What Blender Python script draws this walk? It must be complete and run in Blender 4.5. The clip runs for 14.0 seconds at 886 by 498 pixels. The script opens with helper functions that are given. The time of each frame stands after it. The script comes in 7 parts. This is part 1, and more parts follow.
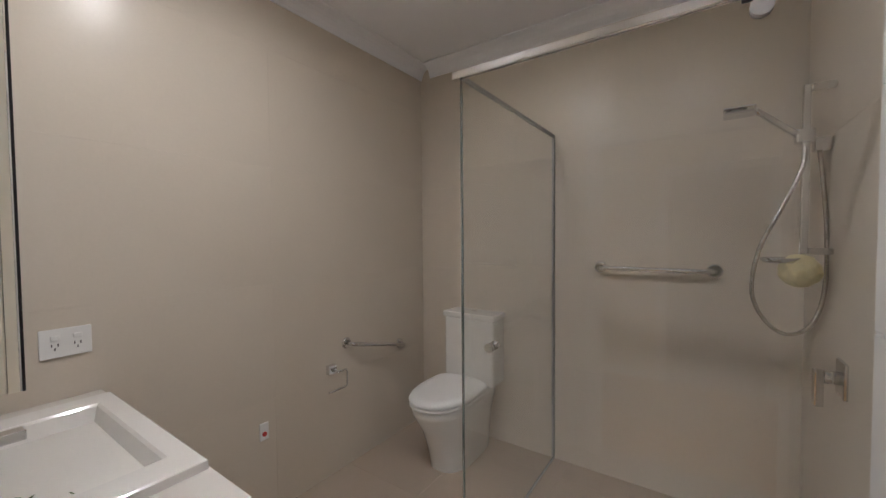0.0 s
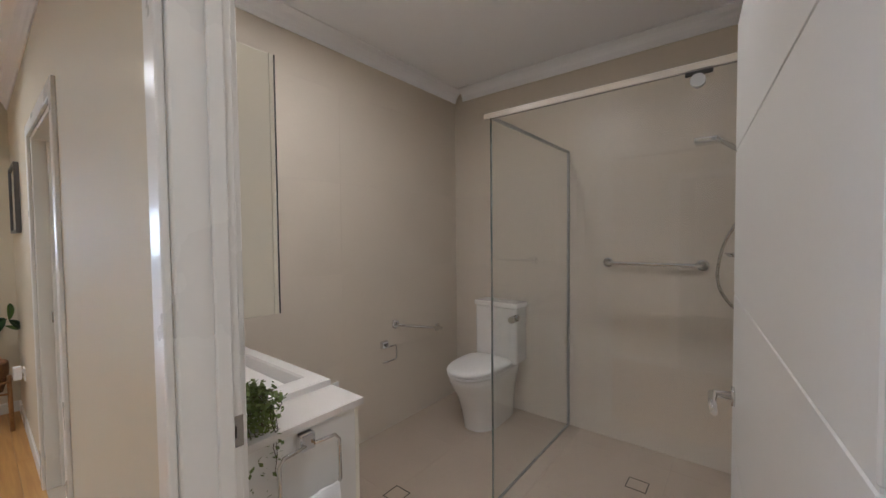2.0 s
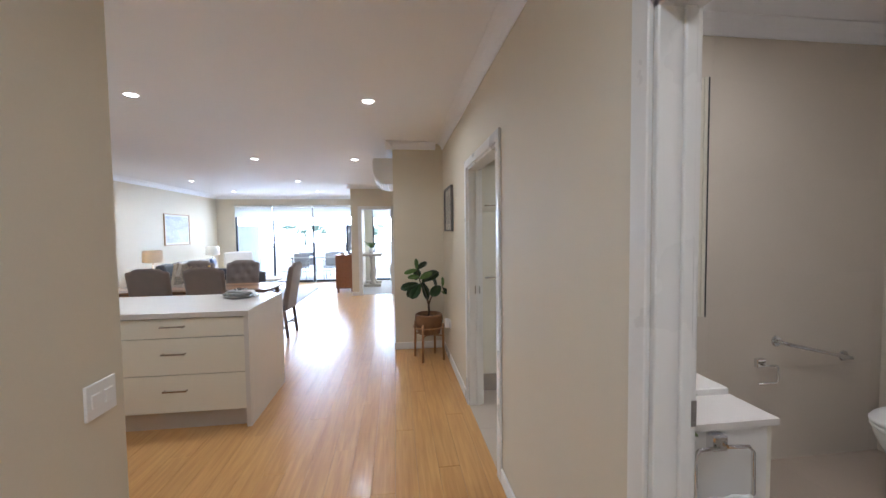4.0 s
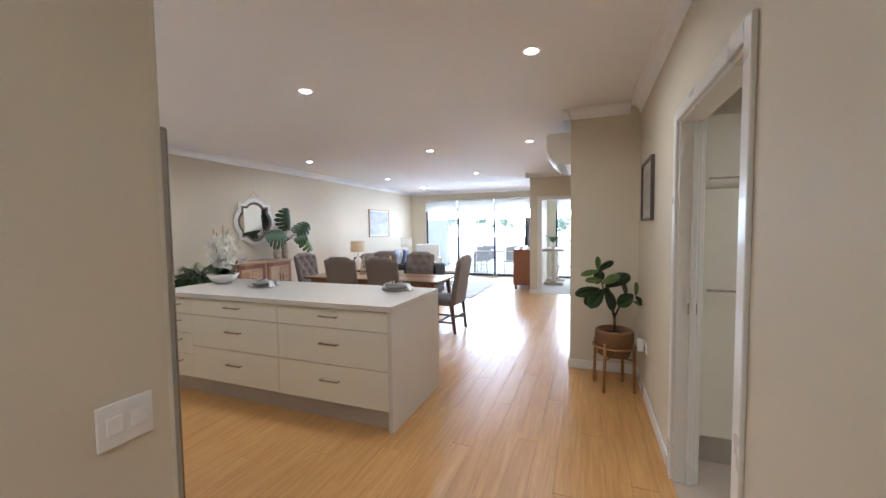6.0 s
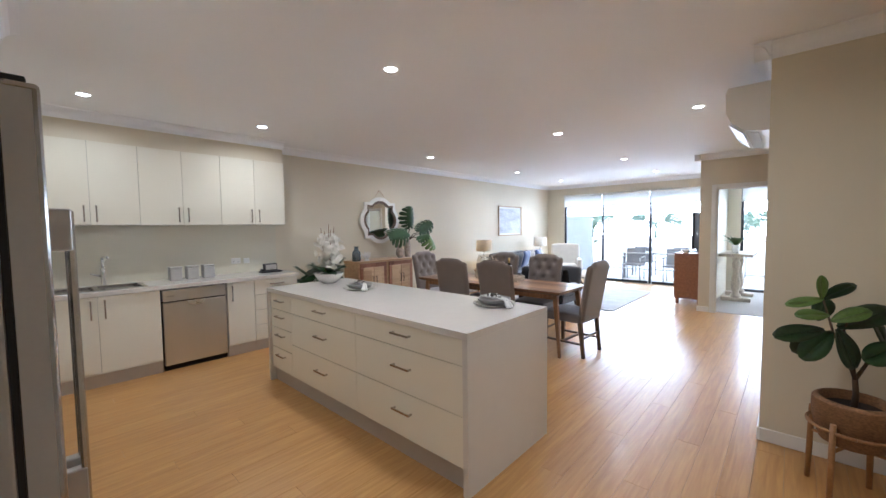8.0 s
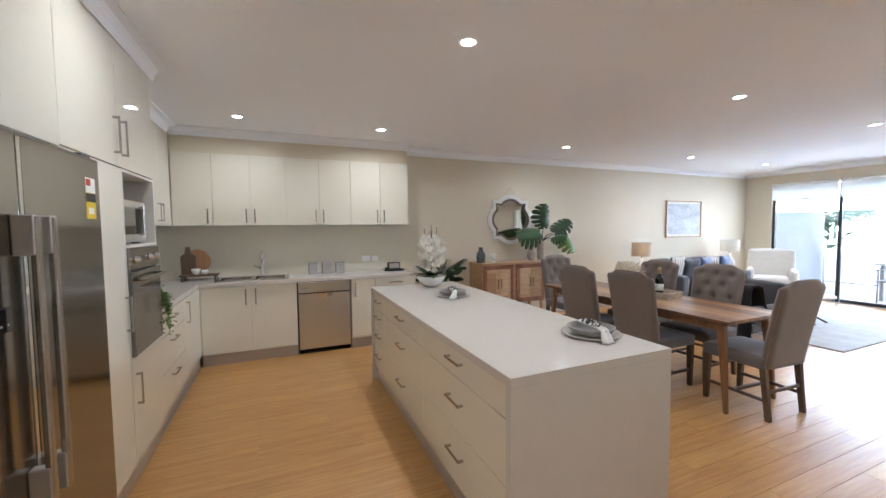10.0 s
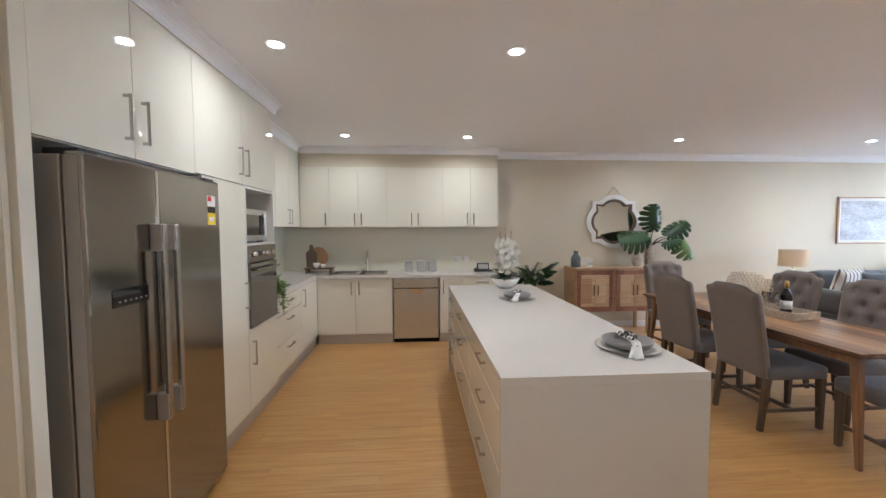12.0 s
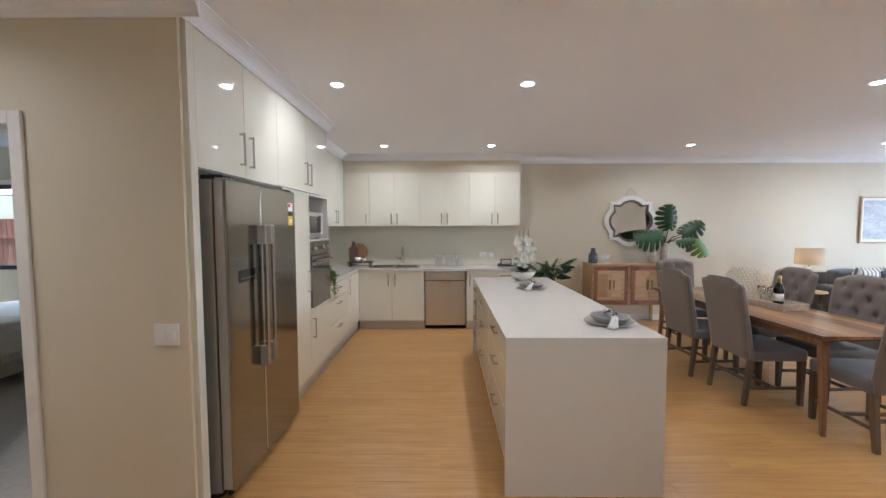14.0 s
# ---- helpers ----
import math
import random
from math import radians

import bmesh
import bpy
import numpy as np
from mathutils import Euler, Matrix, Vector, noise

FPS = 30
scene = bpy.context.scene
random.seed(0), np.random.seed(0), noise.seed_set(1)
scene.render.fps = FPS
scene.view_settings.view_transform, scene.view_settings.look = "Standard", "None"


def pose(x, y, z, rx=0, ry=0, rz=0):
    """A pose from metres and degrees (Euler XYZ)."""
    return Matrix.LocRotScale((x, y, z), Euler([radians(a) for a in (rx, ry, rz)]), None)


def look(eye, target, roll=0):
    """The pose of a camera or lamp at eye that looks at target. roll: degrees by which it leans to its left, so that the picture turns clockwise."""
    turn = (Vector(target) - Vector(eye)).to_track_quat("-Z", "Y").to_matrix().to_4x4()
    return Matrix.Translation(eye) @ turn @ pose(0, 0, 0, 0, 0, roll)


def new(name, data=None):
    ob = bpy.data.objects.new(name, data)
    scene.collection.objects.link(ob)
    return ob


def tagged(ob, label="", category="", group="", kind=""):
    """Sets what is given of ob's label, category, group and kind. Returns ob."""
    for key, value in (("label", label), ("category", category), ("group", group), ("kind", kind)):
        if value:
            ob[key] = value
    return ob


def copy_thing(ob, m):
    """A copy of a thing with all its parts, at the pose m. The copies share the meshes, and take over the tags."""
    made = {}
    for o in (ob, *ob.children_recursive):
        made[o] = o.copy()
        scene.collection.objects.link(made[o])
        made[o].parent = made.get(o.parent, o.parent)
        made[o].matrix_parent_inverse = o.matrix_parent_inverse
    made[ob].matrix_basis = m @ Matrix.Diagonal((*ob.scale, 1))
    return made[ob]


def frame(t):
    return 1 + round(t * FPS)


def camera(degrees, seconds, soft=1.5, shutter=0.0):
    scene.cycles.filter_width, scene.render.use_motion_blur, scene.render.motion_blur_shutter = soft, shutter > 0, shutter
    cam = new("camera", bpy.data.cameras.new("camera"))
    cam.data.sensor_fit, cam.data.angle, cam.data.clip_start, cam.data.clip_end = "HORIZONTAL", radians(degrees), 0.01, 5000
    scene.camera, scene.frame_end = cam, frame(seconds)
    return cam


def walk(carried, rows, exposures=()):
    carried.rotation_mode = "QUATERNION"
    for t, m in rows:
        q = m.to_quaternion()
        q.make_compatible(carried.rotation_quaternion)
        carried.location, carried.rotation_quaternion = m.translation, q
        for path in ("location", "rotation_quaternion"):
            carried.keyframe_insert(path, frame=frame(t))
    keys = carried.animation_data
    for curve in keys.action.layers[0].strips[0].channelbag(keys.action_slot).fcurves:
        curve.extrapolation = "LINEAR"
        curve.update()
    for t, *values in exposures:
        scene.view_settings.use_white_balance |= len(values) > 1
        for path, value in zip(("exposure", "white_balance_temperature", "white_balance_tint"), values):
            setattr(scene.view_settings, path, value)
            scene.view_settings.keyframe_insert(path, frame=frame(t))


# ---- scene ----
cam = camera(98.9, 14.0)
PATH = [
    (0, (0.193, 0.17, 1.439), (-0.945, 1.814, 1.371), -0.5),
    (0.5, (0.246, 0.078, 1.449), (-0.898, 1.717, 1.385), -0.4),
    (1, (0.31, -0.048, 1.452), (-0.845, 1.583, 1.382), -0.4),
    (1.5, (0.371, -0.15, 1.454), (-0.803, 1.467, 1.382), -0.5),
    (2, (0.444, -0.261, 1.444), (-0.806, 1.299, 1.377), -0.6),
    (2.5, (0.5, -0.417, 1.446), (-0.877, 1.032, 1.379), -0.5),
    (3, (0.559, -0.596, 1.447), (-1.093, 0.53, 1.383), -0.5),
    (3.3, (0.557, -0.656, 1.455), (-1.233, 0.234, 1.39), -0.3),
    (3.5, (0.542, -0.661, 1.471), (-1.326, 0.051, 1.393), -0.5),
    (4, (0.456, -0.636, 1.499), (-1.526, -0.39, 1.407), -0.7),
    (6.5, (-0.479, -0.482, 1.452), (-2.291, -1.323, 1.344), -0.6),
    (7, (-0.667, -0.494, 1.453), (-2.41, -1.469, 1.345), -0.5),
    (7.5, (-0.873, -0.52, 1.461), (-2.513, -1.659, 1.348), -0.7),
    (8, (-1.072, -0.535, 1.468), (-2.542, -1.887, 1.356), -0.7),
    (8.2, (-1.162, -0.543, 1.461), (-2.566, -1.964, 1.355), -0.6),
    (10.5, (-1.991, -0.573, 1.494), (-2.542, -2.493, 1.382), -0.6),
    (11, (-2.145, -0.518, 1.502), (-2.466, -2.489, 1.395), -0.5),
    (11.5, (-2.204, -0.447, 1.506), (-2.4, -2.434, 1.402), -0.3),
    (12, (-2.266, -0.307, 1.507), (-2.405, -2.3, 1.402), -0.2),
    (12.5, (-2.321, -0.166, 1.5), (-2.423, -2.161, 1.397), -0.2),
    (13, (-2.367, -0.016, 1.511), (-2.362, -2.013, 1.403), -0.3),
    (13.5, (-2.346, 0.134, 1.522), (-2.324, -1.863, 1.411), -0.2),
    (14, (-2.272, 0.284, 1.52), (-2.255, -1.712, 1.404), -0.1),
]
walk(cam, [(t, look(eye, target, roll)) for t, eye, target, roll in PATH], exposures=[(0.0, 0.54, 5400, 10), (2.4, 0.54, 5350, 10), (3.2, 0.61, 5130, 10), (4.2, 0.63, 5130, 10), (6.5, 0.57, 5400, 10), (8.0, 0.57, 5280, 10), (10.5, 0.57, 5430, 10), (12.5, 0.58, 5400, 10), (14.0, 0.63, 5330, 10)])

# ---- world, light and exposure ----
world = bpy.data.worlds.new("sky")
scene.world = world
world.use_nodes = True
wn = world.node_tree
sky = wn.nodes.new("ShaderNodeTexSky")
sky.sky_type, sky.sun_disc = "NISHITA", False
sky.sun_elevation, sky.sun_rotation = radians(64.4), radians(63.4)
wn.links.new(sky.outputs[0], wn.nodes["Background"].inputs[0])
wn.nodes["Background"].inputs[1].default_value = 0.15

sun = new("sun", bpy.data.lights.new("sun", "SUN"))
sun.data.energy, sun.data.angle, sun.data.color = 5.0, radians(0.6), (1.0, 0.95, 0.87)
sun.matrix_world = look((6, 3, 14), (0, 0, 0))
DOWNLIGHT_W, WINDOW_W = 5.8, 30.0
scene.view_settings.exposure = 0.0


# ---- materials ----
def material(name, color, rough=0.5, metal=0.0, vary=0.06, scale=6.0, bump=0.0, fine=0.0, coat=0.0, trans=0.0, ior=1.45, stretch=(1, 1, 1), emit=None, sheen=0.0, island=0.0, grain=90.0, detail=5.0):
    """Base colour with variation at two scales, roughness change and fine relief."""
    m = bpy.data.materials.new(name)
    m.use_nodes = True
    nt = m.node_tree
    b = nt.nodes["Principled BSDF"]
    b.inputs["Metallic"].default_value = metal
    b.inputs["IOR"].default_value = ior
    b.inputs["Coat Weight"].default_value = coat
    b.inputs["Coat Roughness"].default_value = 0.04
    b.inputs["Transmission Weight"].default_value = trans
    b.inputs["Sheen Weight"].default_value = sheen
    tc = nt.nodes.new("ShaderNodeTexCoord")
    mp = nt.nodes.new("ShaderNodeMapping")
    mp.inputs["Scale"].default_value = stretch
    nt.links.new(tc.outputs["Object"], mp.inputs["Vector"])
    n1 = nt.nodes.new("ShaderNodeTexNoise")
    n1.inputs["Scale"].default_value, n1.inputs["Detail"].default_value = scale, detail
    n2 = nt.nodes.new("ShaderNodeTexNoise")
    n2.inputs["Scale"].default_value, n2.inputs["Detail"].default_value = grain, 3
    for n in (n1, n2):
        nt.links.new(mp.outputs[0], n.inputs["Vector"])
    mixv = nt.nodes.new("ShaderNodeMath")
    mixv.operation = "MULTIPLY_ADD"
    mixv.inputs[1].default_value = 0.65
    half = nt.nodes.new("ShaderNodeMath")
    half.operation = "MULTIPLY"
    half.inputs[1].default_value = 0.35
    nt.links.new(n2.outputs["Fac"], half.inputs[0])
    nt.links.new(n1.outputs["Fac"], mixv.inputs[0])
    nt.links.new(half.outputs[0], mixv.inputs[2])
    last = mixv.outputs[0]
    if island:
        inf = nt.nodes.new("ShaderNodeObjectInfo")
        add = nt.nodes.new("ShaderNodeMath")
        add.operation = "MULTIPLY_ADD"
        add.inputs[1].default_value = island
        nt.links.new(inf.outputs["Random"], add.inputs[0])
        nt.links.new(last, add.inputs[2])
        sub = nt.nodes.new("ShaderNodeMath")
        sub.operation = "SUBTRACT"
        sub.inputs[1].default_value = island / 2
        nt.links.new(add.outputs[0], sub.inputs[0])
        last = sub.outputs[0]
    ramp = nt.nodes.new("ShaderNodeValToRGB")
    lo = [max(0.0, c * (1 - vary)) for c in color[:3]]
    hi = [min(1.0, c * (1 + vary)) for c in color[:3]]
    ramp.color_ramp.elements[0].position, ramp.color_ramp.elements[1].position = 0.3, 0.7
    ramp.color_ramp.elements[0].color, ramp.color_ramp.elements[1].color = (*lo, 1), (*hi, 1)
    nt.links.new(last, ramp.inputs[0])
    nt.links.new(ramp.outputs[0], b.inputs["Base Color"])
    rr = nt.nodes.new("ShaderNodeMapRange")
    rr.inputs[3].default_value, rr.inputs[4].default_value = rough * 0.85, min(1, rough * 1.15)
    nt.links.new(n1.outputs["Fac"], rr.inputs[0])
    nt.links.new(rr.outputs[0], b.inputs["Roughness"])
    if bump or fine:
        bp = nt.nodes.new("ShaderNodeBump")
        bp.inputs["Strength"].default_value = bump or fine
        bp.inputs["Distance"].default_value = 0.004 if bump else 0.001
        nt.links.new((n1 if bump else n2).outputs["Fac"], bp.inputs["Height"])
        nt.links.new(bp.outputs[0], b.inputs["Normal"])
    if emit:
        b.inputs["Emission Color"].default_value = (*emit[:3], 1)
        b.inputs["Emission Strength"].default_value = emit[3]
    return m


def timber(name, dark, light, rough=0.35, axis=0, scale=3.0, spread=0.5, coat=0.0, planks=0.0):
    """Wood with grain along one axis, and its own tone for each piece."""
    stretch = [14, 14, 14]
    stretch[axis] = 0.9
    m = bpy.data.materials.new(name)
    m.use_nodes = True
    nt = m.node_tree
    b = nt.nodes["Principled BSDF"]
    b.inputs["Coat Weight"].default_value = coat
    b.inputs["Coat Roughness"].default_value = 0.12
    tc = nt.nodes.new("ShaderNodeTexCoord")
    inf = nt.nodes.new("ShaderNodeObjectInfo")
    geo = nt.nodes.new("ShaderNodeNewGeometry")
    off = nt.nodes.new("ShaderNodeVectorMath")
    off.operation = "ADD"
    cmb = nt.nodes.new("ShaderNodeMath")
    cmb.operation = "MULTIPLY_ADD"
    cmb.inputs[1].default_value = 37.0
    isl = nt.nodes.new("ShaderNodeMath")
    isl.operation = "MULTIPLY"
    isl.inputs[1].default_value = 23.0
    nt.links.new(geo.outputs["Random Per Island"], isl.inputs[0])
    nt.links.new(inf.outputs["Random"], cmb.inputs[0])
    nt.links.new(isl.outputs[0], cmb.inputs[2])
    nt.links.new(tc.outputs["Object"], off.inputs[0])
    nt.links.new(cmb.outputs[0], off.inputs[1])
    mp = nt.nodes.new("ShaderNodeMapping")
    mp.inputs["Scale"].default_value = stretch
    nt.links.new(off.outputs[0], mp.inputs["Vector"])
    n1 = nt.nodes.new("ShaderNodeTexNoise")
    n1.inputs["Scale"].default_value, n1.inputs["Detail"].default_value, n1.inputs["Distortion"].default_value = scale, 6, 0.6
    nt.links.new(mp.outputs[0], n1.inputs["Vector"])
    tone = nt.nodes.new("ShaderNodeMath")
    tone.operation = "ADD"
    tone.inputs[1].default_value = 0.0
    fr = nt.nodes.new("ShaderNodeMath")
    fr.operation = "FRACT"
    nt.links.new(cmb.outputs[0], fr.inputs[0])
    ma = nt.nodes.new("ShaderNodeMath")
    ma.operation = "MULTIPLY_ADD"
    ma.inputs[1].default_value = spread
    nt.links.new(fr.outputs[0], ma.inputs[0])
    nt.links.new(n1.outputs["Fac"], ma.inputs[2])
    sb = nt.nodes.new("ShaderNodeMath")
    sb.operation = "SUBTRACT"
    sb.inputs[1].default_value = spread / 2
    nt.links.new(ma.outputs[0], sb.inputs[0])
    ramp = nt.nodes.new("ShaderNodeValToRGB")
    ramp.color_ramp.elements[0].position, ramp.color_ramp.elements[1].position = 0.25, 0.75
    ramp.color_ramp.elements[0].color, ramp.color_ramp.elements[1].color = (*dark, 1), (*light, 1)
    nt.links.new(sb.outputs[0], ramp.inputs[0])
    nt.links.new(ramp.outputs[0], b.inputs["Base Color"])
    rr = nt.nodes.new("ShaderNodeMapRange")
    rr.inputs[3].default_value, rr.inputs[4].default_value = rough * 0.85, rough * 1.15
    nt.links.new(n1.outputs["Fac"], rr.inputs[0])
    nt.links.new(rr.outputs[0], b.inputs["Roughness"])
    bp = nt.nodes.new("ShaderNodeBump")
    bp.inputs["Strength"].default_value, bp.inputs["Distance"].default_value = 0.06, 0.001
    nt.links.new(n1.outputs["Fac"], bp.inputs["Height"])
    nt.links.new(bp.outputs[0], b.inputs["Normal"])
    return m


M = {}
M["wall"] = material("cream_wall_paint", (0.69, 0.625, 0.495), 0.62, vary=0.025, scale=1.2, fine=0.12, grain=160)
# slight blue tint offsets warm light bounced off the timber floor
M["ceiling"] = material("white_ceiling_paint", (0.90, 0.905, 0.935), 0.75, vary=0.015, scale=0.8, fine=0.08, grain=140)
M["trim"] = material("white_gloss_trim", (0.80, 0.79, 0.76), 0.28, vary=0.015, scale=2)
M["door"] = material("white_door_paint", (0.70, 0.69, 0.675), 0.34, vary=0.015, scale=2, fine=0.04)
M["bath_tile"] = material("cream_porcelain_wall_tile", (0.66, 0.595, 0.505), 0.30, vary=0.03, scale=1.6, island=0.05)
M["bath_floor"] = material("beige_porcelain_floor_tile", (0.45, 0.375, 0.295), 0.4, vary=0.05, scale=3, island=0.06, fine=0.05)
M["grout"] = material("beige_grout", (0.40, 0.34, 0.28), 0.85, vary=0.06, scale=12)
M["floor"] = timber("honey_bamboo_floor", (0.43, 0.215, 0.062), (0.60, 0.34, 0.112), 0.33, 0, 3.0, 0.13, coat=0.15)
M["gloss"] = material("white_gloss_laminate", (0.80, 0.765, 0.66), 0.02, vary=0.012, scale=1.5, coat=0.2)
M["quartz"] = material("white_quartz", (0.68, 0.645, 0.605), 0.13, vary=0.015, scale=14, grain=260)
M["kick"] = material("brushed_kickboard", (0.50, 0.46, 0.42), 0.4, metal=0.4, vary=0.04, scale=3)
M["carcass"] = material("white_carcass", (0.72, 0.70, 0.66), 0.4, vary=0.02)
M["steel"] = material("brushed_stainless_steel", (0.36, 0.335, 0.305), 0.2, metal=1.0, vary=0.05, scale=4, stretch=(1, 1, 0.04), fine=0.03, grain=220)
M["steel_light"] = material("light_brushed_steel", (0.62, 0.60, 0.57), 0.3, metal=0.9, vary=0.04, scale=4, stretch=(1, 1, 0.04), fine=0.03, grain=220)
M["fridge_steel"] = material("brushed_fridge_steel", (0.33, 0.315, 0.295), 0.13, metal=1.0, vary=0.03, scale=3.2, stretch=(1, 1, 0.35), bump=1.0, grain=220, detail=0.4)
M["oven_glass"] = material("smoked_mirror_glass", (0.20, 0.19, 0.175), 0.08, metal=0.85, vary=0.03)
M["fine_glass"] = material("thin_drinking_glass", (0.97, 0.98, 0.98), 0.0, vary=0.0, trans=1.0, ior=1.1)
M["grey_ceramic"] = material("matt_grey_ceramic", (0.44, 0.42, 0.40), 0.5, vary=0.06, scale=20)
M["lit_side_grey"] = material("grey_lit_door_side", (0.40, 0.385, 0.37), 0.4, metal=0.2, vary=0.04)
M["steel_side"] = material("grey_fridge_side", (0.46, 0.44, 0.42), 0.35, metal=0.4, vary=0.04)
M["nickel"] = material("brushed_nickel", (0.47, 0.45, 0.43), 0.25, metal=1.0, vary=0.04, scale=20)
M["chrome"] = material("polished_chrome", (0.75, 0.75, 0.75), 0.06, metal=1.0, vary=0.02)
M["black"] = material("black_plastic", (0.015, 0.015, 0.016), 0.4, vary=0.1)
M["black_gloss"] = material("black_glass", (0.012, 0.012, 0.014), 0.06, vary=0.05, coat=0.5)
M["splash"] = material("pale_back_painted_glass", (0.70, 0.665, 0.55), 0.07, vary=0.01, scale=1)
M["ceramic"] = material("white_ceramic", (0.82, 0.80, 0.77), 0.08, vary=0.01, scale=2, coat=0.4)
M["plastic"] = material("white_plastic", (0.86, 0.855, 0.84), 0.3, vary=0.01)
M["mirror"] = material("silvered_mirror", (0.86, 0.87, 0.87), 0.01, metal=1.0, vary=0.005)
M["glass"] = material("clear_glass", (0.985, 0.995, 0.99), 0.0, vary=0.0, trans=1.0, ior=1.45)
M["win_frame"] = material("charcoal_aluminium", (0.055, 0.058, 0.062), 0.38, metal=0.5, vary=0.06)
M["blind"] = material("white_roller_blind", (0.82, 0.82, 0.80), 0.8, vary=0.02, scale=3, fine=0.2, trans=0.0)
M["carpet"] = material("pale_beige_carpet", (0.52, 0.48, 0.43), 0.95, vary=0.12, scale=30, bump=0.5)
M["lamp_glow"] = material("downlight_diffuser", (0.9, 0.9, 0.88), 0.4, emit=(1.0, 0.93, 0.82, 26.0))
M["ground"] = material("grey_paving", (0.36, 0.35, 0.34), 0.8, vary=0.15, scale=2, bump=0.3)
M["fabric"] = material("taupe_linen_upholstery", (0.195, 0.160, 0.138), 0.85, vary=0.10, scale=8, fine=0.5, grain=320, sheen=0.3)
M["seat_fabric"] = material("taupe_linen_seat", (0.165, 0.150, 0.152), 0.85, vary=0.10, scale=8, fine=0.5, grain=320, sheen=0.3)
M["leg_wood"] = timber("grey_brown_chair_timber", (0.085, 0.055, 0.036), (0.165, 0.112, 0.074), 0.5, 2, 2.5, 0.3)
M["table_wood"] = timber("mixed_tone_table_timber", (0.15, 0.068, 0.03), (0.46, 0.255, 0.115), 0.3, 1, 2.2, 0.85, coat=0.15)
M["table_leg"] = timber("warm_table_leg_timber", (0.22, 0.11, 0.052), (0.38, 0.21, 0.105), 0.4, 2, 2.2, 0.3)
M["board_light"] = timber("pale_sideboard_timber", (0.42, 0.26, 0.135), (0.62, 0.43, 0.25), 0.45, 0, 2.5, 0.5)
M["board_red"] = timber("red_brown_sideboard_timber", (0.21, 0.085, 0.05), (0.36, 0.17, 0.10), 0.45, 0, 2.5, 0.5)
M["leaf"] = material("dark_green_leaf", (0.024, 0.058, 0.019), 0.34, vary=0.5, scale=9, island=0.5)
M["leaf_light"] = material("bright_green_leaf", (0.10, 0.165, 0.038), 0.38, vary=0.4, scale=9, island=0.4)
M["vine_leaf"] = material("olive_green_vine_leaf", (0.17, 0.22, 0.065), 0.45, vary=0.45, scale=14)
M["stem"] = material("brown_plant_stem", (0.07, 0.045, 0.028), 0.7, vary=0.3, scale=30, bump=0.3)
M["soil"] = material("dark_soil", (0.02, 0.015, 0.012), 0.95, vary=0.4, scale=60, bump=0.8)


# ---- building blocks ----
def add_box(bm, x0, y0, z0, x1, y1, z1):
    vs = [bm.verts.new(p) for p in ((x0, y0, z0), (x1, y0, z0), (x1, y1, z0), (x0, y1, z0), (x0, y0, z1), (x1, y0, z1), (x1, y1, z1), (x0, y1, z1))]
    for f in ((3, 2, 1, 0), (4, 5, 6, 7), (0, 1, 5, 4), (1, 2, 6, 5), (2, 3, 7, 6), (3, 0, 4, 7)):
        bm.faces.new([vs[i] for i in f])
    return vs


def sorted_box(b):
    x0, y0, z0, x1, y1, z1 = b
    return min(x0, x1), min(y0, y1), min(z0, z1), max(x0, x1), max(y0, y1), max(z0, z1)


def block(bounds, bevel=0.0, seg=2):
    bm = bmesh.new()
    add_box(bm, *sorted_box(bounds))
    if bevel:
        bmesh.ops.bevel(bm, geom=bm.edges[:], offset=bevel, segments=seg, profile=0.6, affect="EDGES")
    return bm


def blocks(many, bevel=0.0):
    bm = bmesh.new()
    for b in many:
        add_box(bm, *sorted_box(b))
    if bevel:
        bmesh.ops.bevel(bm, geom=bm.edges[:], offset=bevel, segments=1, affect="EDGES")
    return bm


def slab(outer, hole, z0, z1):
    """A rectangular slab with a rectangular cut-out right through it."""
    bm = bmesh.new()
    loops = []
    for x0, y0, x1, y1 in (outer, hole):
        for z in (z0, z1):
            loops.append([bm.verts.new((x, y, z)) for x, y in ((x0, y0), (x1, y0), (x1, y1), (x0, y1))])
    for a, b in ((0, 1), (1, 3), (3, 2), (2, 0)):
        for k in range(4):
            j = (k + 1) % 4
            bm.faces.new((loops[a][k], loops[a][j], loops[b][j], loops[b][k]))
    return bm


def ring(bm, c, u, v, ru, rv, n):
    return [bm.verts.new(c + u * (ru * math.cos(2 * math.pi * i / n)) + v * (rv * math.sin(2 * math.pi * i / n))) for i in range(n)]


def add_rod(bm, pts, radii, n=10, caps=True):
    """A round bar along points, with a radius at each."""
    pts = [Vector(p) for p in pts]
    if not isinstance(radii, (list, tuple)):
        radii = [radii] * len(pts)
    prev, u = None, None
    for i, p in enumerate(pts):
        d = (pts[min(i + 1, len(pts) - 1)] - pts[max(i - 1, 0)]).normalized()
        if u is None:
            u = d.orthogonal().normalized()
        u = (u - d * u.dot(d)).normalized()
        v = d.cross(u)
        r = ring(bm, p, u, v, radii[i], radii[i], n)
        if prev:
            for k in range(n):
                f = bm.faces.new((prev[k], prev[(k + 1) % n], r[(k + 1) % n], r[k]))
                f.smooth = True
        elif caps:
            bm.faces.new(r[::-1])
        prev = r
    if caps:
        bm.faces.new(prev)
    return bm


def rod(pts, radii, n=10):
    return add_rod(bmesh.new(), pts, radii, n)


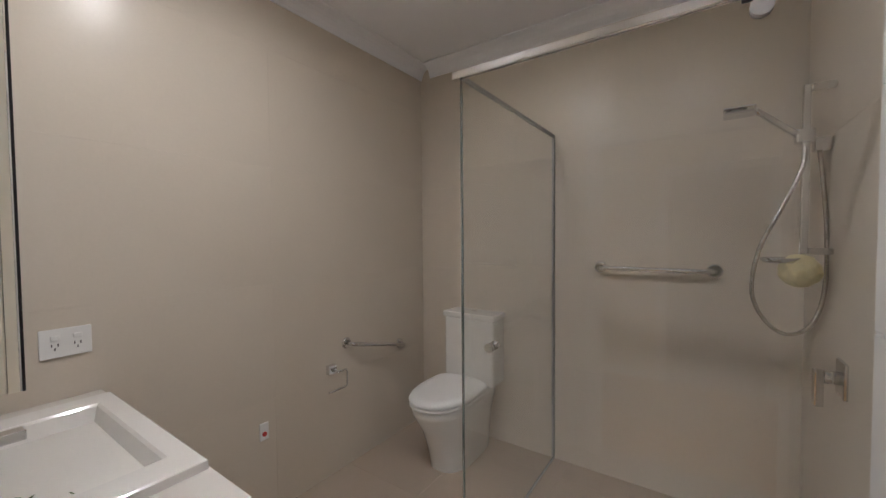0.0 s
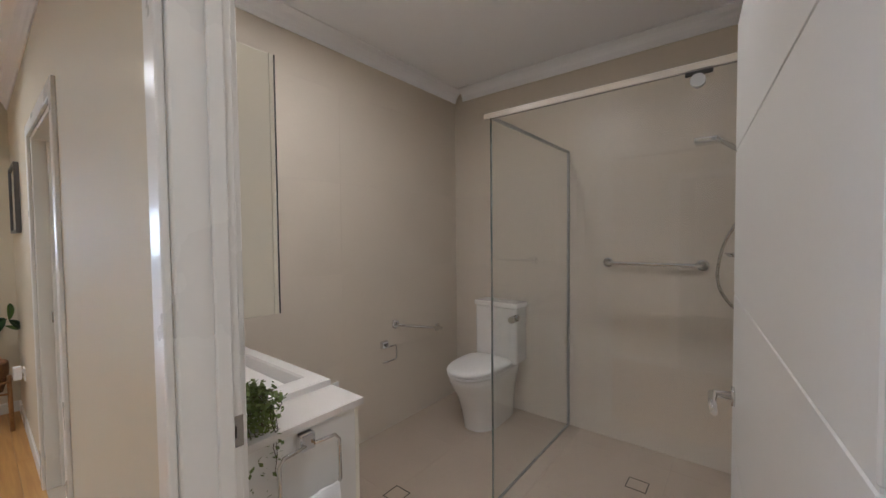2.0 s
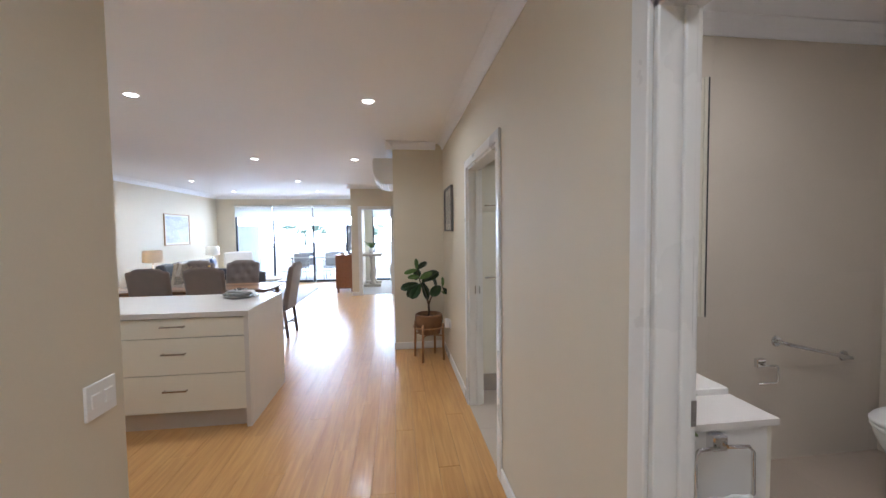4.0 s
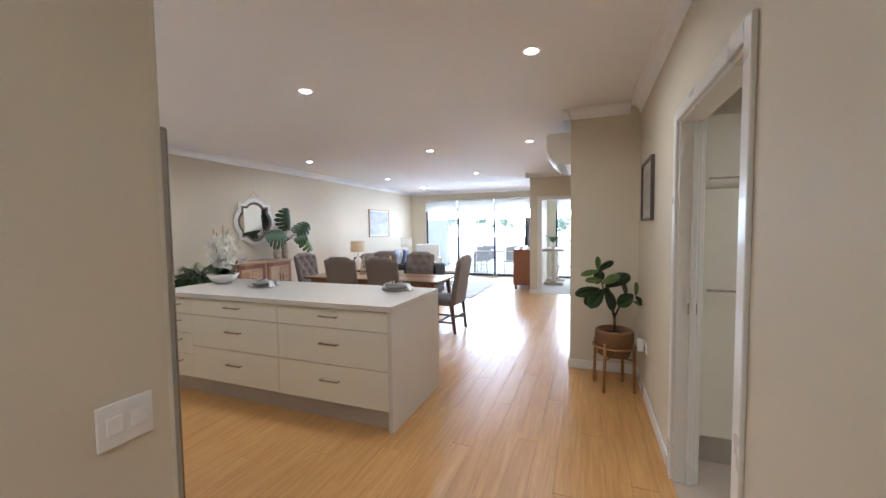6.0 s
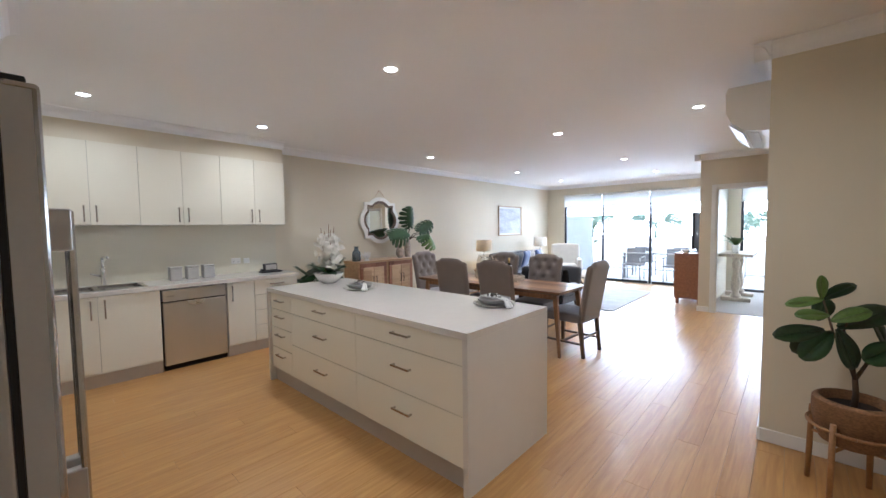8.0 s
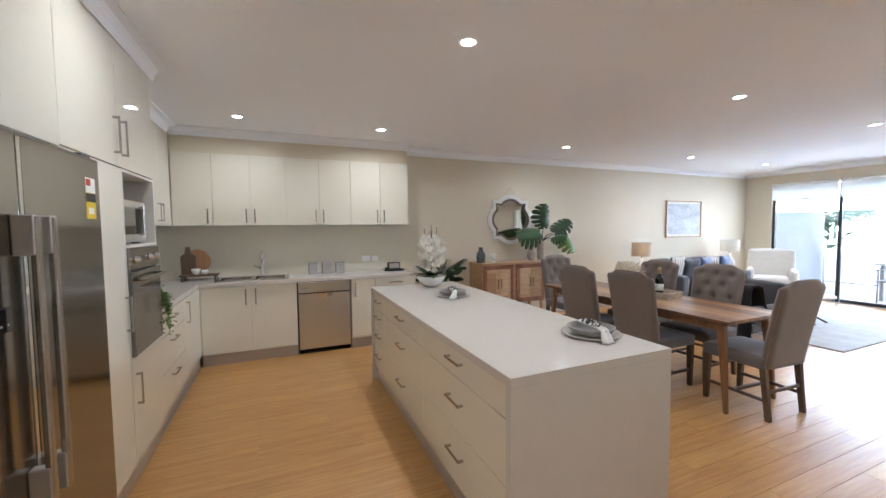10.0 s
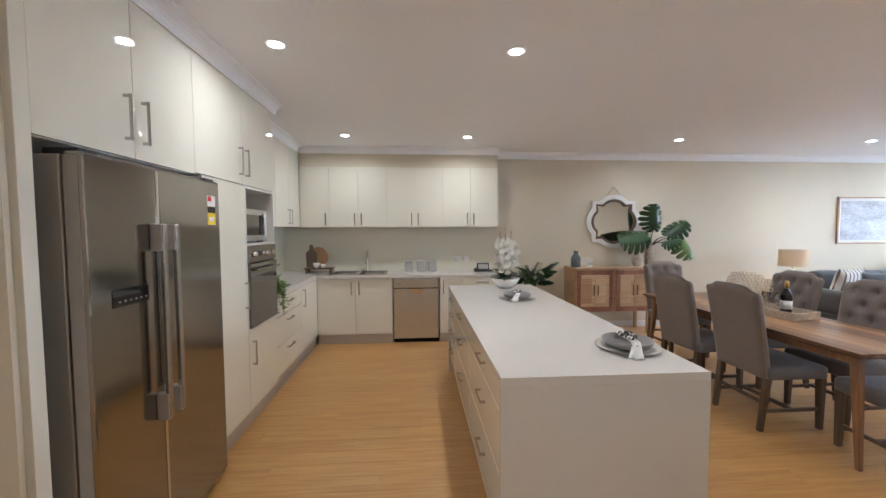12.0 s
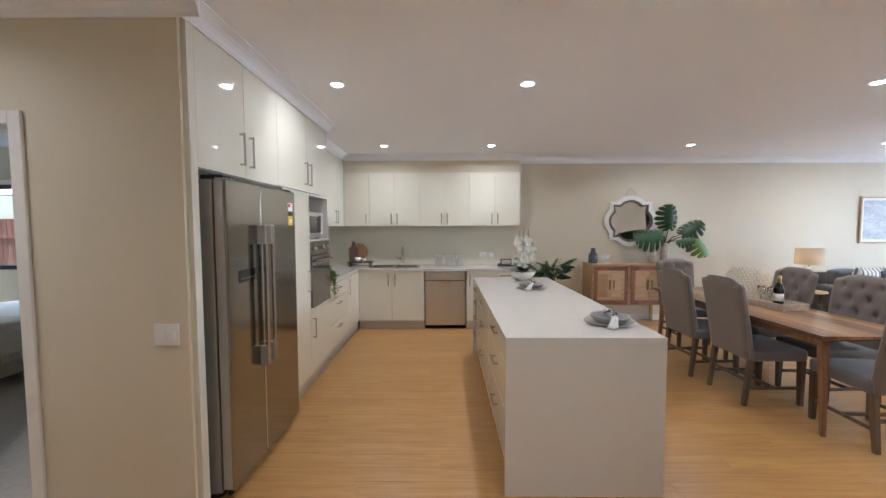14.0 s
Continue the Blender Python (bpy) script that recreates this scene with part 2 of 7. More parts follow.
def add_lathe(bm, profile, n=28, at=(0, 0, 0), squash=(1, 1)):
    """A turned shape from (radius, height) pairs."""
    prev = None
    for r, z in profile:
        if r < 1e-5:
            cur = [bm.verts.new((at[0], at[1], at[2] + z))]
        else:
            cur = [bm.verts.new((at[0] + squash[0] * r * math.cos(2 * math.pi * i / n), at[1] + squash[1] * r * math.sin(2 * math.pi * i / n), at[2] + z)) for i in range(n)]
        if prev:
            for i in range(n):
                j = (i + 1) % n
                if len(prev) == 1 and len(cur) > 1:
                    f = bm.faces.new((prev[0], cur[j], cur[i]))
                elif len(cur) == 1 and len(prev) > 1:
                    f = bm.faces.new((prev[i], prev[j], cur[0]))
                elif len(cur) > 1:
                    f = bm.faces.new((prev[i], prev[j], cur[j], cur[i]))
                else:
                    continue
                f.smooth = True
        prev = cur
    return bm


def lathe(profile, n=28, at=(0, 0, 0), squash=(1, 1)):
    return add_lathe(bmesh.new(), profile, n, at, squash)


def prism(outline, depth, axis="z", at=0.0):
    """A flat outline given depth along an axis."""
    bm = bmesh.new()
    put = {"z": lambda a, b, c: (a, b, c), "y": lambda a, b, c: (a, c, b), "x": lambda a, b, c: (c, a, b)}[axis]
    lo = [bm.verts.new(put(a, b, at)) for a, b in outline]
    hi = [bm.verts.new(put(a, b, at + depth)) for a, b in outline]
    n = len(outline)
    bm.faces.new(lo)
    bm.faces.new(hi[::-1])
    for i in range(n):
        bm.faces.new((lo[i], hi[i], hi[(i + 1) % n], lo[(i + 1) % n]))
    bmesh.ops.recalc_face_normals(bm, faces=bm.faces[:])
    return bm


def part(name, bm, mat, parent=None, label="", smooth=False):
    me = bpy.data.meshes.new(name)
    bmesh.ops.recalc_face_normals(bm, faces=bm.faces[:])
    if smooth:
        for f in bm.faces:
            f.smooth = True
    bm.to_mesh(me)
    bm.free()
    me.materials.append(M[mat] if isinstance(mat, str) else mat)
    ob = new(name, me)
    ob.parent = parent
    if label:
        ob["label"] = label
    return ob


def thing(name, at=(0, 0, 0), label="", category="", group="", turn=0.0):
    ob = new(name)
    ob.empty_display_size = 0.1
    ob.matrix_basis = pose(*at, 0, 0, turn)
    return tagged(ob, label, category, group)


def structure(name, bm, mat, label="", category=""):
    ob = part(name, bm, mat)
    return tagged(ob, label, category or name.split("_")[0], kind="structure")


# ---- the shell ----
CEIL, HIGH = 2.62, 2.74
HALL, SOUTH, STUB, FRONT = -0.03, -5.87, -4.37, -11.5


def wall(name, axis, a0, a1, b0, b1, holes=(), z1=2.8, mat="wall", label="cream painted plaster wall"):
    """A wall along x or y from a0 to a1, between b0 and b1, with holes (a, a, z, z) through it."""
    cells, at = [], a0
    for h0, h1, s, t in sorted(holes):
        cells.append((at, h0, 0.0, z1))
        if s > 0:
            cells.append((h0, h1, 0.0, s))
        cells.append((h0, h1, t, z1))
        at = h1
    cells.append((at, a1, 0.0, z1))
    bm = blocks([(a, b0, s, b, b1, t) if axis == "x" else (b0, a, s, b1, b, t) for a, b, s, t in cells])
    return structure(name, bm, mat, label, "wall")


BD, LD, SD = (-0.385, 0.575), (-2.71, -1.74), (-1.46, -0.72)
KD = (-0.14, 0.68)
wall("wall_hall_north", "x", STUB, 2.7, HALL, 0.08, [(*BD, 0, 2.03), (*LD, 0, 2.03)])
wall("wall_stub", "y", -0.66, 0.08, STUB - 0.1, STUB)
wall("wall_living_north", "x", -8.71, STUB - 0.1, -0.66, -0.56)
wall("wall_sunroom_door", "y", -1.58, 2.2, -8.81, -8.71, [(*SD, 0, 2.06)])
wall("wall_partition", "x", FRONT, -8.71, -1.68, -1.58)
WIN_A, WIN_B = (-5.37, -1.74), (-1.35, 1.2)
wall("wall_front", "y", SOUTH - 0.1, 2.2, FRONT - 0.12, FRONT, [(*WIN_A, 0, 2.30), (*WIN_B, 0.0, 2.30)])
wall("wall_south", "x", FRONT, -0.27, SOUTH - 0.1, SOUTH)
wall("wall_kitchen_east", "y", SOUTH, -1.69, -0.37, -0.27)
wall("wall_switch", "x", -0.37, 2.7, -1.69, -1.59, [(*KD, 0, 2.03)])
wall("wall_switch_end", "x", -0.975, -0.37, -1.61, -1.59)
wall("wall_hall_east", "y", -1.59, HALL, 2.6, 2.7)
wall("wall_bath_west", "y", 0.08, 2.66, -1.76, -1.66)
wall("wall_bath_north", "x", -1.66, 0.58, 2.56, 2.66)
wall("wall_bath_east", "y", 0.08, 2.66, 0.58, 0.68)
wall("wall_laundry_west", "y", 0.08, 2.1, -3.6, -3.5)
wall("wall_laundry_north", "x", -3.5, -1.76, 2.0, 2.1)
wall("wall_bedroom_south", "x", -0.27, 5.6, -5.0, -4.9, [(3.38, 5.2, 0.95, 2.1)])
wall("wall_bedroom_east", "y", -4.9, -1.69, 5.5, 5.6)
wall("wall_bedroom_north", "x", 2.7, 5.6, -1.69, -1.59)
wall("wall_sunroom_north", "x", FRONT, -8.81, 2.1, 2.2)

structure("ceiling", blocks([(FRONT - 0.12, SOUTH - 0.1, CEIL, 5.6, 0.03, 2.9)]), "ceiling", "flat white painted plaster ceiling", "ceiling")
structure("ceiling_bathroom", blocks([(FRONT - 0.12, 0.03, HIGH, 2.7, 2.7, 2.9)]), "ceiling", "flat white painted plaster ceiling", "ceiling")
# unseen slab, added to keep direct sun out of the rooms
structure("roof", blocks([(FRONT - 1.9, SOUTH - 0.3, 2.92, 6.0, 3.0, 3.1)]), "ground", "unseen flat grey slab with wide eaves, blocks the sun", "roof")


def cornice(name, p, q, out, z, size=0.09):
    """A cove along the wall from p to q; out is the way into the room."""
    p, q, out = Vector((*p, z)), Vector((*q, z)), Vector((*out, 0))
    prof = [(0, -size), (0.008, -size), (0.012, -size + 0.012)]
    prof += [(size - (size - 0.014) * math.cos(a), -size + (size - 0.014) * math.sin(a) + 0.004) for a in [radians(k) for k in (8, 25, 42, 60, 80)]]
    prof += [(size, -0.008), (size, 0), (0, 0)]
    bm = bmesh.new()
    rows = [[bm.verts.new(c + out * a + Vector((0, 0, b))) for a, b in prof] for c in (p, q)]
    n = len(prof)
    for i in range(n):
        bm.faces.new((rows[0][i], rows[0][(i + 1) % n], rows[1][(i + 1) % n], rows[1][i]))
    bm.faces.new(rows[0])
    bm.faces.new(rows[1][::-1])
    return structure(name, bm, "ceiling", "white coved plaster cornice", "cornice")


cornice("trim_cornice_hall", (STUB, HALL), (2.6, HALL), (0, -1), CEIL)
cornice("trim_cornice_stub", (STUB, -0.75), (STUB, HALL - 0.09), (1, 0), CEIL)
cornice("trim_cornice_north", (-8.71, -0.66), (STUB + 0.09, -0.66), (0, -1), CEIL)
cornice("trim_cornice_sunroom", (-8.71, -1.77), (-8.71, -0.75), (1, 0), CEIL)
cornice("trim_cornice_partition", (FRONT, -1.68), (-8.62, -1.68), (0, -1), CEIL)
cornice("trim_cornice_front", (FRONT, SOUTH), (FRONT, -1.77), (1, 0), CEIL)
cornice("trim_cornice_south", (FRONT + 0.09, SOUTH), (-3.41, SOUTH), (0, 1), CEIL)
cornice("trim_cornice_bulkhead", (-3.41, -5.57), (-0.70, -5.57), (0, 1), CEIL)
cornice("trim_cornice_east", (-0.70, -5.48), (-0.70, -3.78), (-1, 0), CEIL)
cornice("trim_cornice_tall", (-1.0, -3.86), (-1.0, -1.59), (-1, 0), CEIL)
cornice("trim_cornice_switch", (-1.09, -1.59), (2.6, -1.59), (0, 1), CEIL)
cornice("trim_cornice_bath_west", (-1.652, 0.08), (-1.652, 2.56), (1, 0), HIGH)
cornice("trim_cornice_bath_north", (-1.56, 2.552), (0.572, 2.552), (0, -1), HIGH)
cornice("trim_cornice_bath_east", (0.572, 0.08), (0.572, 2.46), (-1, 0), HIGH)


def skirting(name, b):
    return structure(name, block(b, 0.004, 1), "trim", "white painted timber skirting board", "skirting")


def skirt_x(name, a0, a1, y, s):
    skirting(name, (a0, y, 0.0, a1, y + s * 0.013, 0.09))


def skirt_y(name, a0, a1, x, s):
    skirting(name, (x, a0, 0.0, x + s * 0.013, a1, 0.09))


AW = 0.065
skirt_x("baseboard_hall_a", STUB + 0.013, LD[0] - AW, HALL, -1)
skirt_x("baseboard_hall_b", LD[1] + AW, BD[0] - AW, HALL, -1)
skirt_x("baseboard_hall_c", BD[1] + AW, 2.6, HALL, -1)
skirt_y("baseboard_stub", -0.66, HALL, STUB, 1)
skirt_x("baseboard_north", -8.7, STUB + 0.013, -0.66, -1)
skirt_y("baseboard_post", -1.68, SD[0] - AW, -8.71, 1)
skirt_x("baseboard_partition", FRONT, -8.697, -1.68, -1)
skirt_x("baseboard_south", FRONT, -3.42, SOUTH, 1)
skirt_y("baseboard_front", SOUTH + 0.013, WIN_A[0], FRONT, 1)
skirt_x("baseboard_switch", -0.975, KD[0] - AW, -1.59, 1)
skirt_x("baseboard_switch_b", KD[1] + AW, 2.6, -1.59, 1)


def door_frame(name, axis, a, b0, b1, top, sides=(1, 1)):
    """Jamb lining through the wall and architraves on its faces."""
    t, w, p = 0.02, AW, 0.016
    many = [(a[0], b0, 0, a[0] + t, b1, top), (a[1] - t, b0, 0, a[1], b1, top), (a[0], b0, top - t, a[1], b1, top)]
    for face, s, on in ((b0, -1, sides[0]), (b1, 1, sides[1])):
        if on:
            many += [(a[0] - w + 0.005, face, 0, a[0] + 0.005, face + s * p, top + w - 0.005), (a[1] - 0.005, face, 0, a[1] + w - 0.005, face + s * p, top + w - 0.005),
                     (a[0] + 0.005, face, top - 0.005, a[1] - 0.005, face + s * p, top + w - 0.005)]
    mid = b0 + (b1 - b0) * 0.55
    many += [(a[0] + t, mid, 0, a[0] + t + 0.012, mid + 0.03, top - t), (a[1] - t - 0.012, mid, 0, a[1] - t, mid + 0.03, top - t)]
    if axis == "y":
        many = [(y0, x0, z0, y1, x1, z1) for x0, y0, z0, x1, y1, z1 in many]
    return structure(name, blocks(many, 0.003), "trim", "white gloss painted timber door frame", "door frame")


door_frame("door_frame_bathroom", "x", BD, HALL, 0.08, 2.03)
door_frame("door_frame_laundry", "x", LD, HALL, 0.08, 2.03)
door_frame("door_frame_bedroom", "x", KD, -1.69, -1.59, 2.03)
door_frame("door_frame_sunroom", "y", SD, -8.81, -8.71, 2.06)

# floors
subfloor = structure("floor", blocks([(FRONT, SOUTH, -0.12, 2.7, 0.02, -0.016), (FRONT - 0.12, -5.37, -0.12, FRONT, 1.2, -0.01)]), "grout", "honey bamboo strip floor with fine joints", "floor")
structure("floor_bathroom", blocks([(-3.5, 0.02, -0.12, 0.68, 2.66, -0.008)]), "grout", "beige tiled bathroom floor", "floor")
structure("floor_sunroom", blocks([(FRONT, -1.58, -0.012, -8.81, 2.1, 0.004)]), "carpet", "pale beige carpet", "floor")
structure("floor_bedroom", blocks([(-0.27, -4.9, -0.12, 5.5, -1.69, 0.004)]), "carpet", "pale beige carpet", "floor")
structure("ground", blocks([(-90, -90, -0.4, 60, 90, -0.2)]), "ground", "grey ground outside", "ground")


# ---- downlights ----
def downlight(at, z=CEIL, watts=DOWNLIGHT_W, tint=(1.0, 0.945, 0.86), spread=125):
    t = thing("downlight", (at[0], at[1], z), "round recessed white ceiling downlight, switched on", "downlight", "ceiling downlights")
    part("trim_ring", lathe([(0.043, -0.001), (0.056, -0.001), (0.058, -0.004), (0.05, -0.007), (0.043, -0.004), (0.043, -0.001)], 28), "plastic", t)
    part("diffuser", lathe([(0.0, -0.0035), (0.0425, -0.0035), (0.0425, -0.001), (0, -0.001)], 24), "lamp_glow", t, "glowing diffuser")
    lamp = new("lamp", bpy.data.lights.new("lamp", "AREA"))
    lamp.data.shape, lamp.data.size, lamp.data.energy, lamp.data.color = "DISK", 0.08, watts, tint
    lamp.data.spread = radians(spread)
    lamp.parent = t
    lamp.matrix_basis = pose(0, 0, -0.012)
    return t


for at in ((-1.43, -2.71), (-2.9, -2.71), (-5.58, -2.71), (-8.1, -2.71), (-10.2, -2.71), (-1.43, -4.93), (-2.89, -4.93), (-5.57, -4.93), (-8.12, -4.86), (-10.2, -4.86), (-2.89, -0.85), (-5.55, -1.24)):
    downlight(at, tint=(1.0, 0.92, 0.79) if at[0] > -4 else (1.0, 0.945, 0.86), spread=160, watts=3.8 if at[0] > -2 else DOWNLIGHT_W)
# two unseen downlights, added to brighten the hall walls
for at in ((0.45, -0.85), (1.9, -0.85)):
    downlight(at, CEIL, 5.8, (1.0, 0.93, 0.85), 160)
for at in ((-0.78, 0.80), (0.1, 0.75)):
    downlight(at, HIGH, 7.2 if at[0] < -0.5 else 2.4, (1.0, 0.86, 0.72), 170)
# laundry downlight, out of view, added to light that end
downlight((-2.3, 1.2), HIGH)

# added area lamps just outside the windows, below the blinds, as sky light
for name, y0, y1, w in (("window_daylight_a", WIN_A[0], WIN_A[1], WINDOW_W), ("window_daylight_b", WIN_B[0], WIN_B[1], WINDOW_W * 0.6)):
    lamp = new(name, bpy.data.lights.new(name, "AREA"))
    lamp.data.shape, lamp.data.size, lamp.data.size_y, lamp.data.energy, lamp.data.color = "RECTANGLE", 0.24, y1 - y0 - 0.1, w, (0.86, 0.93, 1.0)
    lamp.matrix_world = pose(FRONT - 0.15, (y0 + y1) / 2, 1.87, 0, -88, 0)
# added lamp at the bedroom window head, brightens that room as sky light
lamp = new("window_daylight_bedroom", bpy.data.lights.new("window_daylight_bedroom", "AREA"))
lamp.data.shape, lamp.data.size, lamp.data.size_y, lamp.data.energy, lamp.data.color = "RECTANGLE", 1.7, 0.12, 60.0, (0.93, 0.97, 1.0)
lamp.matrix_world = pose(4.3, -4.99, 2.02, 55, 0, 0)


# ---- kitchen ----
def add_bar(bm, c, way, out, length, thick=0.012, stand=0.028):
    """A flat bar pull: a bar on two posts."""
    way, out = Vector(way), Vector(out)
    third = way.cross(out)
    def cell(centre, sw, so, st):
        h = [abs(way[i]) * sw / 2 + abs(out[i]) * so / 2 + abs(third[i]) * st / 2 for i in range(3)]
        add_box(bm, *(centre[i] - h[i] for i in range(3)), *(centre[i] + h[i] for i in range(3)))
    c = Vector(c)
    cell(c + out * stand, length, 0.007, thick)
    for s in (-1, 1):
        cell(c + out * (stand / 2 - 0.002) + way * s * (length / 2 - 0.008), 0.012, stand, thick * 0.9)


WAYS = {"-x": ((0, 1, 0), (-1, 0, 0)), "+x": ((0, 1, 0), (1, 0, 0)), "+y": ((1, 0, 0), (0, 1, 0)), "-y": ((1, 0, 0), (0, -1, 0))}


def cabinet(name, b, face, fronts, label, category="cabinet", group="", kick=0.0, recess=0.025, front_mat="gloss", front="door", handle="nickel"):
    """A cabinet body with separate fronts (a0, a1, z0, z1, pull), the pull being ('v' or 'h', a, z, length)."""
    x0, y0, z0, x1, y1, z1 = sorted_box(b)
    t = thing(name, ((x0 + x1) / 2, (y0 + y1) / 2, z0), label, category, group)
    o = Vector(t.location)
    along, out = WAYS[face]
    th = 0.018
    body = [x0, y0, z0 + kick, x1, y1, z1]
    plane = {"-x": x0, "+x": x1, "+y": y1, "-y": y0}[face]
    i = {"-x": 0, "+x": 3, "+y": 4, "-y": 1}[face]
    body[i] -= (th + 0.001) * (1 if face[0] == "+" else -1)
    sh = lambda q: tuple(q[k] - o[k % 3] for k in range(6))
    part("body", block(sh(body)), "carcass", t)
    if kick:
        kb = list(body)
        kb[2], kb[5] = z0, z0 + kick - 0.001
        kb[i] = plane - recess * (1 if face[0] == "+" else -1)
        part("kickboard", block(sh(kb)), "kick", t)
    back = plane - th * (1 if face[0] == "+" else -1)
    for a0, a1, s, e, pull in fronts:
        g = 0.0015
        q = (back, a0 + g, s + g, plane, a1 - g, e - g) if face[1] == "x" else (a0 + g, back, s + g, a1 - g, plane, e - g)
        d = part(front, block(sh(sorted_box(q)), 0.0015, 1), front_mat, t)
        if pull:
            kind, a, z, ln = pull
            c = (plane, a, z) if face[1] == "x" else (a, plane, z)
            bm = bmesh.new()
            add_bar(bm, Vector(c) - o, (0, 0, 1) if kind == "v" else along, out, ln)
            part("handle", bm, handle, d, "brushed nickel bar handle")
    return t


# island
ISL = (-3.488, -4.275, -2.60, -1.775)
def kitchen_island():
    fr = []
    for z0, z1 in ((0.715, 0.862), (0.54, 0.712), (0.345, 0.537), (0.135, 0.342)):
        fr.append((-4.24, -3.83, z0, z1, ("h", -4.035, z1 - 0.06, 0.16)))
    for a0, a1 in ((-3.83, -2.83), (-2.83, -1.815)):
        for z0, z1 in ((0.715, 0.862), (0.43, 0.712), (0.135, 0.427)):
            fr.append((a0, a1, z0, z1, ("h", (a0 + a1) / 2 + (0.02 if a0 < -3 else 0), z1 - (0.058 if z1 > 0.8 else 0.118), 0.17)))
    t = cabinet("island_cabinet", (-3.2, -4.238, 0, -2.622, -1.812, 0.866), "+x", fr, "white gloss kitchen island with drawers and bar handles", "kitchen island", kick=0.13, recess=0.03, front="drawer_front")
    b = thing("island_benchtop", (-3.044, -3.025, 0), "white quartz benchtop with waterfall ends over the island", "benchtop")
    o = b.location
    sh = lambda q: tuple(q[k] - o[k % 3] for k in range(6))
    part("top", block(sh((ISL[0], ISL[1], 0.87, ISL[2], ISL[3], 0.91)), 0.001, 1), "quartz", b)
    part("end_panel", block(sh((ISL[0], ISL[3] - 0.035, 0, ISL[2], ISL[3], 0.8698)), 0.0, 1), "quartz", b)
    part("end_panel", block(sh((ISL[0], ISL[1], 0, ISL[2], ISL[1] + 0.035, 0.8698)), 0.0, 1), "quartz", b)


kitchen_island()

# tall units
X, TOP = -1.0, 2.53
overhead = cabinet("fridge_overhead_cabinet", (X, -2.60, 1.825, -0.372, -1.667, TOP), "-x", [(-2.60, -2.135, 1.827, TOP, ("v", -2.19, 2.00, 0.2)), (-2.135, -1.667, 1.827, TOP, ("v", -2.08, 2.00, 0.2))], "white gloss cupboard over the fridge with two doors", group="overhead cupboards")
part("end_panel", block((-0.317, 0.4685, -1.825, 0.313, 0.5225, 0.785), 0.0015, 1), "gloss", overhead, "full-height white end panel")
cabinet("tall_overhead_cabinet", (X, -3.79, 1.835, -0.372, -2.60, TOP), "-x", [(-3.79, -3.2, 1.837, TOP, ("v", -3.25, 2.00, 0.2)), (-3.2, -2.60, 1.837, TOP, ("v", -3.15, 2.00, 0.2))], "white gloss cupboard over the pantry with two doors", group="overhead cupboards")
cabinet("pantry_cabinet", (X, -3.22, 0, -0.372, -2.665, 1.833), "-x", [(-3.22, -2.665, 0.125, 1.832, ("v", -3.185, 1.02, 0.2))], "tall white gloss pantry cupboard beside the fridge", "pantry", kick=0.12)


